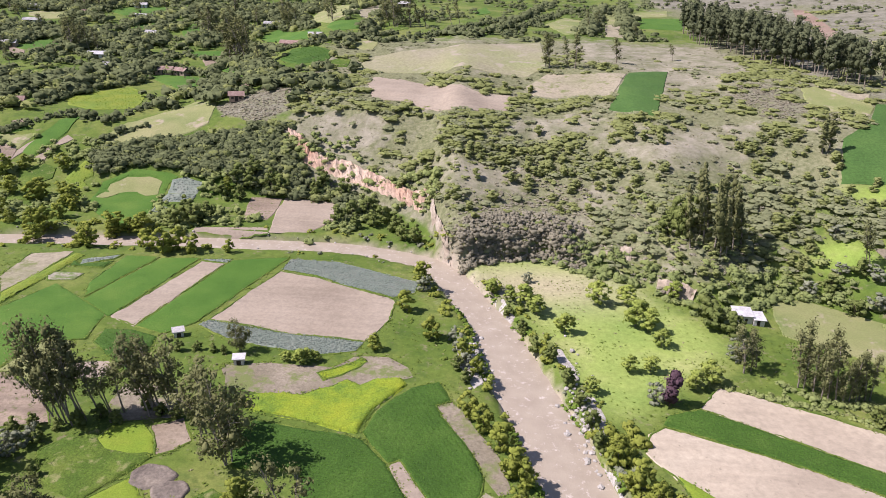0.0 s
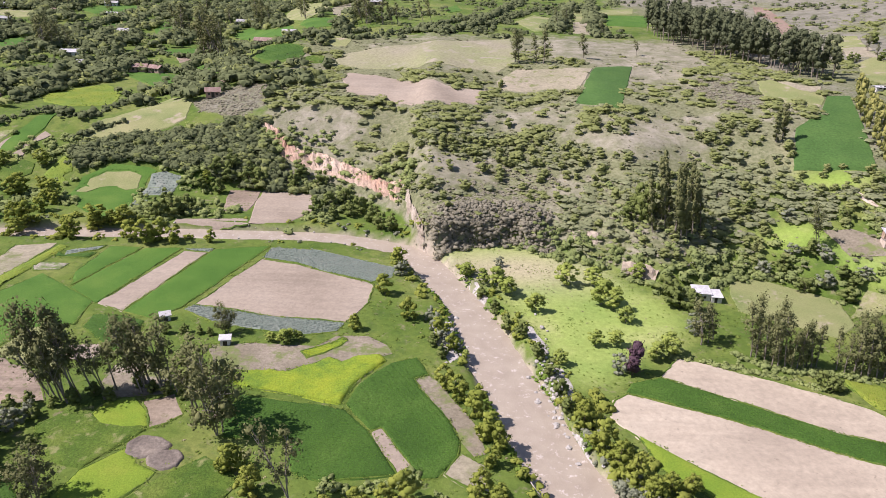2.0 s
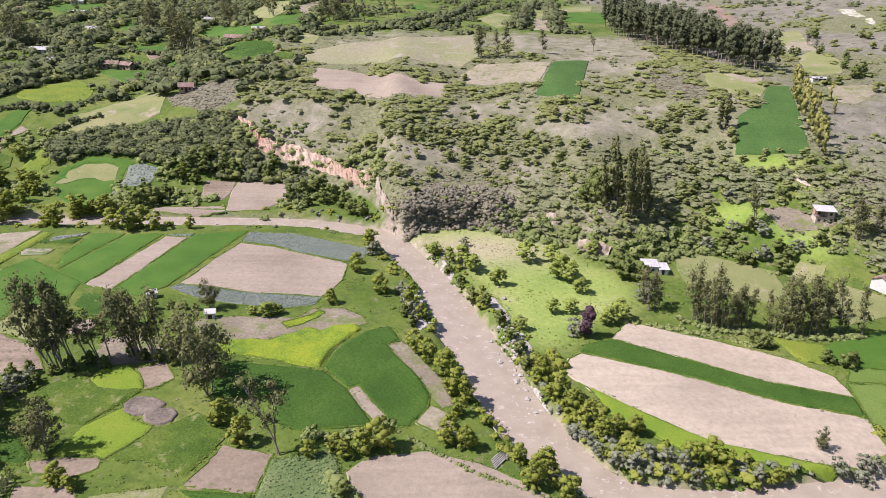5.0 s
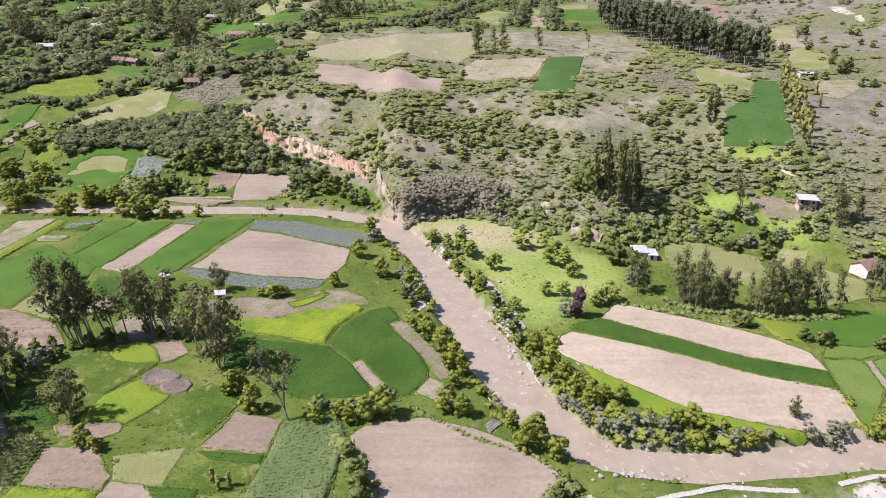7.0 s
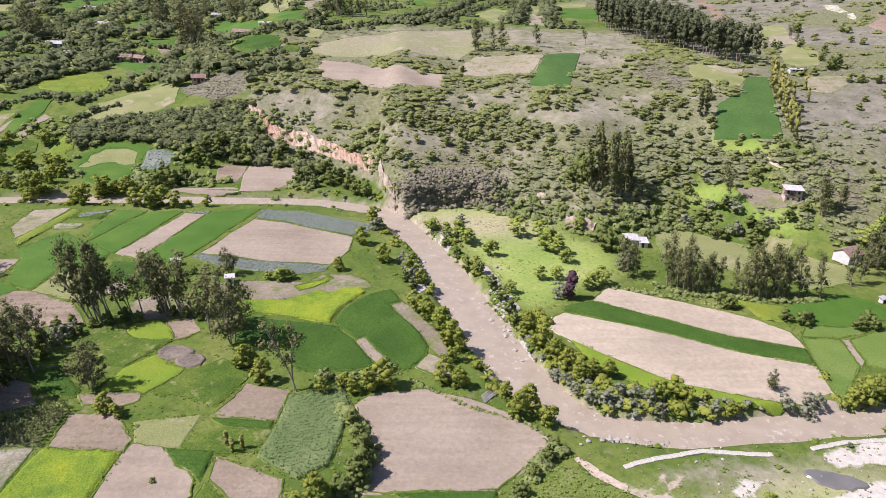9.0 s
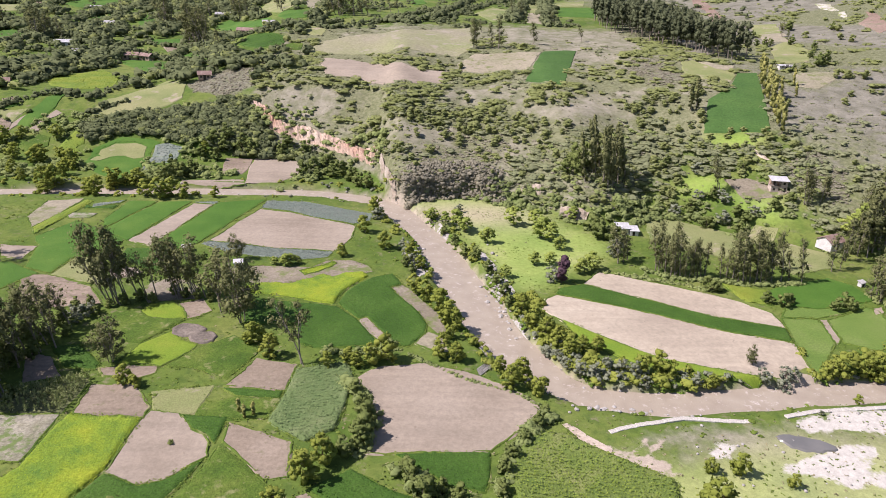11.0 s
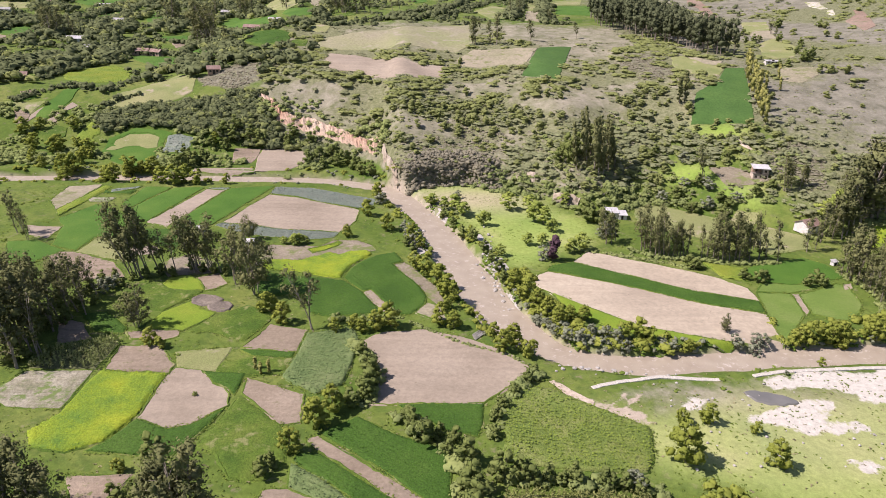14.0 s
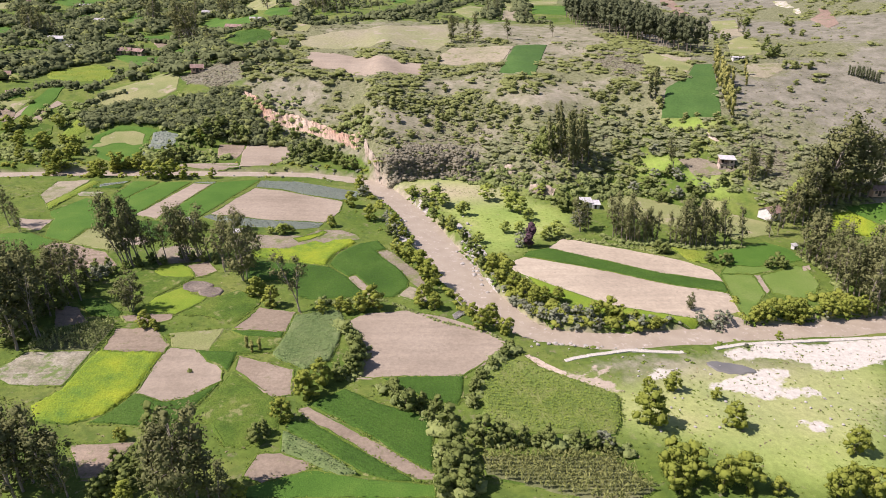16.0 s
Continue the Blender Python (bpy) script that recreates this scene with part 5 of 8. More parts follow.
KINDS = {
    "eucalyptus": [gum(1, 0.36, 1.5, 22), gum(2, 0.32, 1.6, 26), gum(1, 0.42, 1.7, 20), gum(3, 0.34, 1.5, 27), gum(2, 0.25, 1.8, 26), gum(1, 0.3, 1.4, 22), gum(2, 0.4, 1.5, 24)],
    "dome": [gum(3, 0.2, 2.7, 60, 56, 0.07)],
    "grove": [make_tree("eucalyptus", 10, 0.48, 0.07, 24, 38, 0.19, column=True, clump_size=0.043, taper=0.85, bark=GUM, seg=6) for _ in range(4)],
    "stand": [make_tree("eucalyptus", 10, 1.5, 0.15, 25, 33, 0.21, clump_size=0.066, climb=0.1, bark=GUM, taper=0.4, seg=5, droop=1.1, core=0.36) for _ in range(5)],
    "forest": [make_tree("forest", 10, 0.75, 0.3, 16, 30, 0.28, column=True, clump_size=0.064, taper=0.55, bark=GUM, seg=5) for _ in range(4)],
    "poplar": [make_tree("poplar", 10, 0.5, 0.1, 16, 34, 0.26, column=True, clump_size=0.075) for _ in range(3)],
    "willow": [make_tree("willow", 10, 3.7, 0.1, 36, 32, 0.36, trunks=2, clump_size=0.12) for _ in range(4)],
    "alder": [make_tree("alder", 10, 3.7, 0.2, 36, 34, 0.36, clump_size=0.108) for _ in range(4)],
    "sapling": [make_tree("forest", 10, 0.7, 0.08, 14, 30, 0.5, column=True, clump_size=0.09, taper=0.8) for _ in range(2)],
    "plum": [make_tree("plum", 10, 2.3, 0.12, 28, 52, 0.38, clump_size=0.13, taper=0.5)],
    "shrub": [make_tree("bush", 10, 4.0, 0.1, 24, 22, 0.5, trunks=3, clump_size=0.17) for _ in range(4)],
    "acacia": [make_tree("acacia", 10, 5.6, 0.15, 16, 24, 0.66, trunks=2, clump_size=0.27, seg=6, droop=0.62, taper=0.25) for _ in range(5)],
    "silver_shrub": [make_tree("silver_shrub", 10, 4.2, 0.08, 22, 38, 0.36, trunks=3, clump_size=0.14) for _ in range(3)],
}
TALL = {
    "sapling": "small narrow dark conifer in a row on the slope",
    "dome": "broad domed eucalyptus with dense grey-green crown", "stand": "eucalyptus with pale trunk beside the pale field",
    "grove": "slender eucalyptus standing in a tight grove", "forest": "dark tall eucalyptus in a dense plantation",
    "eucalyptus": "tall slender eucalyptus with grey-green open crown", "poplar": "narrow yellowing poplar in a row", "willow": "rounded yellow-green leafy tree beside the fields",
    "alder": "small round green tree with open crown", "plum": "dark purple-leaved tree at the meadow's edge", "shrub": "dense dark green bush in a hedge", "acacia": "low flat-topped olive acacia bush on the slope",
    "silver_shrub": "silvery grey bush on the river bank",
}
NAME = {"sapling": "conifer", "dome": "eucalyptus_tree", "stand": "eucalyptus_tree", "grove": "eucalyptus_tree", "forest": "plantation_tree", "eucalyptus": "eucalyptus_tree", "poplar": "poplar_tree", "willow": "willow_tree", "alder": "alder_tree", "plum": "plum_tree", "shrub": "bush", "acacia": "acacia_bush", "silver_shrub": "silver_bush"}
LEANING = {"stand": 5, "dome": 3, "eucalyptus": 12, "grove": 6, "forest": 4, "poplar": 5}  # degrees, by the valley wind
STEMS = []


def plant(kind, x, y, tall, wide=1.0):
    gap, half = river_gap([x], [y])
    if gap[0] < half[0] + 0.9:  # never in the water
        k = int(np.argmin(np.hypot(LINE[:, 0] - x, LINE[:, 1] - y)))
        push = np.array((x, y)) - LINE[k]
        x, y = LINE[k] + push / max(np.linalg.norm(push), 0.01) * (half[0] + 1.1)
    trunk, crown = KINDS[kind][tree_rng.integers(len(KINDS[kind]))]
    root = new(NAME[kind])
    tilt = radians(LEANING.get(kind, 2) + tree_rng.normal(0, 2))
    root.location = (x, y, height(x, y) - 0.1)
    root.rotation_euler = (Matrix.Rotation(-tilt, 3, "Y") @ Matrix.Rotation(tree_rng.uniform(0, 6.28), 3, "Z")).to_euler()
    if kind in ("stand", "grove"):
        tall *= tree_rng.uniform(0.78, 1.14)
    s = tall / 10.0
    root.scale = (s * wide, s * wide, s)
    tagged(root, TALL[kind], "bush" if "bush" in NAME[kind] else "tree", NAME[kind].replace("_", " ") + "s")
    part("trunk", trunk, root)
    part("crown", crown, root)
    STEMS.append((x, y, tall * 0.25))
    return root


# tall eucalyptus
plant("eucalyptus", -62.3, 93.0, 18.5, 0.95)
plant("eucalyptus", -61.2, 93.2, 17.5, 0.95)
plant("eucalyptus", -60.2, 92.8, 19.0, 0.95)
plant("eucalyptus", -59.0, 93.8, 18.0, 0.95)
plant("eucalyptus", -58.3, 94.2, 16.0, 0.9)
plant("eucalyptus", -56.7, 95.6, 14.5, 1.1)
plant("eucalyptus", -55.2, 96.3, 11.5, 1.2)
plant("eucalyptus", -53.5, 97.0, 10.0, 1.3)
plant("eucalyptus", -47.5, 97.5, 15.5, 0.8)
plant("eucalyptus", -49.5, 96.6, 15.0, 1.1)
plant("eucalyptus", -48.3, 97.2, 14.5, 1.1)
plant("eucalyptus", -46.8, 97.6, 15.0, 1.1)
plant("eucalyptus", -45.6, 97.8, 14.0, 1.2)
plant("eucalyptus", -44.2, 97.0, 13.0, 1.2)
plant("eucalyptus", -42.8, 96.5, 12.0, 1.2)
plant("eucalyptus", -38.5, 92.5, 13.0, 1.4)
plant("eucalyptus", -36.5, 90.5, 13.5, 1.3)
plant("shrub", -59.0, 92.8, 3.2)
plant("shrub", -56.3, 94.8, 3.2)
plant("shrub", -53.2, 93.6, 2.9)
plant("shrub", -47.1, 96.4, 2.9)
plant("shrub", -44.4, 95.8, 2.9)
plant("shrub", -41.3, 95.2, 2.9)
plant("shrub", -50.2, 98.3, 2.9)
plant("shrub", -68.0, 84.0, 3.6)
plant("shrub", -67.8, 76.9, 4.0)
plant("shrub", -72.5, 78.3, 4.0)
plant("shrub", -73.7, 71.7, 3.8)
plant("shrub", -65.2, 79.7, 3.2)
plant("shrub", -68.0, 71.7, 3.9)
plant("shrub", -73.3, 63.2, 4.2)
plant("shrub", -70.4, 67.9, 3.8)
plant("shrub", -71.8, 56.6, 4.0)
plant("shrub", -69.2, 57.7, 3.6)
plant("shrub", -65.4, 58.7, 2.7)
plant("stand", -72.8, 58.8, 17.9, 1.4)
plant("stand", -71.2, 61.0, 18.2, 1.4)
plant("stand", -70.0, 63.7, 16.0, 1.4)
plant("stand", -68.7, 67.9, 13.9, 1.3)
plant("stand", -76.8, 65.1, 17.2, 1.4)
plant("stand", -69.3, 54.6, 16.4, 1.4)
plant("silver_shrub", -65.2, 86.4, 3.6)
plant("silver_shrub", -67.3, 87.0, 3.3)
plant("silver_shrub", -64.2, 88.9, 3.4)
plant("silver_shrub", -65.2, 84.6, 3.0)
plant("eucalyptus", -18.3, 69.7, 14.4, 1.1)
for ex, ey, eh in ((-66.5, 83.0, 10.5), (-70.0, 84.0, 10.5), (-68.5, 80.5, 10)):
    plant("eucalyptus", ex, ey, eh, 1.25)
for ex, ey, eh in ((-65.4, 91.2, 3.2), (-61.6, 91.6, 2.4), (-59.2, 80.6, 2.6), (-48.5, 117.0, 2.2), (-45.4, 117.0, 2.0), (-43.3, 116.5, 2.0), (-51.7, 116.5, 2.6), (-63.0, 88.3, 2.6), (-67.5, 89.6, 3.4)):
    plant("shrub", ex, ey, eh)
plant("eucalyptus", -72.6, 72.9, 14.8, 1.1)
plant("eucalyptus", -70.8, 74.3, 14.0, 1.1)
plant("eucalyptus", -67.4, 73.0, 12.7, 1.1)
plant("eucalyptus", -65.0, 74.3, 13.6, 1.1)
plant("eucalyptus", -75.4, 67.9, 16.9, 1.1)
plant("eucalyptus", -76.0, 64.4, 17.8, 1.1)
plant("eucalyptus", -69.7, 60.5, 16.9, 1.1)
plant("eucalyptus", -77.7, 75.5, 14.3, 1.3)
plant("eucalyptus", -81.1, 72.9, 14.0, 1.3)
plant("eucalyptus", -76.0, 76.9, 13.1, 1.3)
plant("eucalyptus", -70.7, 78.3, 12.6, 1.3)
plant("eucalyptus", -67.4, 76.1, 12.5, 1.3)
plant("eucalyptus", -73.3, 61.0, 16.9, 1.4)
plant("eucalyptus", -67.6, 58.7, 14.4, 1.3)
plant("eucalyptus", -73.4, 56.7, 16.5, 1.4)
plant("eucalyptus", -74.3, 67.9, 16.3, 1.3)
plant("eucalyptus", -79.2, 65.5, 17.2, 1.4)
plant("eucalyptus", -70.9, 71.7, 14.1, 1.3)
plant("stand", -53.5, 18.6, 14.4, 1.3)
plant("stand", -50.3, 17.9, 15.4, 1.3)
plant("stand", -46.7, 15.8, 14.3, 1.3)
plant("stand", -50.9, 16.2, 13.3, 1.4)
plant("stand", -53.9, 17.4, 15.7, 1.3)
plant("stand", -48.4, 17.3, 12.5, 1.4)
plant("stand", -44.4, 14.9, 11.4, 1.2)
plant("stand", -54.9, 16.3, 16.0, 1.3)
plant("stand", -50.8, 14.0, 14.0, 1.4)
plant("eucalyptus", -51.3, 18.5, 14.9, 1.1)
plant("eucalyptus", -46.2, 16.6, 13.5, 1.1)
plant("shrub", -39.4, 18.2, 2.9, 1.2)
plant("shrub", -38.8, 20.0, 2.8, 1.2)
plant("shrub", -37.0, 18.1, 3.2, 1.2)
plant("shrub", -36.5, 20.5, 3.0)
plant("shrub", -39.3, 15.8, 3.3, 1.2)
plant("shrub", -36.6, 15.8, 3.3, 1.2)
plant("shrub", -40.5, 14.8, 3.5)
plant("shrub", -34.9, 18.1, 3.4)
plant("shrub", -37.6, 22.8, 2.6)
plant("shrub", -40.4, 22.5, 2.4)
plant("dome", -27.6, 12.7, 15.9)
plant("stand", -30.1, 13.3, 12.6, 1.4)
plant("stand", -24.4, 13.2, 13.1, 1.4)
plant("stand", -26.4, 14.3, 14.2, 1.3)
plant("stand", -29.0, 13.8, 13.6, 1.3)
plant("stand", -31.0, 12.5, 11.0, 1.4)
plant("stand", -22.8, 12.0, 10.7, 1.4)
plant("eucalyptus", -99.3, 118.6, 12.5, 1.1)
plant("eucalyptus", -95.2, 113.8, 9.2, 1.1)
plant("eucalyptus", -207.2, 383.6, 14.8, 1.5)
plant("eucalyptus", -204.5, 387.5, 12.9, 1.4)
plant("eucalyptus", -115.5, 356.6, 20.2, 1.3)
plant("eucalyptus", -110.1, 350.1, 23.8, 1.4)
plant("eucalyptus", -107.1, 349.5, 21.1, 1.2)
plant("eucalyptus", -128.5, 453.5, 13.3, 1.5)
plant("eucalyptus", -102.2, 431.6, 15.2, 1.5)
plant("eucalyptus", -97.8, 426.8, 13.7, 1.4)
plant("eucalyptus", -39.4, 378.8, 12.1, 1.5)
plant("eucalyptus", -36.2, 375.3, 13.1, 1.4)
plant("eucalyptus", -24.3, 377.7, 9.8, 1.5)
plant("eucalyptus", -20.7, 380.6, 11.0, 1.4)
plant("eucalyptus", -78.3, 423.9, 12.2, 1.4)
plant("eucalyptus", -153.8, 431.5, 15.9, 1.4)
plant("eucalyptus", -149.5, 428.7, 14.5, 1.3)
plant("eucalyptus", -239.2, 411.5, 12.1, 1.4)
plant("eucalyptus", -270.9, 443.8, 11.6, 1.4)
plant("eucalyptus", -213.8, 481.5, 12.5, 1.4)
plant("eucalyptus", -200.3, 495.0, 12.9, 1.4)
plant("eucalyptus", -209.5, 328.5, 9.9, 1.3)
plant("eucalyptus", -225.1, 349.2, 13.1, 1.2)
for ex, ey, eh in ((-148.8, 422.7, 17), (-144.7, 424.1, 15), (-91.2, 319.7, 12), (-72.9, 402.3, 17), (-37.9, 381.5, 19), (-42.5, 396.2, 20), (-28.5, 375.8, 17), (-265.6, 500.5, 20), (-262.9, 505.9, 22), (-258.2, 507.2, 20), (-255.3, 512.6, 21), (-112.5, 469.5, 19), (-115.5, 471.3, 21), (-157.6, 502.9, 18), (-300, 481, 19), (-199.3, 365.6, 15), (-195.7, 366.4, 17), (-204.6, 372, 16), (-114.7, 351.8, 21), (-107.9, 348.3, 22)):
    plant("stand", ex, ey, eh, 1.5)
# grove beside the pale field
plant("dome", -33.2, 85.4, 17.0)
plant("stand", 64.2, 114.6, 11.7)
plant("stand", 65.9, 112.1, 12.4)
plant("stand", 67.8, 110.5, 12.5)
plant("stand", 70.0, 109.7, 11.5)
plant("stand", 72.7, 110.2, 10.7)
plant("stand", 75.8, 111.5, 9.9)
plant("stand", 79.4, 110.8, 9.1)
plant("stand", 81.7, 108.8, 12.3)
plant("stand", 84.0, 108.0, 13.1)
plant("stand", 87.1, 108.1, 13.9)
plant("stand", 89.7, 108.1, 13.1)
plant("stand", 94.1, 109.0, 12.3)
plant("stand", 99.0, 108.3, 12.8)
plant("stand", 96.0, 116.2, 10.1)
plant("stand", 55.7, 118.7, 11.2, 1.4)
plant("stand", 58.9, 121.0, 9.6, 1.4)
plant("stand", 66.6, 116.8, 11.8)
plant("stand", 87.6, 113.0, 12.5)
plant("stand", 67.0, 111.3, 11.9)
plant("stand", 69.0, 110.1, 12.2)
plant("stand", 71.4, 110.2, 10.9)
plant("stand", 74.3, 110.6, 9.9)
plant("stand", 64.7, 113.3, 11.0)
plant("stand", 82.9, 108.4, 12.4)
plant("stand", 85.8, 108.1, 13.1)
plant("stand", 88.4, 108.1, 13.1)
plant("stand", 91.4, 108.6, 11.8)
plant("stand", 95.9, 108.7, 9.8)
plant("stand", 80.4, 109.6, 9.9)
plant("stand", 57.4, 119.6, 10.9)
plant("stand", 111.0, 115.7, 11.8)
plant("stand", 114.7, 118.0, 10.6)
plant("stand", 123.6, 127.4, 16.8)
plant("stand", 126.4, 125.2, 15.8)
plant("stand", 130.5, 126.9, 22.7, 1.5)
plant("stand", 112.4, 97.8, 11.7)
plant("stand", 114.8, 98.5, 11.0)
plant("stand", 119.8, 104.4, 11.3)
plant("stand", 135.0, 129.5, 26.3, 1.5)
plant("stand", 138.7, 129.9, 26.9, 1.5)
plant("stand", 142.5, 130.6, 24.7, 1.5)
plant("stand", 146.1, 130.9, 23.0, 1.5)
plant("stand", 151.0, 131.0, 20.9, 1.5)
plant("stand", 128.7, 134.4, 14.2)
plant("stand", 138.7, 133.8, 19.1, 1.5)
plant("stand", 146.2, 134.7, 20.0, 1.5)
plant("stand", 124.2, 126.1, 14.9, 1.3)
plant("stand", 128.4, 126.7, 16.7, 1.3)
plant("stand", 132.6, 127.8, 23.2, 1.5)
plant("stand", 136.7, 129.5, 24.1, 1.5)
plant("stand", 140.4, 130.0, 24.1, 1.5)
plant("stand", 144.6, 130.8, 23.0, 1.5)
plant("stand", 148.7, 130.8, 20.9, 1.5)
plant("stand", 118.7, 122.7, 13.0, 1.2)
plant("stand", 113.2, 76.9, 14.9, 1.3)
plant("stand", 115.3, 75.8, 15.8, 1.3)
plant("stand", 114.4, 71.2, 15.4, 1.4)
plant("stand", 111.5, 78.7, 13.6, 1.3)
plant("stand", 112.9, 85.7, 12.6, 1.3)
plant("stand", 117.7, 73.5, 16.7, 1.3)
plant("stand", 120.9, 79.4, 16.5, 1.3)
plant("stand", 123.2, 85.8, 14.8, 1.3)
plant("stand", 119.7, 85.7, 14.0, 1.3)
plant("stand", 69.1, 113.0, 14.0, 1.1)
plant("stand", 73.8, 111.5, 12.6, 1.1)
plant("stand", 83.4, 110.9, 14.5, 1.1)
plant("stand", 88.7, 110.1, 15.2, 1.1)
plant("stand", 92.0, 111.0, 11.6, 1.2)
plant("stand", 66.7, 114.6, 10.7, 1.2)
plant("stand", 85.4, 109.7, 9.9, 1.3)
plant("stand", 110.5, 79.3, 15.1)
plant("stand", 112.4, 77.8, 15.4)
plant("stand", 114.3, 76.4, 15.8)
plant("stand", 116.2, 74.9, 16.9)
plant("stand", 113.1, 67.9, 14.9)
plant("stand", 113.4, 89.0, 12.0)
plant("stand", 114.0, 92.4, 10.7)
plant("stand", 118.8, 80.9, 14.5)
plant("stand", 114.9, 84.1, 13.9)
for ex, ey, eh in ((117.6, 144.4, 9), (119.0, 147.0, 8), (122.2, 145.2, 9.5), (124.0, 146.2, 8.5), (126.6, 131.2, 10), (124.1, 132.2, 9), (128.5, 133.0, 10)):
    plant("alder" if ey < 135 else "stand", ex, ey, eh * (0.8 if ey < 135 else 1), 1.3)
for ex, ey, eh in ((112.0, 100.5, 12), (112.8, 98.0, 13), (113.2, 95.5, 12.5), (114.4, 102.0, 13), (115.6, 97.0, 13), (117.2, 92.0, 14), (119.2, 89.0, 14), (118.2, 95.0, 13), (113.6, 91.0, 11), (116.0, 87.5, 13)):
    plant("stand", ex, ey, eh, 1.35)
# trees on the slope
plant("grove", 55.9, 159.9, 14.7)
plant("grove", 59.2, 161.1, 18.6)
plant("grove", 60.8, 158.2, 20.8)
plant("grove", 62.5, 157.9, 20.0)
plant("grove", 64.5, 159.5, 19.8)
plant("grove", 66.5, 161.1, 18.7)
plant("grove", 69.5, 164.1, 17.3)
plant("grove", 61.8, 167.1, 16.6)
plant("grove", 67.1, 166.3, 18.2)
plant("grove", 63.7, 163.4, 18.8)
plant("grove", 59.2, 164.2, 15.6)
plant("grove", 64.8, 162.5, 18.8)
plant("grove", 68.9, 165.9, 17.1)
plant("shrub", 54.6, 164.3, 9.7, 0.7)
plant("shrub", 53.5, 167.7, 8.6, 0.7)
plant("shrub", 57.0, 168.2, 9.2, 0.7)
plant("shrub", 51.3, 166.5, 5.7)
plant("stand", 32.4, 280.5, 14.0, 1.2)
plant("stand", 31.0, 281.0, 12.0, 1.3)
plant("stand", 39.5, 280.0, 13.6, 1.2)
plant("stand", 41.6, 277.5, 12.8, 1.3)
plant("stand", 59.2, 288.5, 9.8, 1.5)
plant("eucalyptus", 83.8, 298.9, 7.0, 1.1)
plant("eucalyptus", 62.1, 372.8, 10.7, 1.1)
plant("eucalyptus", 67.7, 379.8, 10.3, 1.1)
plant("eucalyptus", 81.2, 353.6, 7.5, 1.1)
plant("eucalyptus", -38.0, 386.1, 11.4, 1.1)
plant("eucalyptus", -32.9, 382.0, 9.6, 1.1)
plant("eucalyptus", -7.7, 379.4, 11.3, 1.1)
plant("eucalyptus", -3.2, 372.5, 12.5, 1.1)
plant("eucalyptus", -110.6, 351.7, 22.8, 1.1)
plant("eucalyptus", -103.8, 341.7, 24.8, 1.1)
plant("eucalyptus", -100.1, 338.2, 20.7, 1.1)
plant("eucalyptus", -138.7, 441.7, 16.2, 1.1)
plant("eucalyptus", -198.2, 371.9, 16.4, 1.1)
plant("eucalyptus", -192.3, 368.4, 13.6, 1.1)
plant("eucalyptus", -189.8, 371.9, 12.3, 1.1)
plant("grove", 102.5, 198.2, 15.0, 1.7)
plant("grove", 100.6, 197.4, 10.0, 1.7)
plant("eucalyptus", 182.0, 301.1, 7.9, 1.1)
plant("eucalyptus", 175.6, 282.7, 6.6, 1.1)
plant("eucalyptus", 96.2, 156.4, 12.2, 1.1)
plant("eucalyptus", 117.1, 144.7, 11.5, 1.1)
plant("eucalyptus", 120.0, 145.8, 10.4, 1.1)
plant("eucalyptus", -113.6, 465.2, 11.9, 1.1)
plant("eucalyptus", -75.9, 414.6, 10.6, 1.1)
plant("eucalyptus", 38.6, 320.8, 6.2, 1.1)
plant("silver_shrub", 57.5, 125.3, 5.0)
plant("silver_shrub", 55.8, 123.1, 4.0)
plant("shrub", 58.7, 133.4, 5.6)
plant("shrub", 55.4, 141.2, 6.0, 1.2)
plant("shrub", 55.5, 136.4, 5.4, 1.2)
# grey-green bushes round the porch house
plant("silver_shrub", 82.9, 153.2, 3.8, 1.35)
plant("shrub", 87.2, 153.3, 4.2, 1.35)
plant("shrub", 89.8, 145.4, 4.6, 1.35)
plant("silver_shrub", 94.4, 146.4, 4.4, 1.35)
plant("shrub", 97.3, 140.7, 4.2, 1.35)
plant("shrub", 100.6, 144.0, 3.6, 1.35)
plant("silver_shrub", 103.3, 145.2, 3.4, 1.35)
plant("shrub", 109.4, 145.3, 3.4, 1.35)
plant("shrub", 113.8, 146.3, 3.2, 1.35)
plant("silver_shrub", 96.2, 152.5, 4.4, 1.35)
plant("shrub", 94.3, 154.9, 4.0, 1.35)
plant("shrub", 98.9, 146.8, 3.6, 1.35)
plant("silver_shrub", 92.6, 166.4, 4.0, 1.35)
plant("shrub", 84.8, 172.3, 3.8, 1.35)
plant("shrub", 106.7, 164.1, 3.4, 1.35)
plant("silver_shrub", 90.4, 155.9, 3.8, 1.35)
# row of poplars
plant("poplar", 133.5, 217.3, 11.9)
plant("poplar", 132.0, 211.8, 12.4)
plant("poplar", 130.8, 206.8, 11.5)
plant("poplar", 129.9, 202.1, 11.7)
plant("poplar", 128.7, 197.0, 11.1)
plant("poplar", 127.8, 192.8, 11.0)
plant("poplar", 126.7, 188.0, 10.8)
plant("poplar", 125.6, 183.4, 10.7)
plant("poplar", 124.4, 178.6, 11.1)
plant("poplar", 133.6, 204.5, 9.0)
plant("poplar", 135.1, 203.7, 8.3)
plant("poplar", 145.3, 215.4, 6.8)
plant("poplar", 141.0, 204.5, 5.9)
for k in range(13):
    plant("sapling", 186.0 + 0.5 * k, 210.5 - 0.85 * k, tree_rng.uniform(3.6, 5.4))
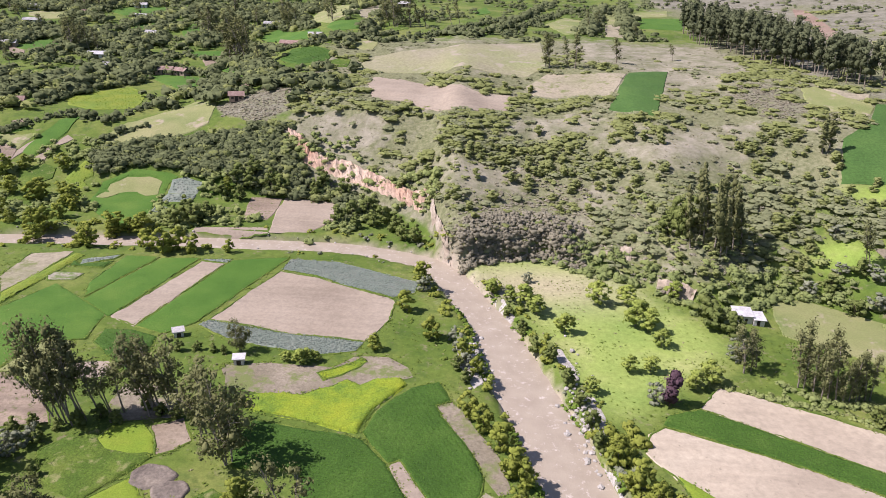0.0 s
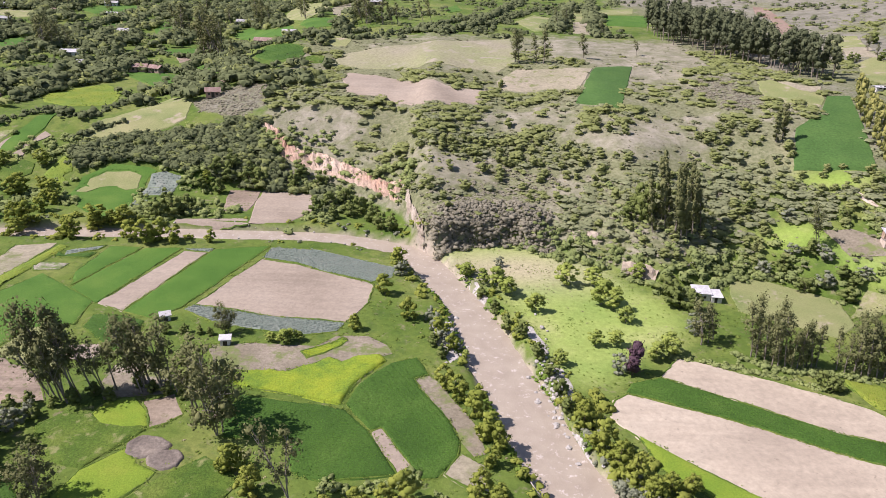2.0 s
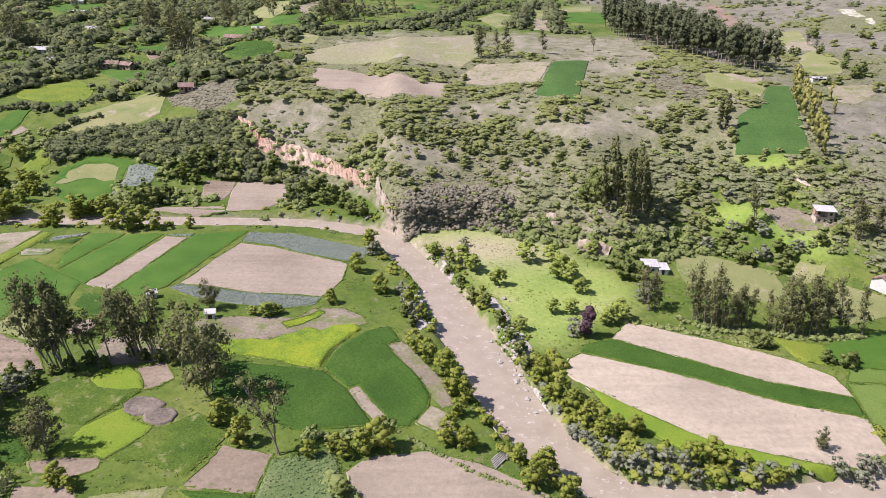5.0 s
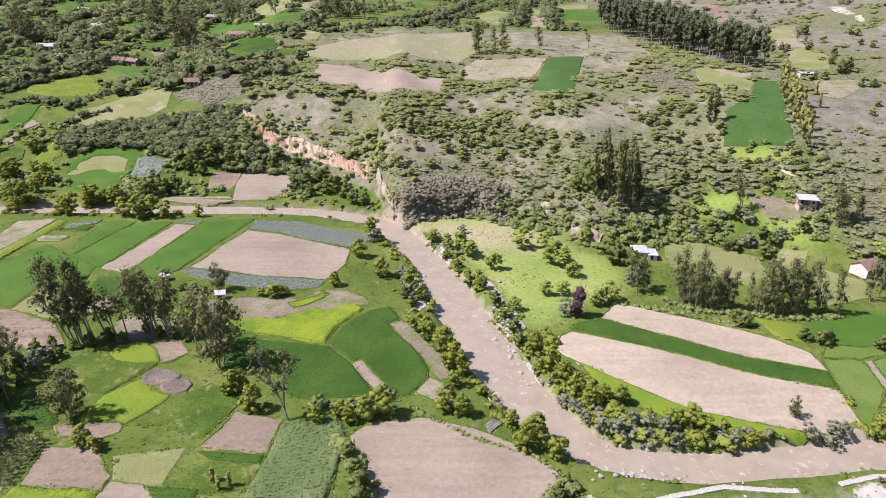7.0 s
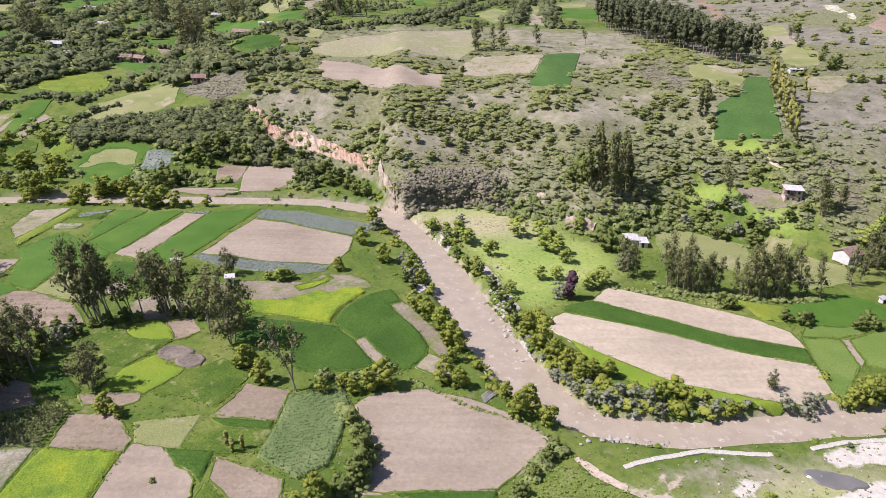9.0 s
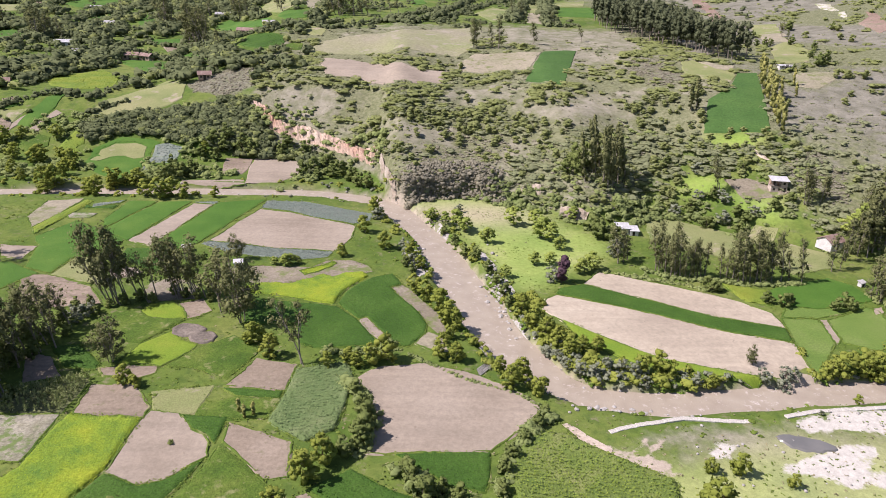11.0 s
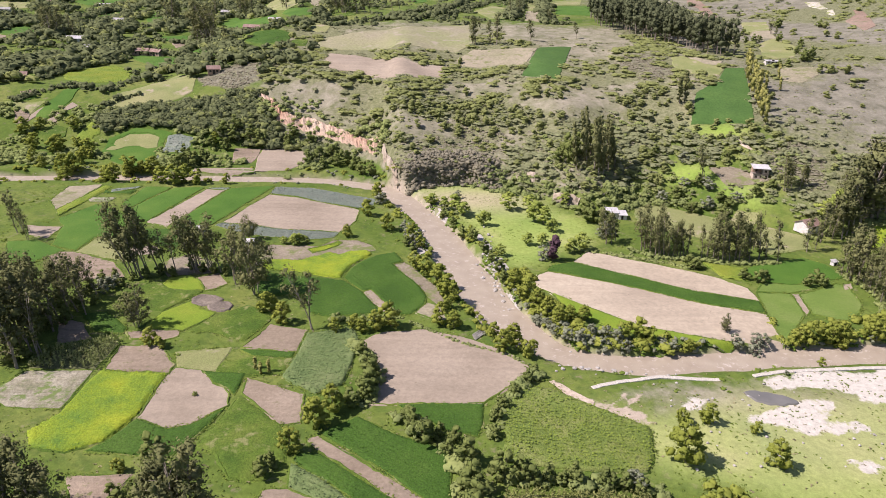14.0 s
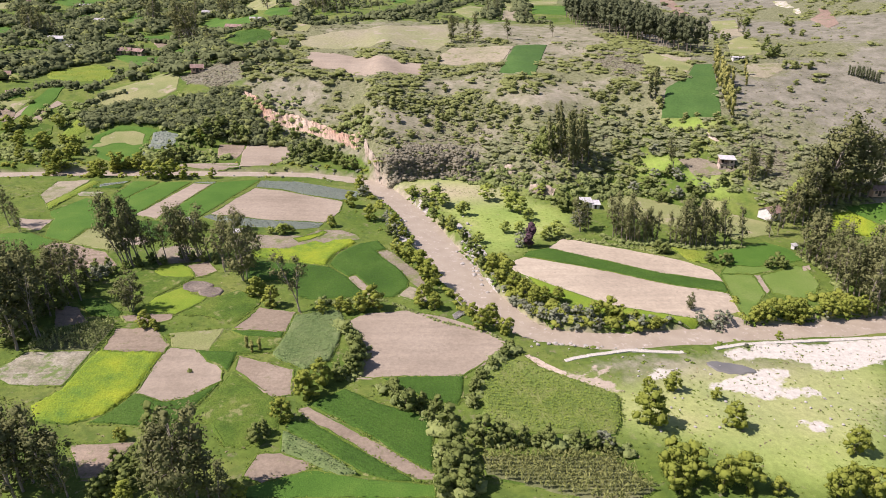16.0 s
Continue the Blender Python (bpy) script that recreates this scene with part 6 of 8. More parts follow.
# yellow-green willows along the water
plant("willow", -7.5, 150.3, 6.7)
plant("willow", -10.2, 137.3, 5.4)
plant("willow", -4.3, 125.9, 5.5)
plant("willow", -14.8, 120.2, 4.0)
plant("willow", 3.4, 100.7, 5.1)
plant("willow", 5.8, 97.2, 5.2)
plant("willow", 8.2, 92.1, 5.7)
plant("willow", 10.0, 85.7, 6.1)
plant("willow", 11.8, 84.1, 4.9)
plant("willow", 2.1, 118.5, 4.7)
plant("willow", 4.7, 113.9, 3.9)
plant("willow", 8.0, 72.6, 5.8)
plant("willow", 11.0, 71.3, 4.9)
plant("willow", 10.2, 79.6, 4.0)
plant("willow", -2.4, 71.5, 6.3)
plant("willow", -5.0, 70.0, 5.1)
plant("willow", -9.6, 70.0, 3.8)
plant("willow", -13.2, 68.9, 3.7)
plant("willow", -7.8, 68.9, 3.7)
plant("willow", 20.0, 62.5, 5.5)
plant("willow", 24.1, 66.4, 5.6)
plant("willow", 25.1, 60.1, 4.7)
plant("willow", 23.0, 67.4, 4.6)
plant("willow", 18.8, 67.9, 3.5)
plant("willow", 26.3, 90.7, 5.7)
plant("willow", 28.1, 84.3, 6.4)
plant("willow", 29.8, 80.6, 5.7)
plant("willow", 31.6, 76.9, 5.4)
plant("willow", 33.7, 74.1, 4.7)
plant("willow", 36.5, 75.5, 4.2)
plant("willow", 39.1, 74.9, 4.5)
plant("willow", 46.2, 67.4, 4.9)
plant("willow", 49.4, 67.4, 5.4)
plant("willow", 51.0, 66.1, 4.3)
plant("willow", 59.8, 62.3, 3.7)
plant("willow", 83.3, 67.4, 4.6)
plant("willow", 86.3, 66.1, 5.7)
plant("willow", 90.7, 66.8, 5.7)
plant("willow", 93.7, 66.1, 5.7)
plant("willow", 96.1, 64.8, 5.6)
plant("willow", 101.7, 67.4, 6.2)
plant("willow", 106.5, 68.7, 5.7)
plant("willow", 111.0, 70.1, 5.2)
plant("willow", 84.2, 61.5, 2.4)
plant("willow", -13.6, 37.9, 6.6)
plant("willow", -11.2, 42.1, 6.1)
plant("willow", -16.9, 31.6, 5.3)
plant("willow", -29.0, 76.9, 5.2)
plant("willow", -24.7, 72.5, 5.7)
plant("willow", -27.3, 78.0, 4.4)
plant("willow", -48.4, 62.7, 4.3)
plant("willow", -45.9, 61.8, 3.0)
plant("willow", 45.1, 29.4, 8.7)
plant("willow", 48.1, 39.7, 3.3)
plant("willow", 52.5, 39.3, 4.5)
plant("willow", 59.5, 36.5, 2.8)
plant("willow", 59.4, 28.3, 5.9)
plant("willow", 44.1, 16.8, 7.8)
plant("willow", 47.1, 15.5, 7.4)
plant("willow", 51.0, 14.1, 6.9)
plant("willow", 54.6, 14.0, 6.9)
plant("willow", 43.5, 13.2, 6.0)
plant("willow", 69.6, 12.4, 6.5)
plant("willow", 72.4, 11.1, 6.5)
plant("willow", 76.4, 21.3, 6.1)
plant("willow", 67.2, 11.3, 5.9)
plant("willow", 58.5, 12.4, 3.5)
plant("willow", -35.9, 13.5, 4.3)
plant("willow", -20.7, 13.0, 4.4)
plant("willow", -41.2, 27.2, 2.9)
# trees of the meadow
plant("alder", 15.5, 141.0, 6.2, 1.3)
plant("alder", 17.9, 138.0, 4.9, 1.3)
plant("alder", 23.2, 130.7, 4.8, 1.3)
plant("alder", 32.6, 144.9, 6.0, 1.3)
plant("alder", 38.9, 135.6, 6.6, 1.3)
plant("alder", 40.9, 132.7, 6.0, 1.3)
plant("alder", 42.2, 127.1, 4.1, 1.3)
plant("alder", 50.4, 149.0, 4.9, 1.3)
plant("alder", 38.7, 145.2, 5.1, 1.3)
plant("alder", 12.6, 144.2, 4.2, 1.3)
plant("alder", 25.3, 109.5, 3.5, 1.3)
plant("alder", 47.8, 114.5, 5.2, 1.3)
plant("alder", 44.5, 112.1, 4.4, 1.3)
plant("alder", 8.6, 148.0, 4.5, 1.3)
plant("alder", 9.5, 111.8, 2.5, 1.3)
plant("alder", 37.6, 117.1, 3.9, 1.3)
plant("alder", 33.7, 117.0, 3.7, 1.3)
plant("plum", 38.6, 106.6, 7.7)
plant("silver_shrub", 36.4, 107.2, 4.6)
# round trees on the left bank
plant("willow", -112.9, 170.0, 7.6)
plant("willow", -109.1, 170.5, 7.7)
plant("willow", -92.2, 163.0, 6.6)
plant("willow", -96.2, 168.2, 6.1)
plant("willow", -89.2, 171.1, 6.2)
plant("willow", -73.0, 161.7, 7.2)
plant("willow", -70.2, 163.8, 6.6)
plant("willow", -65.9, 162.5, 5.7)
plant("willow", -57.2, 163.6, 3.9)
plant("willow", -123.9, 196.0, 5.4)
plant("willow", -118.6, 199.4, 5.5)
plant("willow", -109.3, 188.1, 4.6)
plant("willow", -71.5, 207.5, 5.0)
plant("willow", -92.6, 171.4, 5.6)
plant("willow", -87.5, 173.3, 4.7)
plant("willow", -120.3, 176.1, 4.7)
plant("willow", -125.0, 199.6, 6.0, 1.2)
plant("willow", -124.6, 194.4, 6.4, 1.2)
plant("willow", -112.0, 191.1, 6.7, 1.3)
plant("willow", -109.9, 182.0, 5.8)
plant("willow", -114.3, 168.6, 7.3, 1.2)
plant("willow", -91.4, 173.6, 7.0, 1.2)
plant("willow", -93.1, 169.4, 6.1)
plant("willow", -133.7, 198.3, 6.8, 1.2)
plant("willow", -142.7, 210.8, 7.1, 1.2)
plant("willow", -137.9, 213.7, 5.4)
plant("willow", -125.5, 214.4, 5.8, 1.2)
plant("willow", -126.3, 182.0, 5.6)
plant("willow", -84.8, 172.4, 6.2, 1.2)
plant("willow", -77.4, 163.7, 6.0, 1.1)
plant("shrub", -76.5, 186.5, 6.6)
plant("shrub", -72.7, 182.5, 6.5, 1.2)
plant("shrub", -77.1, 179.7, 6.4)
plant("shrub", -69.6, 185.1, 5.8)
plant("shrub", -69.0, 209.8, 6.8)
plant("shrub", -65.0, 208.1, 6.3)
plant("shrub", -64.1, 211.7, 7.2)
plant("shrub", -58.0, 208.3, 7.2)
plant("shrub", -54.2, 206.7, 6.8)
plant("shrub", -71.8, 204.3, 5.3)
plant("shrub", -66.1, 202.4, 5.3)
plant("shrub", -33.5, 187.6, 5.7)
plant("shrub", -30.2, 192.6, 5.8)
plant("shrub", -26.5, 195.4, 6.2)
plant("shrub", -20.9, 189.3, 6.4)
plant("shrub", -17.0, 183.3, 5.9)
plant("shrub", -14.2, 177.4, 5.5)
plant("shrub", -23.8, 186.7, 5.0)
plant("shrub", -28.1, 184.0, 4.3)
plant("shrub", -11.0, 175.8, 5.4)
plant("shrub", -41.6, 209.8, 6.1)
plant("shrub", -34.8, 205.6, 6.0)
plant("shrub", -43.8, 207.2, 5.4)
plant("shrub", -35.8, 26.4, 7.8, 0.8)
plant("dome", -52.8, 70.0, 9.6, 1.2)
plant("dome", -40.5, 117.7, 7.0, 1.2)
plant("alder", -31.0, 114.6, 2.4, 1.3)
plant("shrub", -35.6, 46.8, 0.9, 1.6)
for ax, ay in ((-26.5, 54.8), (-24.0, 53.9), (-25.4, 53.2)):
    plant("poplar", ax, ay, 3.0, 1.4)
plant("alder", -28.2, 113.9, 3.6, 1.3)
plant("alder", -26.9, 115.0, 3.1, 1.3)
plant("alder", -25.3, 115.1, 2.4, 1.3)
plant("dome", 69.2, 70.7, 4.6)
# dark bushes of the hedges
plant("shrub", 3.8, 34.2, 5.2)
plant("shrub", 2.1, 38.4, 3.9)
plant("shrub", 10.2, 29.4, 5.1)
plant("shrub", 10.8, 22.9, 5.9)
plant("shrub", 15.6, 25.6, 5.6)
plant("shrub", 18.4, 25.5, 4.5)
plant("shrub", 21.9, 24.7, 3.7)
plant("shrub", 26.3, 24.6, 3.9)
plant("shrub", 30.8, 23.8, 3.7)
plant("shrub", 35.9, 22.3, 3.2)
plant("shrub", 10.1, 17.8, 5.8)
plant("shrub", 12.6, 15.3, 5.7)
plant("shrub", -6.2, 47.6, 5.5)
plant("shrub", -5.4, 52.6, 4.7)
plant("shrub", -7.9, 60.2, 3.3)
plant("shrub", -6.0, 55.8, 3.8)
plant("shrub", -5.2, 49.5, 3.9)
plant("shrub", -6.1, 45.7, 3.6)
plant("shrub", -8.3, 43.8, 4.0)
plant("shrub", 23.3, 51.3, 3.0)
plant("shrub", 20.5, 47.3, 2.9)
plant("shrub", 17.8, 43.5, 3.1)
plant("shrub", 16.3, 39.9, 3.0)
plant("shrub", 15.4, 35.6, 2.7)
plant("shrub", 25.2, 54.2, 2.5)
plant("shrub", -20.1, 26.0, 3.8)
plant("shrub", -19.5, 28.1, 3.2)
plant("shrub", 8.6, 33.9, 3.4)
plant("shrub", 6.3, 35.3, 3.2)
plant("shrub", 24.4, 24.3, 2.8)
plant("shrub", 33.4, 23.3, 3.2)
plant("shrub", 19.9, 24.7, 3.9)
plant("shrub", 7.5, 31.3, 3.3)
plant("shrub", 11.7, 20.5, 5.2)
plant("shrub", 9.0, 14.4, 5.1)
plant("shrub", 11.4, 13.2, 5.0)
plant("shrub", 0.9, 40.5, 2.9)
plant("shrub", 84.9, 97.3, 3.4)
plant("shrub", 99.4, 94.0, 3.7)
plant("shrub", 102.7, 95.8, 4.3)
plant("shrub", 103.3, 94.0, 3.7)
plant("shrub", 88.0, 95.6, 4.0)
plant("shrub", 90.3, 97.4, 3.1)
plant("shrub", 73.8, 104.7, 3.9)
plant("shrub", 73.9, 102.7, 3.2)
plant("shrub", 75.7, 103.5, 3.5)
plant("shrub", 2.8, 111.0, 3.2)
plant("shrub", 1.3, 115.1, 3.0)
plant("shrub", 21.3, 111.5, 3.9)
plant("shrub", 23.0, 105.6, 3.8)
plant("shrub", 23.9, 100.0, 3.7)
plant("shrub", 23.9, 94.7, 3.7)
plant("shrub", 19.0, 119.9, 3.7)
plant("shrub", 16.0, 124.3, 3.8)
plant("shrub", 13.2, 131.2, 3.5)
plant("shrub", 11.8, 138.7, 3.3)
plant("silver_shrub", 69.8, 64.1, 3.7)
plant("silver_shrub", 71.2, 62.8, 4.0)
plant("silver_shrub", 74.3, 64.0, 3.5)
plant("silver_shrub", 76.2, 64.0, 3.2)
plant("silver_shrub", 56.3, 61.6, 3.2)
plant("silver_shrub", 39.4, 67.9, 4.1)
plant("silver_shrub", 41.8, 67.4, 3.8)
plant("silver_shrub", 44.1, 66.6, 3.8)
plant("silver_shrub", 34.3, 67.9, 3.3)
plant("silver_shrub", 31.7, 70.5, 3.0)
plant("silver_shrub", 36.6, 66.6, 3.2)
plant("silver_shrub", 45.9, 64.1, 2.9)
plant("silver_shrub", 35.8, 23.3, 3.2)
plant("silver_shrub", 35.2, 24.7, 3.2)
plant("silver_shrub", 74.1, 54.5, 1.3)
plant("silver_shrub", 100.4, 65.3, 2.7)
plant("silver_shrub", 54.6, 60.4, 2.4)
plant("silver_shrub", 29.4, 71.9, 3.0)
plant("silver_shrub", 27.0, 73.2, 2.8)
plant("silver_shrub", 59.2, 12.9, 2.5)
plant("silver_shrub", 17.0, 154.8, 3.1)
plant("silver_shrub", -6.8, 147.4, 4.5)
plant("silver_shrub", 1.8, 121.2, 4.0)
plant("silver_shrub", 0.6, 125.1, 3.5)
plant("silver_shrub", 2.7, 116.3, 3.4)


# forest behind the hill
FOREST = [(108, 380), (105.9, 332.7), (112.1, 320), (118.1, 306.5), (115.8, 289.4), (122.8, 284.3), (128.6, 270.6), (127.1, 256.7), (130.7, 251.6), (133.2, 241), (144, 252), (142, 272), (139, 296), (137, 330), (132, 370), (124, 400)]
for _ in range(1300):
    fx, fy = tree_rng.uniform(104, 146), tree_rng.uniform(240, 402)
    if inside(FOREST, np.array([fx]), np.array([fy]))[0] and all((fx - a) ** 2 + (fy - b) ** 2 > 14 for a, b, _ in STEMS[-230:]):
        plant("forest", fx, fy, tree_rng.uniform(12.5, 17), 1.35)


def low_bush(per, size, lumps, lift):
    """The leafy clumps of one bush about 1 m high and wide, for mass planting."""
    corners, soft = [], []
    for k in range(lumps):
        at = np.array((tree_rng.normal(0, 0.3), tree_rng.normal(0, 0.3), tree_rng.uniform(0.1, 0.5))) if lumps > 1 else np.array((0, 0, 0.3))
        r = tree_rng.uniform(0.3, 0.46)
        dims = (r * tree_rng.uniform(0.85, 1.2), r, r * tree_rng.uniform(0.7, 0.95))
        p, d = blob(at, dims, int(per * 0.75), tree_rng, 0.75)
        up = d[:, 2] > -0.35
        away = np.array((at[0], at[1], lift))
        face = leaves(p[up], size, tree_rng, 0.2, 1.3, d[up], 0.35)
        corners.append(face)
        soft.append(soften(face, d[up] + away))
        hull, bend = lobe(at, tuple(0.8 * v for v in dims), tree_rng, 6, 2, 0.26, 1.9)
        corners.append(hull)
        soft.append(bend + away)
    return np.concatenate(corners), np.concatenate(soft)


def mass(name, label, kind, spots, low, high, per=16, size=0.34, squat=0.8, lumps=3, lift=0.3):
    """Many bushes as one object."""
    shapes = [low_bush(per, size, lumps, lift) for _ in range(7)]
    z = ground(spots[:, 0], spots[:, 1])
    out, soft = [], []
    for k, (s, nrm) in enumerate(shapes):
        sub, zz = spots[k::7], z[k::7]
        n = len(sub)
        r, a = tree_rng.uniform(low, high, n), tree_rng.uniform(0, 6.28, n)
        ca, sa = np.cos(a)[:, None], np.sin(a)[:, None]
        v, w = s.reshape(1, -1, 3) * r[:, None, None], nrm.reshape(1, -1, 3)
        out.append(np.stack([v[..., 0] * ca - v[..., 1] * sa + sub[:, 0:1], v[..., 0] * sa + v[..., 1] * ca + sub[:, 1:2], v[..., 2] * squat + zz[:, None] - 0.1], -1).reshape(-1, 4, 3))
        soft.append(np.stack([w[..., 0] * ca - w[..., 1] * sa, w[..., 0] * sa + w[..., 1] * ca, w[..., 2] / squat * np.ones_like(ca)], -1).reshape(-1, 4, 3))
    return tagged(new(name, quads(name, np.concatenate(out), LEAF[kind], np.concatenate(soft))), label, "bushes", kind="stuff")


def scatter(n, box, keep, clear=True):
    x, y = tree_rng.uniform(box[0], box[1], n), tree_rng.uniform(box[2], box[3], n)
    p = np.asarray(keep(x, y), float)
    m = tree_rng.uniform(0, 1, n) < p
    x, y = x[m], y[m]
    gap, half = river_gap(x, y)
    m = gap > half + 0.5
    if clear:
        m &= ~occupied(x, y)
    return np.c_[x[m], y[m]]


def wooded_hill(x, y):
    """How thick the acacias stand: thick belts and open clearings."""
    p = 0.1 + 0.3 * clumpy(x, y, 0.12, 1.0)
    p = np.where(within(GREY, x, y), 0.07, p)
    p = np.where(within(OPEN, x, y), 0.012, p)
    return np.where(within(DENSE, x, y, 1.0), 0.7, p) * np.where(x > 128, 0.12, 1.0)


# single acacias on the open ground
for sx, sy in ((24.0, 220.2), (4.8, 193.7), (14.5, 195.0), (9.1, 185.0), (-0.7, 183.4), (19.7, 195.0), (19.6, 191.5), (25.3, 200.2), (30.0, 197.4), (35.9, 196.7), (19.9, 204.2), (43.5, 193.1), (47.8, 187.7), (50.1, 212.2), (44.9, 209.8), (53.5, 208.2), (55.1, 219.5), (58.0, 204.3), (14.5, 256.8), (23.4, 255.0), (52.2, 274.9)):
    plant("acacia", sx, sy, tree_rng.uniform(2.7, 3.4))
# acacias on the hill, one by one where the camera passes nearest
spots = scatter(6800, (-62, 185, 150, 310), lambda x, y: (rise(x, y) > 7) * wooded_hill(x, y))
near = spots[np.argsort(spots[:, 1])][:270]
rest = spots[np.argsort(spots[:, 1])][270:]
for sx, sy in near:
    plant("acacia", sx, sy, tree_rng.uniform(1.6, 2.7), 1.2)
mass("hill_bushes", "olive green bushes scattered over the hilltop", "acacia", rest, 2.6, 5.2, 26, 0.17, 0.4, 4, 0.6)
mass("belt_bushes", "dark grey-green bushes among the acacias", "brush", scatter(3400, (-62, 130, 165, 285), lambda x, y: (rise(x, y) > 6) * ((0.6 * within(DENSE, x, y, 1.5) + 0.08) * ~within(GREY, x, y + 5))), 1.6, 3.6, 18, 0.2, 0.4, 4, 0.7)
mass("wild_bushes", "grey-green bushes crowding the slope above the houses", "brush", scatter(2600, (30, 126, 150, 204), lambda x, y: (rise(x, y) > 1) * within(WILD, x, y, 1.5) * ~within(TURF + BARE, x, y, 0.8) * (0.15 + 0.45 * clumpy(x, y, 0.2, 6.0))), 1.6, 4.4, 22, 0.17, 0.42, 5, 0.7)
mass("hill_scrub", "small grey-green scrub dotted on the dry hillside", "heath", scatter(9000, (-62, 130, 130, 330), lambda x, y: (rise(x, y) > 2) * (0.06 + 0.6 * within(DENSE, x, y) + 0.34 * clumpy(x, y, 0.14, 4.0)) * np.where(within(OPEN, x, y), 0.2, 1)), 0.9, 2.4, 12, 0.24, 0.3, 2, 0.9)
mass("grey_scrub", "grey-brown dry scrub on the steep river slope", "scrub", scatter(5200, (-4, 85, 150, 205), lambda x, y: (rise(x, y) > 0.2) * (rise(x, y) < 34) * (0.08 + 0.26 * clumpy(x, y, 0.1, 2.0) + 0.42 * within(GREY, x, y)) * np.where(within(OPEN, x, y), 0.25, 1)), 0.8, 1.9, 12, 0.22, 0.36, 2, 0.9)
mass("grey_thicket", "pale grey leafless scrub on the hill", "scrub", np.r_[scatter(1900, (-92, -56, 236, 272), lambda x, y: within(GREY[2:3], x, y, 1.0) * 0.95), scatter(1700, (86, 110, 217, 259), lambda x, y: within(GREY[1:2], x, y, 1.0) * 0.95), scatter(1500, (115, 138, 142, 173), lambda x, y: within(GREY[3:4], x, y, 1.0) * 0.9)], 0.7, 1.7, 11, 0.24, 0.32, 2, 1.0)
mass("east_scrub", "low grey scrub spread over the stony mountainside", "brush", scatter(12000, (124, 300, 125, 400), lambda x, y: (rise(x, y) > 4) * (0.08 + 0.5 * clumpy(x, y, 0.09, 3.0)) * np.where(y < 215, 1, 0.7)), 0.7, 1.9, 10, 0.26, 0.33, 2, 0.9)
mass("rubble_bushes", "grey-green bushes among stony rubble beside the house", "brush", scatter(1100, (112, 160, 134, 200), lambda x, y: (rise(x, y) > 6) * (0.12 + 0.5 * clumpy(x, y, 0.16, 1.0)) * smooth(205, 165, y) * smooth(165, 140, x)), 1.2, 3.4, 20, 0.19, 0.6, 4, 0.5)
mass("east_bushes", "olive bushes in patches on the mountainside", "acacia", scatter(3600, (138, 320, 200, 460), lambda x, y: (rise(x, y) > 20) * (0.03 + 0.5 * smooth(0.45, 0.8, clumpy(x, y, 0.045, 2.0)) * clumpy(x, y, 0.11, 5.0) * np.where(y > 290, 1.4, 0.6))), 2.6, 5.4, 16, 0.2, 0.42, 3, 0.55)
for sx, sy, big in ((191.6, 315.2, 8), (193.5, 318, 7), (176.1, 280.4, 7.5), (164.6, 282.5, 7), (162, 285, 6), (168, 284, 6), (170, 306.3, 6), (179.5, 267.5, 7), (170.5, 252.7, 6), (166.3, 238.1, 9), (171.1, 241.7, 9), (168.5, 240, 8), (156.5, 231.5, 5), (152.5, 231, 5), (207.6, 303.9, 7)):
    plant("shrub", sx, sy, big * 0.62)
for sx, sy in ((168, 221.3), (174.5, 219.5), (189.7, 294.3), (135, 197.7), (198.1, 280), (200.1, 274.6), (165, 222), (208, 300)):
    plant("acacia", sx, sy, tree_rng.uniform(3.0, 3.8))
# dense belt below the pale pasture and round the gully
GULLY = [(-60, 236), (-45, 222), (-27, 213), (-5, 202), (-5, 186), (-12, 189), (-20, 194), (-29, 198), (-41, 206), (-52, 212), (-60, 226)]
THICKET = [(-118.5, 220.6), (-116.7, 226.9), (-106.9, 228.5), (-96.5, 229.5), (-78.9, 233), (-62, 238), (-57, 224), (-48, 212), (-36, 205), (-24, 197), (-30, 190), (-45, 205), (-60, 207), (-73.8, 213.5), (-78.3, 212), (-91.7, 215.2), (-102.5, 217.3), (-114.5, 211.5)]
mass("thicket", "dense dark green thicket below the hill", "hedge", scatter(2600, (-120, -22, 188, 240), lambda x, y: within([THICKET], x, y, 1.2) * 0.8), 1.8, 4.6, 26, 0.16, 0.85, 4)
mass("thicket_crowns", "olive crowns standing out of the thicket", "acacia", scatter(700, (-120, -22, 188, 240), lambda x, y: within([THICKET], x, y, 1.2) * 0.45), 2.0, 4.6, 26, 0.16, 0.9, 4)
mass("foot_bushes", "green bushes along the foot of the slope", "shrub", scatter(900, (20, 92, 138, 178), lambda x, y: ((rise(x, y) > -3.5) & (rise(x, y) < 7)) * (0.3 + 0.55 * clumpy(x, y, 0.16, 1.5))), 1.4, 3.2, 36, 0.15, 0.9)
mass("slope_bushes", "green bushes on the slope round the houses", "shrub", scatter(1700, (45, 150, 118, 200), lambda x, y: (rise(x, y) > -6) * (rise(x, y) < 40) * (0.06 + 0.5 * clumpy(x, y, 0.13, 7.0))), 1.3, 3.0, 26, 0.2, 0.65, 3, 0.5)

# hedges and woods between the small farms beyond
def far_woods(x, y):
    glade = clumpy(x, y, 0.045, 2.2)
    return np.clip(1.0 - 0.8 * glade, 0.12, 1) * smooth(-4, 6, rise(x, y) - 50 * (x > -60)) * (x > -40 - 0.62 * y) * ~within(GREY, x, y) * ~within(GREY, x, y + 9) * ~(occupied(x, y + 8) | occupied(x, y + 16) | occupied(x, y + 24))


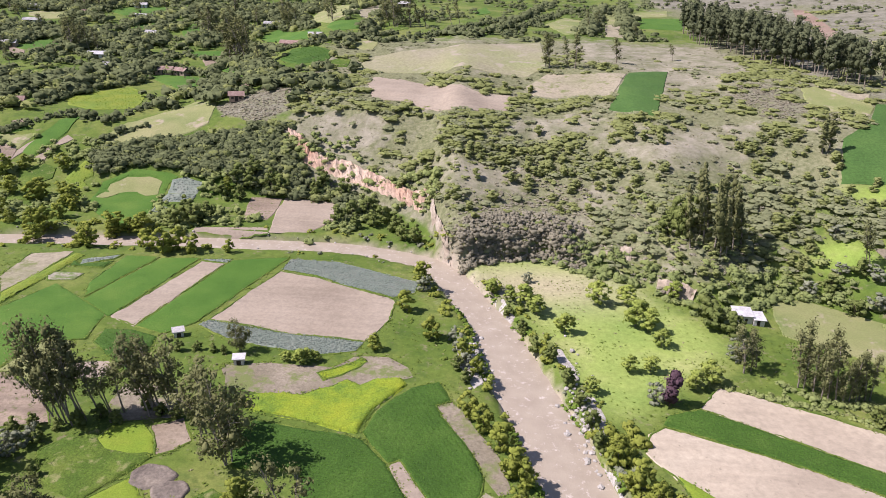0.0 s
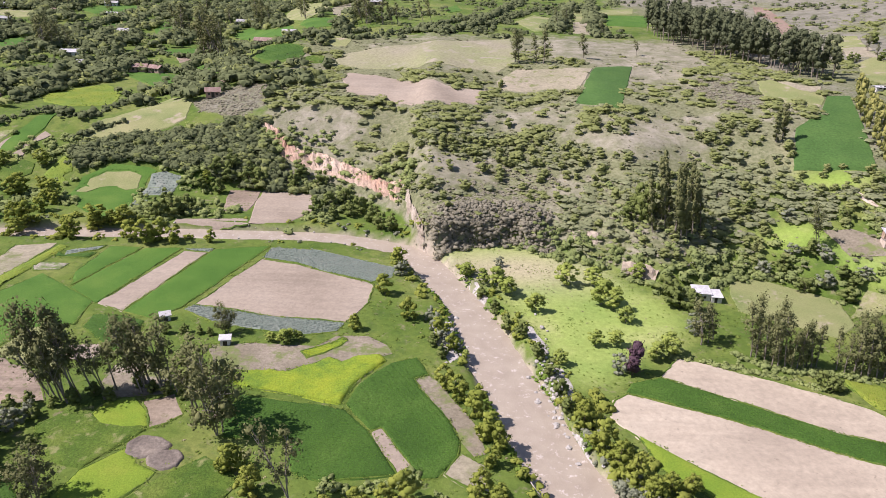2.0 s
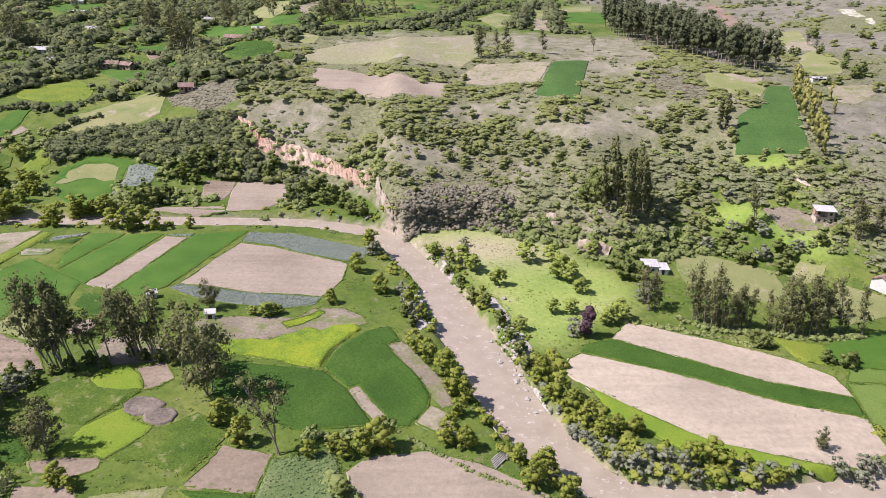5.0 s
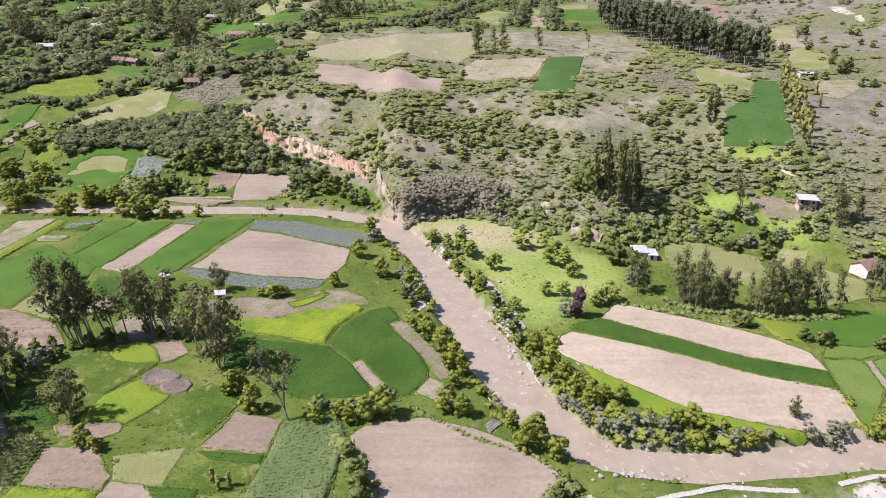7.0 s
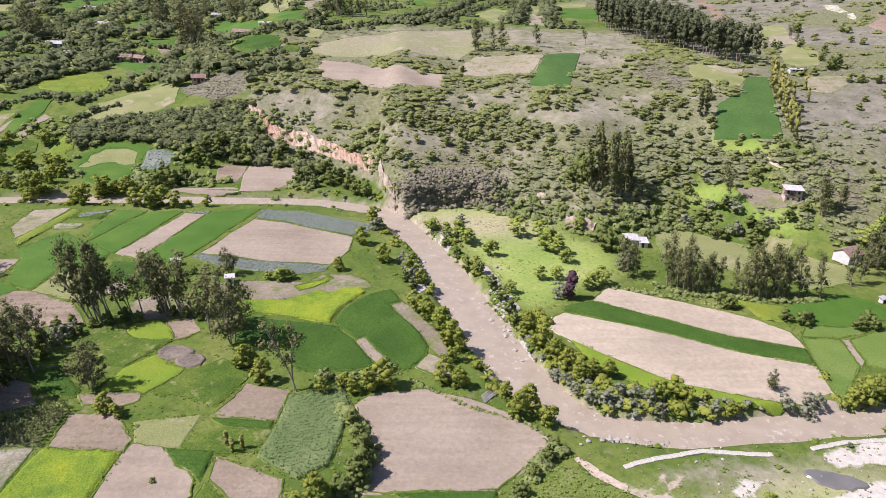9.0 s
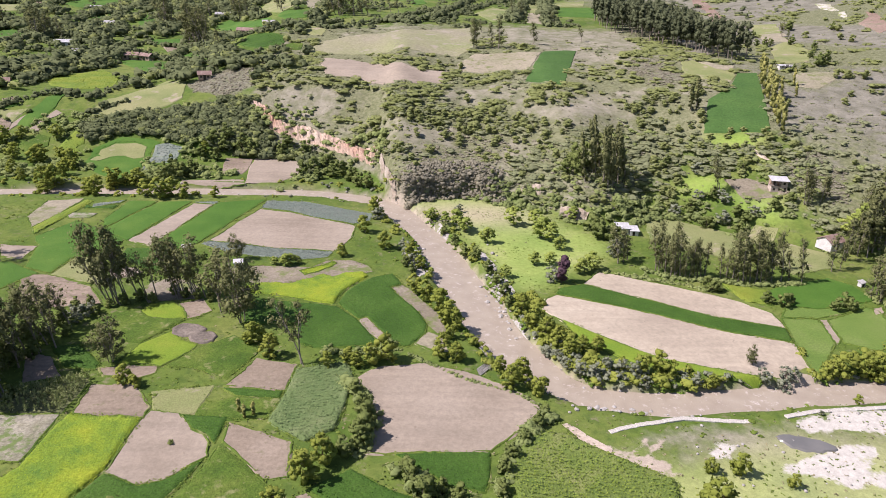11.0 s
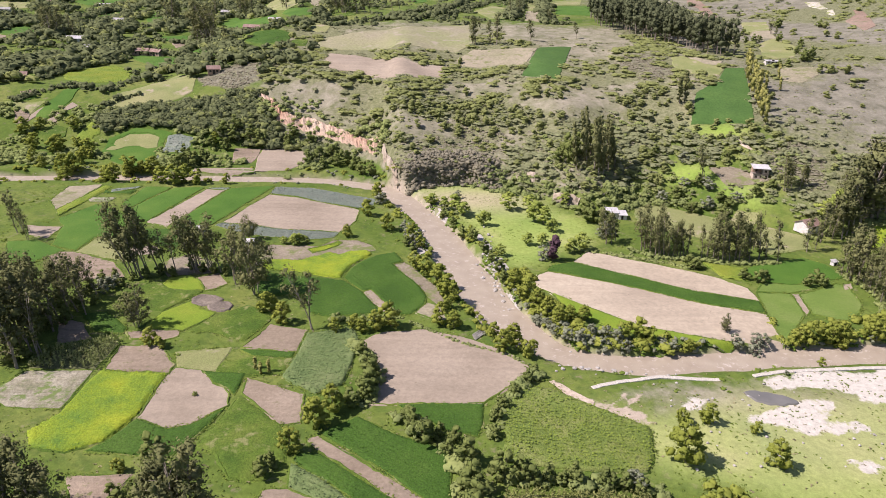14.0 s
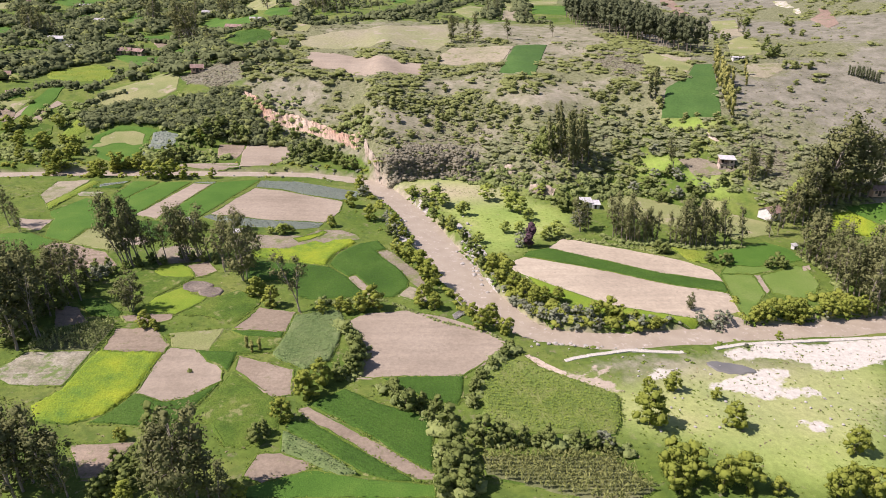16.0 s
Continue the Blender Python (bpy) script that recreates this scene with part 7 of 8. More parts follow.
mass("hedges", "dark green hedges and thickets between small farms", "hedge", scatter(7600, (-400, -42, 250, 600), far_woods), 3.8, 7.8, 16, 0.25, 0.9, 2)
# same woods again, in a lighter olive that stands in for sunlit crowns
mass("lit_hedges", "olive green trees among the small farms, coloured as if sunlit", "acacia", scatter(2600, (-400, -42, 250, 600), lambda x, y: far_woods(x, y) * 0.7), 3.4, 6.8, 16, 0.25, 0.95, 2)
mass("ridge_hedges", "dark hedges between plots behind the hill", "hedge", scatter(2600, (-40, 330, 300, 640), lambda x, y: far_woods(x, y) * (y > 330 + 0.15 * np.abs(x)) * ~inside(FOREST, x, y) * np.where(x > 150, 0.4, 0.75)), 2.4, 4.8, 14, 0.26, 0.75, 2)
mass("slope_scrub", "olive scrub mixed over the river slope", "acacia", scatter(1500, (-4, 90, 148, 212), lambda x, y: (rise(x, y) > 1) * (rise(x, y) < 45) * (0.15 + 0.6 * clumpy(x, y, 0.17, 8.0))), 0.9, 2.6, 14, 0.24, 0.45, 3, 0.5)
mass("nose_bushes", "dense grey bushes along the foot of the hill's nose", "scrub", scatter(1100, (0, 30, 155, 176), lambda x, y: ((rise(x, y) > -1.2) & (rise(x, y) < 4.5)) * 0.9), 1.1, 2.3, 16, 0.2, 0.95, 3, 0.2)
mass("promontory_scrub", "dense brown-grey scrub on the steep nose of the hill", "scrub", scatter(1300, (-2, 32, 158, 186), lambda x, y: ((rise(x, y) > -0.5) & (rise(x, y) < 11)) * 0.85), 0.9, 1.9, 16, 0.2, 0.8, 3, 0.5)


mass("terrace_bushes", "leafy green bushes between the plots beyond the river", "shrub", scatter(4200, (-185, -26, 176, 250), lambda x, y: (rise(x, y) > -32) * (rise(x, y) < 24) * (y > 177 - 0.03 * (x + 60)) * (0.1 + 0.6 * clumpy(x, y, 0.11, 3.3)) * np.where(within([THICKET], x, y), 0.4, 1)), 1.4, 3.6, 20, 0.19, 0.85, 3, 0.35)
mass("gully_bushes", "bright green bushes in the gully below the cliff", "shrub", scatter(700, (-64, -6, 186, 232), lambda x, y: inside(GULLY, x, y) * (0.25 + 0.6 * clumpy(x, y, 0.2, 4.4))), 1.4, 3.4, 26, 0.18, 0.9)
cliff_line = np.array([(-57, 231), (-52, 222), (-46, 217), (-38, 218), (-30, 211), (-22, 203), (-14, 198), (-10, 188), (-8, 183)], float)
rim_spots = np.concatenate([np.linspace(a, b, 7)[:-1] for a, b in zip(cliff_line, cliff_line[1:])])
rim_spots = rim_spots + tree_rng.choice([-7.5, 4.0, 5.5], len(rim_spots))[:, None] * (0.35, 0.9) + tree_rng.normal(0, 1.0, rim_spots.shape)
mass("cliff_bushes", "green bushes overhanging the bare earth cliff", "shrub", rim_spots[tree_rng.uniform(0, 1, len(rim_spots)) < 0.55], 1.0, 2.2, 28, 0.18, 0.9)


def hedge_row(tall, *points):
    """A hedge along a line, about as wide as it is tall, uneven and broken."""
    near = points[0][1] < 175
    line = np.concatenate([np.linspace(a, b, max(2, int(math.dist(a, b) / (tall * 0.3)))) for a, b in zip(points, points[1:])])
    spots = np.repeat(line, 2, 0) + tree_rng.normal(0, tall * 0.24, (len(line) * 2, 2))
    spots = spots[tree_rng.uniform(0, 1, len(spots)) < 0.35 + 0.65 * clumpy(spots[:, 0], spots[:, 1], 0.5, tall)]
    return mass("hedge", "dense green hedge between fields", "shrub" if near else "hedge", spots, tall * 0.5, tall * 1.15, 23 if near else 11, 0.17 if near else 0.24, 0.9, 3 if near else 2)


# hedges
hedge_row(5, (-8.6, 351.1), (4.3, 342.2), (15.9, 367.0), (29.2, 410.6), (43.3, 462.9), (53.9, 498.2))
hedge_row(4, (17.1, 347.3), (28.7, 385.4), (41.2, 413.1), (58.9, 454.1), (70.8, 471.7))
hedge_row(7, (58.0, 354.1), (62, 375), (68.5, 402.9), (76, 440), (85.0, 477.0))
hedge_row(6, (76.6, 345.4), (80, 368), (84.1, 392.2), (97.8, 479.7))
hedge_row(3.5, (78.5, 346.0), (93.9, 348.9))
hedge_row(4, (-141.3, 249.0), (-122.8, 240.2), (-118.2, 262.1), (-109.8, 279.9), (-100.2, 280.2))
hedge_row(4, (-168.2, 252.7), (-156.4, 259.6), (-154.8, 274.6), (-149.7, 292.0), (-139.8, 307.4))
hedge_row(4, (-180.9, 273.5), (-164.9, 276.7), (-158.8, 295.9))
hedge_row(4, (-100.9, 280.7), (-87.9, 268.5), (-81.8, 270.4), (-75.8, 281.1), (-63.7, 287.3))
hedge_row(3.5, (-155.9, 231.8), (-146.2, 239.4), (-136.5, 251.6))
hedge_row(3, (-122.0, 227.4), (-115.5, 234.4), (-109.7, 237.0))
hedge_row(4, (-102.4, 228.0), (-89.4, 228.9), (-73.6, 227.0), (-57.9, 223.9))
hedge_row(3.5, (-117.5, 214.8), (-109.2, 219.1), (-99.7, 221.0), (-87.9, 219.0), (-76.5, 217.5), (-64.9, 215.0))
hedge_row(4, (-179.4, 366.2), (-157.8, 356.2), (-141.9, 366.7), (-121.3, 356.8), (-85.9, 310.5))
hedge_row(4, (-147.8, 326.0), (-140.1, 339.8), (-116.2, 325.2), (-102.6, 307.4))
hedge_row(4, (-222.1, 349.8), (-201.1, 347.2), (-180.0, 338.2), (-159.2, 346.4))
hedge_row(4, (-245.0, 410.2), (-225.9, 411.0), (-197.9, 399.4), (-170.0, 400.6), (-152.5, 413.4))
hedge_row(4, (-117.3, 403.4), (-84.4, 335.0), (-66.5, 324.7), (-53.0, 335.7), (-34.2, 354.7))
hedge_row(4, (-63.3, 349.5), (-37.0, 331.7), (-17.4, 347.3), (1.1, 371.2), (23.0, 416.4))
hedge_row(2.2, (24.8, 53.8), (20.5, 47.7), (17.2, 42.0), (15.5, 35.8))
hedge_row(2.6, (0.9, 39.6), (4.8, 34.5), (10.2, 29.2))
hedge_row(3.2, (10.3, 28.6), (10.4, 20.6), (10.3, 13.4))
hedge_row(2.2, (16.5, 25.9), (23.5, 24.6), (31.7, 23.8), (38.9, 22.8))
hedge_row(2.4, (-8.6, 64.2), (-6.0, 57.3), (-5.0, 49.9), (-6.1, 44.5))
hedge_row(1.3, (47.4, 113.6), (56.2, 111.2), (64.7, 108.2), (74.6, 102.9))
hedge_row(0.8, (-0.1, 75.3), (5.5, 70.3), (13.1, 64.5), (20.4, 60.9), (24.9, 56.9))
hedge_row(1.8, (-15.0, 74.0), (-8.8, 73.4), (-0.7, 76.6))
hedge_row(2.2, (73.7, 150.6), (81.1, 152.4), (88.1, 151.1), (93.4, 146.4), (100.8, 144.8))
hedge_row(1.8, (98.3, 141.3), (102.0, 144.4), (109.1, 145.3), (112.6, 140.8))
hedge_row(1.7, (61.5, 114.5), (65.5, 110.8), (70.0, 108.6), (76.0, 109.4), (83.0, 106.8), (90.0, 106.6), (99.0, 107.2))
hedge_row(2.2, (112.0, 102.0), (113.5, 96.0), (114.5, 90.0), (112.0, 84.0), (110.0, 79.0))
hedge_row(2.4, (124.0, 129.0), (130.0, 126.0), (137.0, 128.5), (146.0, 129.5))

# ---- banks, verges and grass ----
mass("bank_bushes", "green bushes crowding the river banks", "willow", scatter(5200, (-130, 130, 48, 185), lambda x, y: (lambda g: ((g[0] > g[1] + 1.2) & (g[0] < g[1] + 5.5)) * (0.3 + 0.65 * clumpy(x, y, 0.2, 2.5)))(river_gap(x, y)) * ~((x > 20) & (y < 62))), 0.9, 2.3, 20, 0.22, 0.9)
mass("bank_scrub", "grey-green scrub on the stony banks", "silver_shrub", scatter(3000, (-130, 130, 48, 185), lambda x, y: (lambda g: ((g[0] > g[1] + 0.8) & (g[0] < g[1] + 4.5)) * (0.05 + 0.5 * clumpy(x, y, 0.23, 9.5)))(river_gap(x, y)) * ~((x > 20) & (y < 62))), 0.6, 1.5, 12, 0.34, 0.9)
mass("bank_reeds", "bright green reeds and grass at the water's edge", "clover", scatter(36000, (-10, 130, 52, 150), lambda x, y: (lambda g: ((g[0] > g[1] + 0.5) & (g[0] < g[1] + 2.2)) * 0.8)(river_gap(x, y)) * (clumpy(x, y, 0.3, 1.1) > 0.3) * ~((x > 20) & (y < 62))), 0.6, 1.2, 9, 0.34, 0.8, 2)
mass("bend_thicket", "yellow-green thicket along the bend's bank", "willow", scatter(900, (22, 112, 62, 100), lambda x, y: (lambda g: ((g[0] > g[1] + 1.2) & (g[0] < g[1] + 8)) * 0.85)(river_gap(x, y)) * (y > 64)), 1.2, 2.8, 30, 0.18, 0.9)
mass("bend_silver", "silvery reeds and bushes at the bend's edge", "silver_shrub", scatter(700, (24, 75, 60, 90), lambda x, y: (lambda g: ((g[0] > g[1] + 0.9) & (g[0] < g[1] + 4.5)) * 0.7)(river_gap(x, y)) * (y > 62)), 0.8, 1.9, 20, 0.28, 1.0)


def tufts(name, label, kind, spots, tall, count, size):
    n = len(spots)
    base = np.repeat(np.c_[spots, ground(spots[:, 0], spots[:, 1])], count, 0)
    pts = base + tree_rng.normal(0, 1, base.shape) * (size * 0.5, size * 0.5, 0)
    pts[:, 2] += tree_rng.uniform(0.2, 1.0, len(pts)) * tall
    blades = leaves(pts, size, tree_rng, 0.9)
    up = np.array((0, 0, 1.0)) + tree_rng.normal(0, 0.25, (len(blades), 1, 3))
    return tagged(new(name, quads(name, blades, LEAF[kind], np.repeat(up, 4, 1))), label, "grass", kind="stuff")


def borders():
    out = []
    for p in POLYS:
        if np.mean(p, 0)[1] > 185:
            continue
        for (ax, ay), (bx, by) in zip(p, p[1:] + p[:1]):
            d = math.hypot(bx - ax, by - ay)
            t = tree_rng.uniform(0, 1, int(d * 3.2))
            off = tree_rng.normal(0.15, 0.32, len(t))
            out.append(np.c_[ax + (bx - ax) * t - (by - ay) / d * off, ay + (by - ay) * t + (bx - ax) / d * off])
    return np.concatenate(out)


edge = borders()
edge = edge[clumpy(edge[:, 0], edge[:, 1], 0.3, 1.0) + tree_rng.uniform(-0.3, 0.5, len(edge)) > 0.4]
tufts("verge_grass", "tall grass along the field edges", "grass", edge, 0.26, 4, 0.2)
tufts("meadow_grass", "tufts of green grass over the valley floor", "grass", scatter(26000, (-125, 140, 5, 170), lambda x, y: (rise(x, y) < 2) * (0.2 + 0.7 * clumpy(x, y, 0.17, 6.0))), 0.12, 3, 0.24)
tufts("dry_grass", "tufts of dry grass on hill and flood plain", "straw", scatter(15000, (-60, 190, 15, 290), lambda x, y: dryness(x, y) * 0.9), 0.14, 3, 0.28)
mass("field_weeds", "low weedy bushes between the plots", "grass", scatter(2600, (-125, 120, 5, 160), lambda x, y: 0.35 * clumpy(x, y, 0.21, 3.3) * ~within([PLAIN, MEADOW], x, y)), 0.5, 1.4, 12, 0.3, 0.55, 3, 0.6)


# ---- bare cliff ----
def strip(points, n):
    p = np.array(points, float)
    s = np.r_[0, np.cumsum(np.hypot(*np.diff(p[:, :2], axis=0).T))]
    at = np.linspace(0, s[-1], n)
    return np.c_[np.interp(at, s, p[:, 0]), np.interp(at, s, p[:, 1])]


def build_cliff(name, top, low, n, label, material=None):
    a, b = strip(top, n), strip(low, n)
    rows = 9
    verts, faces = [], []
    for k in range(n):
        gully = 1.3 * noise.noise(Vector((k * 0.45, 2.0, 0))) + 0.5 * noise.noise(Vector((k * 1.3, 7.0, 0)))
        for r in range(rows):
            t = r / (rows - 1)
            x, y = a[k] * (1 - t) + b[k] * t
            rough = 0.6 * noise.noise(Vector((k * 0.9, r * 0.8, 3)))
            bulge = (0.75 + gully * 0.8) * math.sin(math.pi * min(1, 0.12 + t)) + rough
            bulge = 0.3 if r in (0, rows - 1) else max(0.25, bulge + 0.4)
            z = height(x, y) + (bulge if 0 < r < rows - 1 else 0.0) - (0.3 if r in (0, rows - 1) else 0)
            verts.append((x - 0.25 * gully, y - 0.3 * gully, z))
            if k and r:
                q = k * rows + r
                faces.append((q - rows - 1, q - 1, q, q - rows))
    return tagged(new(name, mesh_from(name, verts, faces, material or CLIFF)), label, "cliff", kind="structure")


build_cliff("cliff_face", [(-58.3, 234), (-52, 228.5), (-45.4, 220.5), (-35.8, 217.5), (-27.7, 211.5), (-19.9, 205.2), (-12.3, 199), (-9.0, 197.5)],
            [(-57, 228), (-49.5, 217), (-39, 212.4), (-27.1, 204.4), (-19.5, 199.5), (-13.2, 194), (-10.5, 189.5)], 80, "eroded pale orange earth cliff above the gully")
build_cliff("cliff_edge", [(-8.2, 196), (-7.0, 190), (-5.8, 182), (-3.0, 172), (-1.0, 165), (0.3, 158)], [(-9.5, 192.5), (-8.0, 188), (-6.8, 181.4), (-4.0, 171.4), (-2.0, 164.7), (-0.5, 157.7)], 34, "pale earth edge falling to the river", PALE)
build_cliff("earth_bank", [(48, 155), (52, 152), (55, 148)], [(47, 152), (50.5, 149.5), (53.5, 146)], 14, "small pale earth bank above the meadow", PALE)
build_cliff("earth_scar", [(37, 168), (40.5, 167.3), (43.5, 165)], [(37.2, 164.8), (40.3, 163.8), (43, 162.4)], 12, "small pale earth scar in the bushes", PALE)


# ---- buildings ----
def box(bm, x0, y0, z0, x1, y1, z1):
    v = [bm.verts.new(p) for p in ((x0, y0, z0), (x1, y0, z0), (x1, y1, z0), (x0, y1, z0), (x0, y0, z1), (x1, y0, z1), (x1, y1, z1), (x0, y1, z1))]
    for f in ((0, 3, 2, 1), (4, 5, 6, 7), (0, 1, 5, 4), (1, 2, 6, 5), (2, 3, 7, 6), (3, 0, 4, 7)):
        bm.faces.new([v[k] for k in f])


def done(bm, material, bevel=0.0):
    if bevel:
        bmesh.ops.bevel(bm, geom=bm.edges[:], offset=bevel, segments=1, affect="EDGES")
    me = bpy.data.meshes.new("part")
    bm.to_mesh(me)
    bm.free()
    me.materials.append(material)
    return me


def boxes(material, *dims, bevel=0.0):
    bm = bmesh.new()
    for d in dims:
        box(bm, *d)
    return done(bm, material, bevel)


def slab(material, corners, thick):
    """A sloping roof sheet from four upper corners."""
    bm = bmesh.new()
    up = [bm.verts.new(c) for c in corners]
    low = [bm.verts.new((c[0], c[1], c[2] - thick)) for c in corners]
    bm.faces.new(up)
    bm.faces.new(low[::-1])
    for k in range(4):
        bm.faces.new((up[k], low[k], low[(k + 1) % 4], up[(k + 1) % 4]))
    bmesh.ops.recalc_face_normals(bm, faces=bm.faces)
    return done(bm, material)


def house(x, y, wide, deep, tall, turn, wall, roof, label, gable=0.9, openings=2):
    """A gabled house with a door and windows in its front wall."""
    root = new("house")
    root.location, root.rotation_euler = (x, y, height(x, y) - 0.25), (0, 0, radians(turn))
    tagged(root, label, "house", "houses of the valley")
    w, d = wide / 2, deep / 2
    t = 0.25
    part("wall", boxes(wall, (-w, -d, 0, w, -d + t, tall)), root)
    part("wall", boxes(wall, (-w, d - t, 0, w, d, tall)), root)
    for s in (-1, 1):
        bm = bmesh.new()
        prof = [(-d + t, 0), (d - t, 0), (d - t, tall), (0, tall + gable * 0.92), (-d + t, tall)]
        a = [bm.verts.new((s * w, p[0], p[1])) for p in prof]
        b = [bm.verts.new((s * (w - t), p[0], p[1])) for p in prof]
        bm.faces.new(a)
        bm.faces.new(b[::-1])
        for k in range(5):
            bm.faces.new((a[k], b[k], b[(k + 1) % 5], a[(k + 1) % 5]))
        bmesh.ops.recalc_face_normals(bm, faces=bm.faces)
        part("wall", done(bm, wall), root)
    o = 0.4
    for s in (-1, 1):
        part("roof", slab(roof, [(-w - o, 0, tall + gable + 0.1), (w + o, 0, tall + gable + 0.1), (w + o, s * (d + o), tall - gable * o / d + 0.12), (-w - o, s * (d + o), tall - gable * o / d + 0.12)], 0.12), root)
    door = part("door", boxes(SHADE, (-0.5, -d - 0.03, 0.2, 0.5, -d + 0.02, 2.1)), root)
    part("frame", boxes(POST, (-0.6, -d - 0.05, 0.2, -0.5, -d + 0.02, 2.2), (0.5, -d - 0.05, 0.2, 0.6, -d + 0.02, 2.2), (-0.6, -d - 0.05, 2.1, 0.6, -d + 0.02, 2.2)), door)
    for k in range(openings):
        cx = (-1 if k == 0 else 1) * w * 0.55
        win = part("window", boxes(SHADE, (cx - 0.45, -d - 0.03, 1.1, cx + 0.45, -d + 0.02, 1.95)), root)
        part("sill", boxes(POST, (cx - 0.55, -d - 0.1, 1.02, cx + 0.55, -d + 0.02, 1.1)), win)
    return root


def tin_house(x, y):
    """Low white house of two wings under tin sheets."""
    root = new("house")
    root.location, root.rotation_euler = (x, y, height(x, y) - 0.2), (0, 0, radians(-4))
    root.scale = (0.74, 0.74, 0.74)
    tagged(root, "low white house with pale tin roofs of two levels", "house", "houses of the valley")
    part("wall", boxes(WHITEWASH, (-4.0, -2.3, 0, 1.0, -2.05, 2.7), (-4.0, 2.05, 0, 1.0, 2.3, 3.2), (-4.0, -2.05, 0, -3.75, 2.05, 2.9), (0.75, -2.05, 0, 1.0, 2.05, 2.9)), root)
    part("wall", boxes(WHITEWASH, (1.0, -3.2, 0, 4.2, -2.95, 2.2), (1.0, 0.95, 0, 4.2, 1.2, 2.6), (3.95, -2.95, 0, 4.2, 0.95, 2.4)), root, "whitewashed wall of the lower wing")
    part("roof", slab(TIN, [(-4.4, -2.8, 2.85), (1.3, -2.8, 2.85), (1.3, 2.7, 3.4), (-4.4, 2.7, 3.4)], 0.08), root)
    part("roof", slab(TIN, [(0.9, -3.6, 2.3), (4.6, -3.6, 2.3), (4.6, 1.6, 2.75), (0.9, 1.6, 2.75)], 0.08), root, "lower pale tin roof")
    for cx in (-2.8, -0.8):
        part("window", boxes(SHADE, (cx - 0.4, -2.33, 1.1, cx + 0.4, -2.28, 1.9)), root)
    part("door", boxes(SHADE, (2.0, -3.23, 0.2, 2.9, -3.18, 2.0)), root)
    return root


def porch_house(x, y):
    """Two-storey brick house with an open upper porch and a white lean-to roof."""
    root = new("house")
    root.location, root.rotation_euler = (x, y, height(x, y) - 0.5), (0, 0, radians(-8))
    root.scale = (0.72, 0.72, 0.72)
    tagged(root, "two-storey adobe house with open porch and white roof", "house", "houses of the valley")
    part("wall", boxes(PLASTER, (-3.2, -1.6, 0, 3.2, 2.4, 2.6)), root)
    part("wall", boxes(ADOBE, (-3.2, 0.4, 2.75, 0.5, 2.4, 5.2)), root, "upper storey set back behind the porch")
    part("wall", boxes(PLASTER, (0.5, -1.6, 2.75, 3.2, 2.4, 5.1)), root, "pale plastered upper room")
    part("floor", boxes(POST, (-3.4, -1.8, 2.6, 3.4, 2.5, 2.75)), root)
    part("roof", slab(TIN, [(-3.8, -2.2, 5.1), (3.8, -2.2, 5.1), (3.8, 2.9, 5.9), (-3.8, 2.9, 5.9)], 0.1), root)
    for px in (-3.1, -1.3, 0.35):
        part("post", boxes(POST, (px - 0.09, -1.65, 2.75, px + 0.09, -1.47, 5.15)), root)
    part("rail", boxes(POST, (-3.1, -1.62, 3.55, 0.35, -1.52, 3.65), (-3.1, -1.62, 3.15, 0.35, -1.52, 3.22)), root)
    for cx in (-2.0, 0.2):
        part("window", boxes(SHADE, (cx - 0.5, -1.64, 0.9, cx + 0.5, -1.58, 1.9)), root)
    part("door", boxes(SHADE, (1.9, -1.64, 0.1, 2.8, -1.58, 2.1)), root)
    part("door", boxes(SHADE, (-2.0, 0.36, 2.8, -1.1, 0.42, 4.7)), root)
    part("window", boxes(SHADE, (1.4, -1.64, 3.4, 2.3, -1.58, 4.4)), root)
    return root


def shed(x, y, w, tall, turn, roof, label):
    root = new("shed")
    root.location, root.rotation_euler = (x, y, height(x, y) - 0.1), (0, 0, radians(turn))
    tagged(root, label, "shed", "sheds of the valley")
    h = w / 2
    part("wall", boxes(WHITEWASH, (-h, -h * 0.8, 0, h, -h * 0.8 + 0.12, tall), (-h, h * 0.8 - 0.12, 0, h, h * 0.8, tall), (-h, -h * 0.8 + 0.12, 0, -h + 0.12, h * 0.8 - 0.12, tall), (h - 0.12, -h * 0.8 + 0.12, 0, h, h * 0.8 - 0.12, tall)), root)
    part("roof", slab(roof, [(-h - 0.3, -h, tall + 0.15), (h + 0.3, -h, tall + 0.15), (h + 0.3, h, tall + 0.5), (-h - 0.3, h, tall + 0.5)], 0.1), root)
    part("door", boxes(SHADE, (-0.4, -h * 0.8 - 0.03, 0.1, 0.4, -h * 0.8 + 0.02, tall * 0.85)), root)
    return root


tin_house(64, 140.5)
porch_house(112.5, 152.5)
house(118.6, 130.6, 5.6, 4.6, 2.6, 26, WHITEWASH, TILE, "small white gabled house with reddish clay roof", 1.3, 1)
house(151, 131, 5, 3.6, 2.3, 8, ADOBE, TILE, "low adobe house behind the eucalyptus trees", 0.9)
shed(-39.3, 113.2, 1.8, 1.3, 10, TIN, "small white shed with tin roof beside the field")
shed(-54, 122, 1.8, 1.2, 25, GREYROOF, "small grey shed beside the cabbage field")
shed(113.7, 107.2, 1.4, 1.1, 20, GREYROOF, "small weathered hut under the trees")
house(150.4, 233.5, 5.5, 2.6, 1.7, -4, WHITEWASH, TIN, "long low building with white roof on the hill", 0.3)
OLDTIN = surface("weathered_tin", (0.24, 0.235, 0.225), (0.31, 0.305, 0.29), (0.37, 0.365, 0.35), 0.4, 2, rough=0.6, bump=0.15)
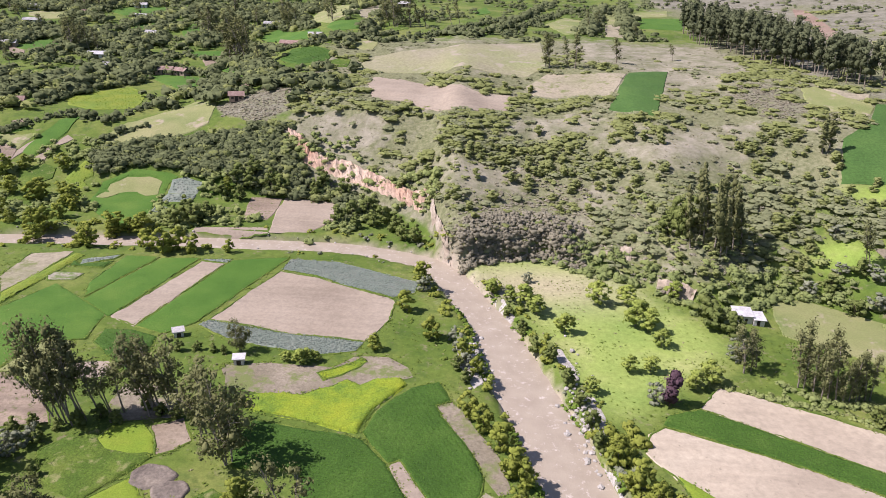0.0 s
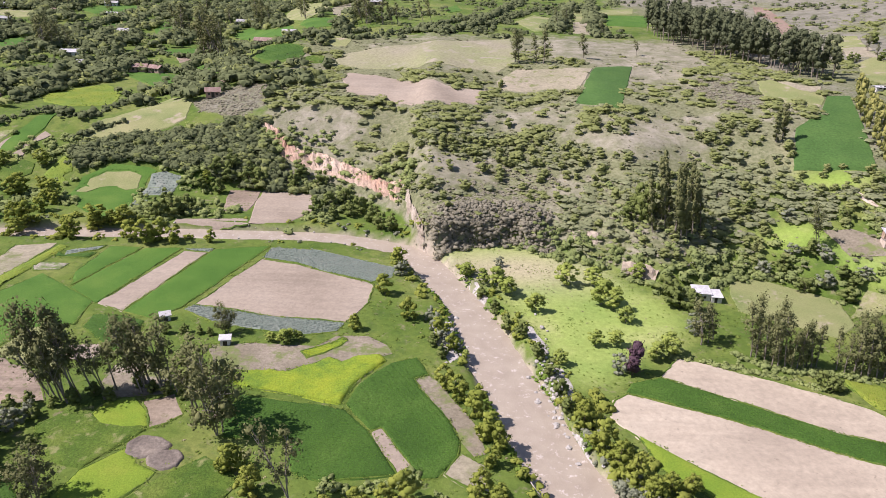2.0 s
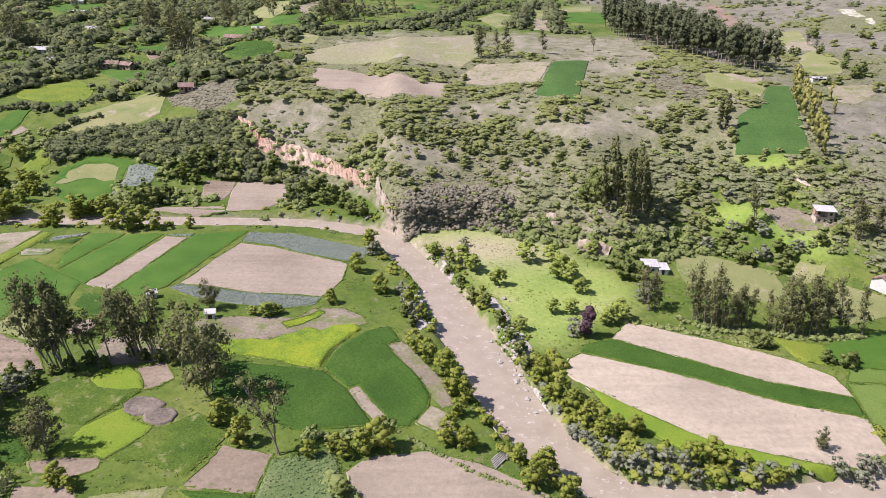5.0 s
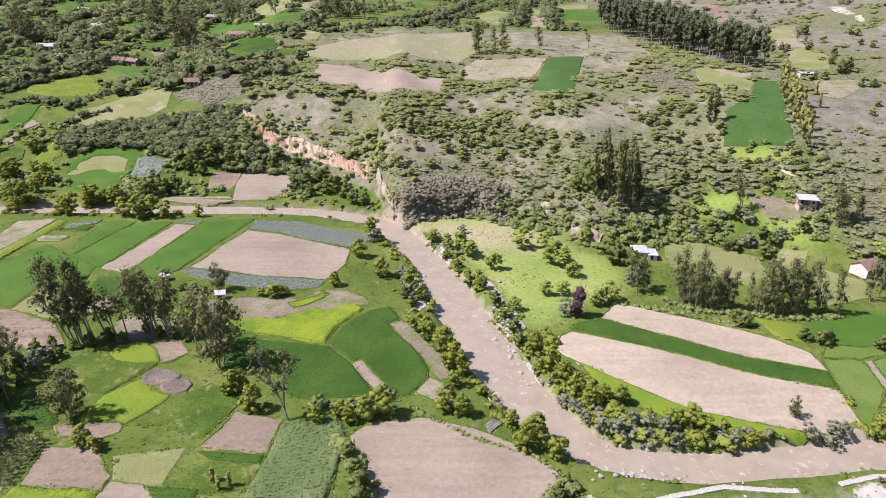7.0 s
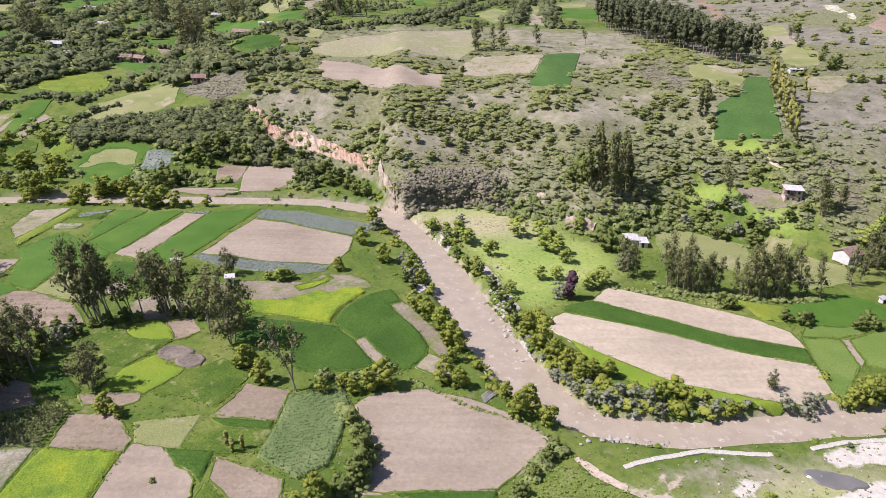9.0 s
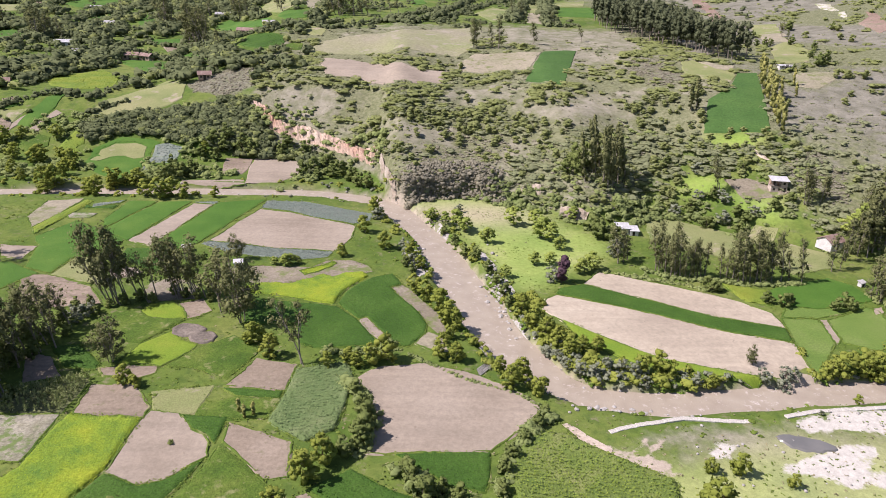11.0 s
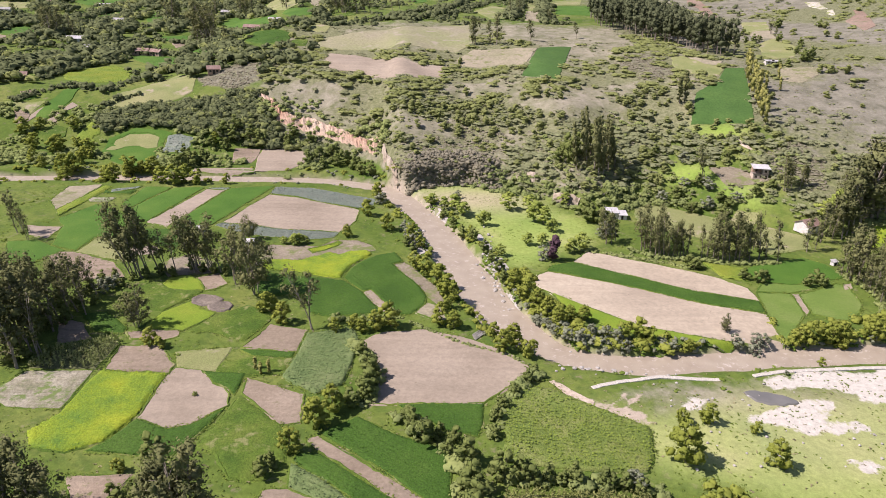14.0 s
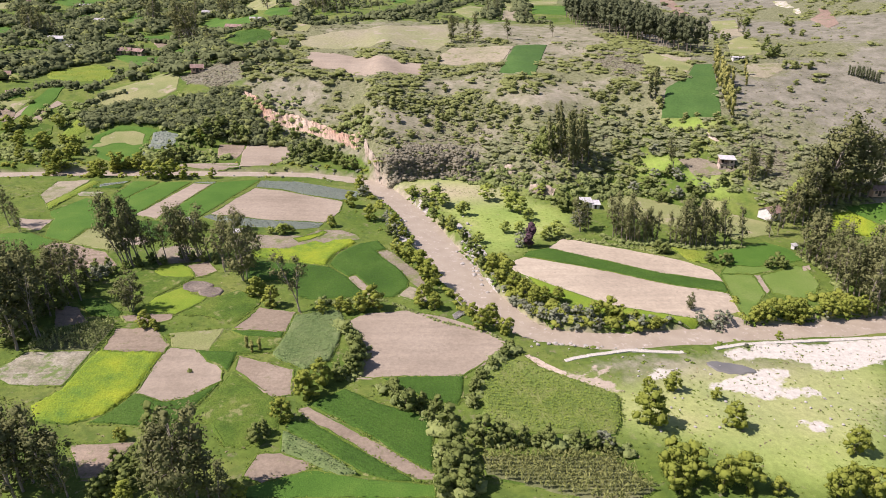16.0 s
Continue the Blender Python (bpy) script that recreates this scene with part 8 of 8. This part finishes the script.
for hx, hy, hw, hd, hr, wall, roof, words in (
    (-137.5, 328, 9, 6, 6, ADOBE, TILE, "adobe farmhouse with red roof among hedges"), (-129, 326, 7, 5, -20, ADOBE, TILE, "adobe farmhouse with red roof among hedges"),
    (-182.5, 417.5, 11, 6, 8, ADOBE, GREYROOF, "long adobe house with grey roof among hedges"), (-208, 473, 12, 7, 4, WHITEWASH, GREYROOF, "pale house with grey roof among hedges"),
    (-122.7, 463.5, 11, 6, 0, WHITEWASH, OLDTIN, "white house with pale roof among trees"), (-81, 336, 10, 5, -6, ADOBE, TILE, "low adobe house with red roof beside a green field"),
    (-181, 355, 11, 7, 10, WHITEWASH, TIN, "house with bright white roof among hedges"), (-164.5, 258, 6, 4, 12, ADOBE, TILE, "small adobe hut beside strip fields"),
    (-247, 479, 10, 6, -5, ADOBE, TILE, "adobe house with red roof far off"), (-237, 373, 9, 6, 14, ADOBE, GREYROOF, "adobe house with grey roof beside a yard"),
    (-264, 443, 12, 4, 3, WHITEWASH, OLDTIN, "long shed-like house with white roof"), (-167, 331.5, 8, 5, 5, WHITEWASH, OLDTIN, "small house with white roof among hedges"),
    (-83, 259, 6, 4, 16, ADOBE, TILE, "small red-roofed hut on the grey slope"), (-290, 496, 14, 7, 4, WHITEWASH, OLDTIN, "large white house far off"),
    (-230, 520, 10, 6, 9, WHITEWASH, GREYROOF, "pale house far off among trees"), (-40, 470, 9, 5, 0, ADOBE, GREYROOF, "small house with grey roof beyond the hill"),
    (-70, 340, 7, 5, 12, WHITEWASH, GREYROOF, "small pale house beside a hedge"),
):
    house(hx, hy, hw * 0.85, hd * 0.85, 2.5, hr, wall, roof, words, 1.1)


# ---- river walls, stones, pond, pits ----
stone_rng = random.Random(4)


def stone_mesh(seed):
    r = random.Random(seed)
    bm = bmesh.new()
    bmesh.ops.create_icosphere(bm, subdivisions=1, radius=0.5)
    for v in bm.verts:
        v.co *= r.uniform(0.75, 1.2)
        v.co.z *= 0.7
    return done(bm, STONE)


LIME = surface("pale_mortar", (0.38, 0.355, 0.295), (0.48, 0.455, 0.39), (0.55, 0.525, 0.46), 0.5, 3, bump=0.6)
STONES = [stone_mesh(k) for k in range(6)]


def retaining_wall(points, label):
    root = new("retaining_wall")
    root.location = (points[0][0], points[0][1], 0)
    tagged(root, label, "wall", "walls along the river")
    line = strip(points, max(3, int(sum(math.dist(a, b) for a, b in zip(points, points[1:])) / 1.25)))
    block = boxes(LIME, (-0.72, -0.5, -1.2, 0.72, 0.45, 0.42), bevel=0.07)
    for k in range(len(line) - 1):
        (ax, ay), (bx, by) = line[k], line[k + 1]
        ob = part("block", block, root)
        ob.location = ((ax + bx) / 2 - points[0][0] + stone_rng.uniform(-0.06, 0.06), (ay + by) / 2 - points[0][1] + stone_rng.uniform(-0.06, 0.06), 1.0 + stone_rng.uniform(-0.05, 0.04))
        ob.rotation_euler = (0, 0, math.atan2(by - ay, bx - ax) + stone_rng.uniform(-0.03, 0.03))
    return root


retaining_wall([(35.1, 49.7), (38.7, 51.1), (42.9, 52.1), (49.0, 53.5), (54.6, 52.9), (60.8, 52.5)], "low white stone wall along the river bend")
retaining_wall([(67.5, 54.0), (74.1, 55.7), (91.3, 57.1), (107.1, 58.2), (125, 60.5)], "low white stone wall beside the gravel")


def stones(name, label, spots, low, high):
    verts, faces = [], []
    for x, y in spots:
        me = stone_rng.choice(STONES)
        s, a, z = stone_rng.uniform(low, high), stone_rng.uniform(0, 6.28), max(height(x, y), -0.75)
        n = len(verts)
        verts += [(x + s * (v.co.x * math.cos(a) - v.co.y * math.sin(a)), y + s * (v.co.x * math.sin(a) + v.co.y * math.cos(a)), z + s * (v.co.z + 0.15)) for v in me.vertices]
        faces += [tuple(n + k for k in p.vertices) for p in me.polygons]
    return tagged(new(name, mesh_from(name, verts, faces, STONE)), label, "stones", kind="stuff")


def along_bank(n, low, high, keep):
    pick = tree_rng.integers(3, len(LINE) - 3, n)
    p, q = LINE[pick], LINE[pick + 1]
    d = (q - p) / np.linalg.norm(q - p, axis=1)[:, None]
    half = half_width(p[:, 1])
    s = np.where(tree_rng.uniform(0, 1, n) < 0.5, 1, -1) * (half + tree_rng.uniform(low, high, n))
    out = p + np.c_[-d[:, 1], d[:, 0]] * s[:, None]
    return out[(np.abs(out[:, 0]) < 135) & keep(out[:, 0], out[:, 1])]


stones("bank_stones", "pale boulders along the river banks", along_bank(550, -0.9, 2.6, lambda x, y: clumpy(x, y, 0.25, 8.0) > 0.35), 0.25, 0.75)
stones("shoal_stones", "pale stones on the shoal at the bend", [(stone_rng.gauss(38, 4), stone_rng.gauss(57.0, 1.3)) for _ in range(26)] + [(stone_rng.gauss(4.4, 1.0), stone_rng.gauss(120, 5)) for _ in range(70)] + [(stone_rng.gauss(23, 1.3), stone_rng.gauss(105, 10)) for _ in range(90)], 0.3, 1.3)
stones("gravel_stones", "scattered white stones on the flood plain", scatter(260, (45, 125, 25, 57), lambda x, y: 0.3 + 0.6 * clumpy(x, y, 0.2, 2.0), False), 0.2, 0.7)


def laid(name, poly, material, lift, label, category, kind="structure"):
    bm = drape(poly, lift)
    me = bpy.data.meshes.new(name)
    bm.to_mesh(me)
    bm.free()
    me.materials.append(material)
    return tagged(new(name, me), label, category, kind=kind)


laid("pond", [(63.2, 48.5), (64.2, 48.9), (65.4, 48.9), (66.4, 48.4), (67.5, 48.3), (68.6, 47.7), (69.8, 47.4), (70.8, 46.6), (71.6, 45.9), (71.5, 45.2), (70.7, 44.8), (69.4, 44.9), (68.4, 44.4), (67.2, 44.9), (66.2, 44.8), (65.2, 45.5), (64.4, 45.7), (63.9, 46.8), (63.3, 47.6)], STILL, 0.22, "dark still pond among the gravel", "pond")


MANURE = surface("dark_trodden_earth", (0.12, 0.10, 0.08), (0.165, 0.14, 0.112), (0.23, 0.195, 0.15), 0.25, 2.0, bump=0.6)


def pit(x, y, rx, ry):
    """A shallow dished yard of trodden earth with a low rim."""
    verts, faces = [(x, y, height(x, y) + 0.27)], []
    rings = ((0.5, 0.02), (0.85, 0.04), (1.0, 0.2), (1.12, 0.1), (1.25, -0.4))
    for k, (r, z) in enumerate(rings):
        for s in range(28):
            a = 2 * math.pi * s / 28
            wob = 1 + 0.07 * math.sin(3 * a + x) + 0.04 * math.sin(7 * a)
            px, py = x + rx * r * wob * math.cos(a), y + ry * r * wob * math.sin(a)
            verts.append((px, py, height(px, py) + z + 0.15))
            n = 1 + k * 28
            if k:
                faces.append((n - 28 + s, n + s, n + (s + 1) % 28, n - 28 + (s + 1) % 28))
            else:
                faces.append((0, 1 + s, 1 + (s + 1) % 28))
    return tagged(new("earth_pit", mesh_from("earth_pit", verts, faces, MANURE, True)), "round shallow pit of dark trodden earth", "pit", kind="structure")


pit(-42.6, 82.0, 2.9, 2.2)
pit(-38.9, 79.2, 2.3, 1.9)


def timber_pile(x, y):
    root = new("timber_pile")
    root.location, root.rotation_euler = (x, y, height(x, y)), (0, 0, radians(50))
    tagged(root, "pile of bleached poles lying on the bank", "timber")
    for k in range(6):
        verts, faces = [], []
        tube(verts, faces, [(-2.4 + 0.3 * k, 0.32 * k - 0.8, 0.15), (0, 0.3 * k - 0.8, 0.25 + 0.05 * (k % 2)), (2.2 + 0.2 * (k % 3), 0.27 * k - 0.7, 0.2)], (0.12, 0.11, 0.08), 6)
        part("pole", mesh_from("pole", verts, faces, STONE, True), root)
    return root


timber_pile(15.8, 68.4)
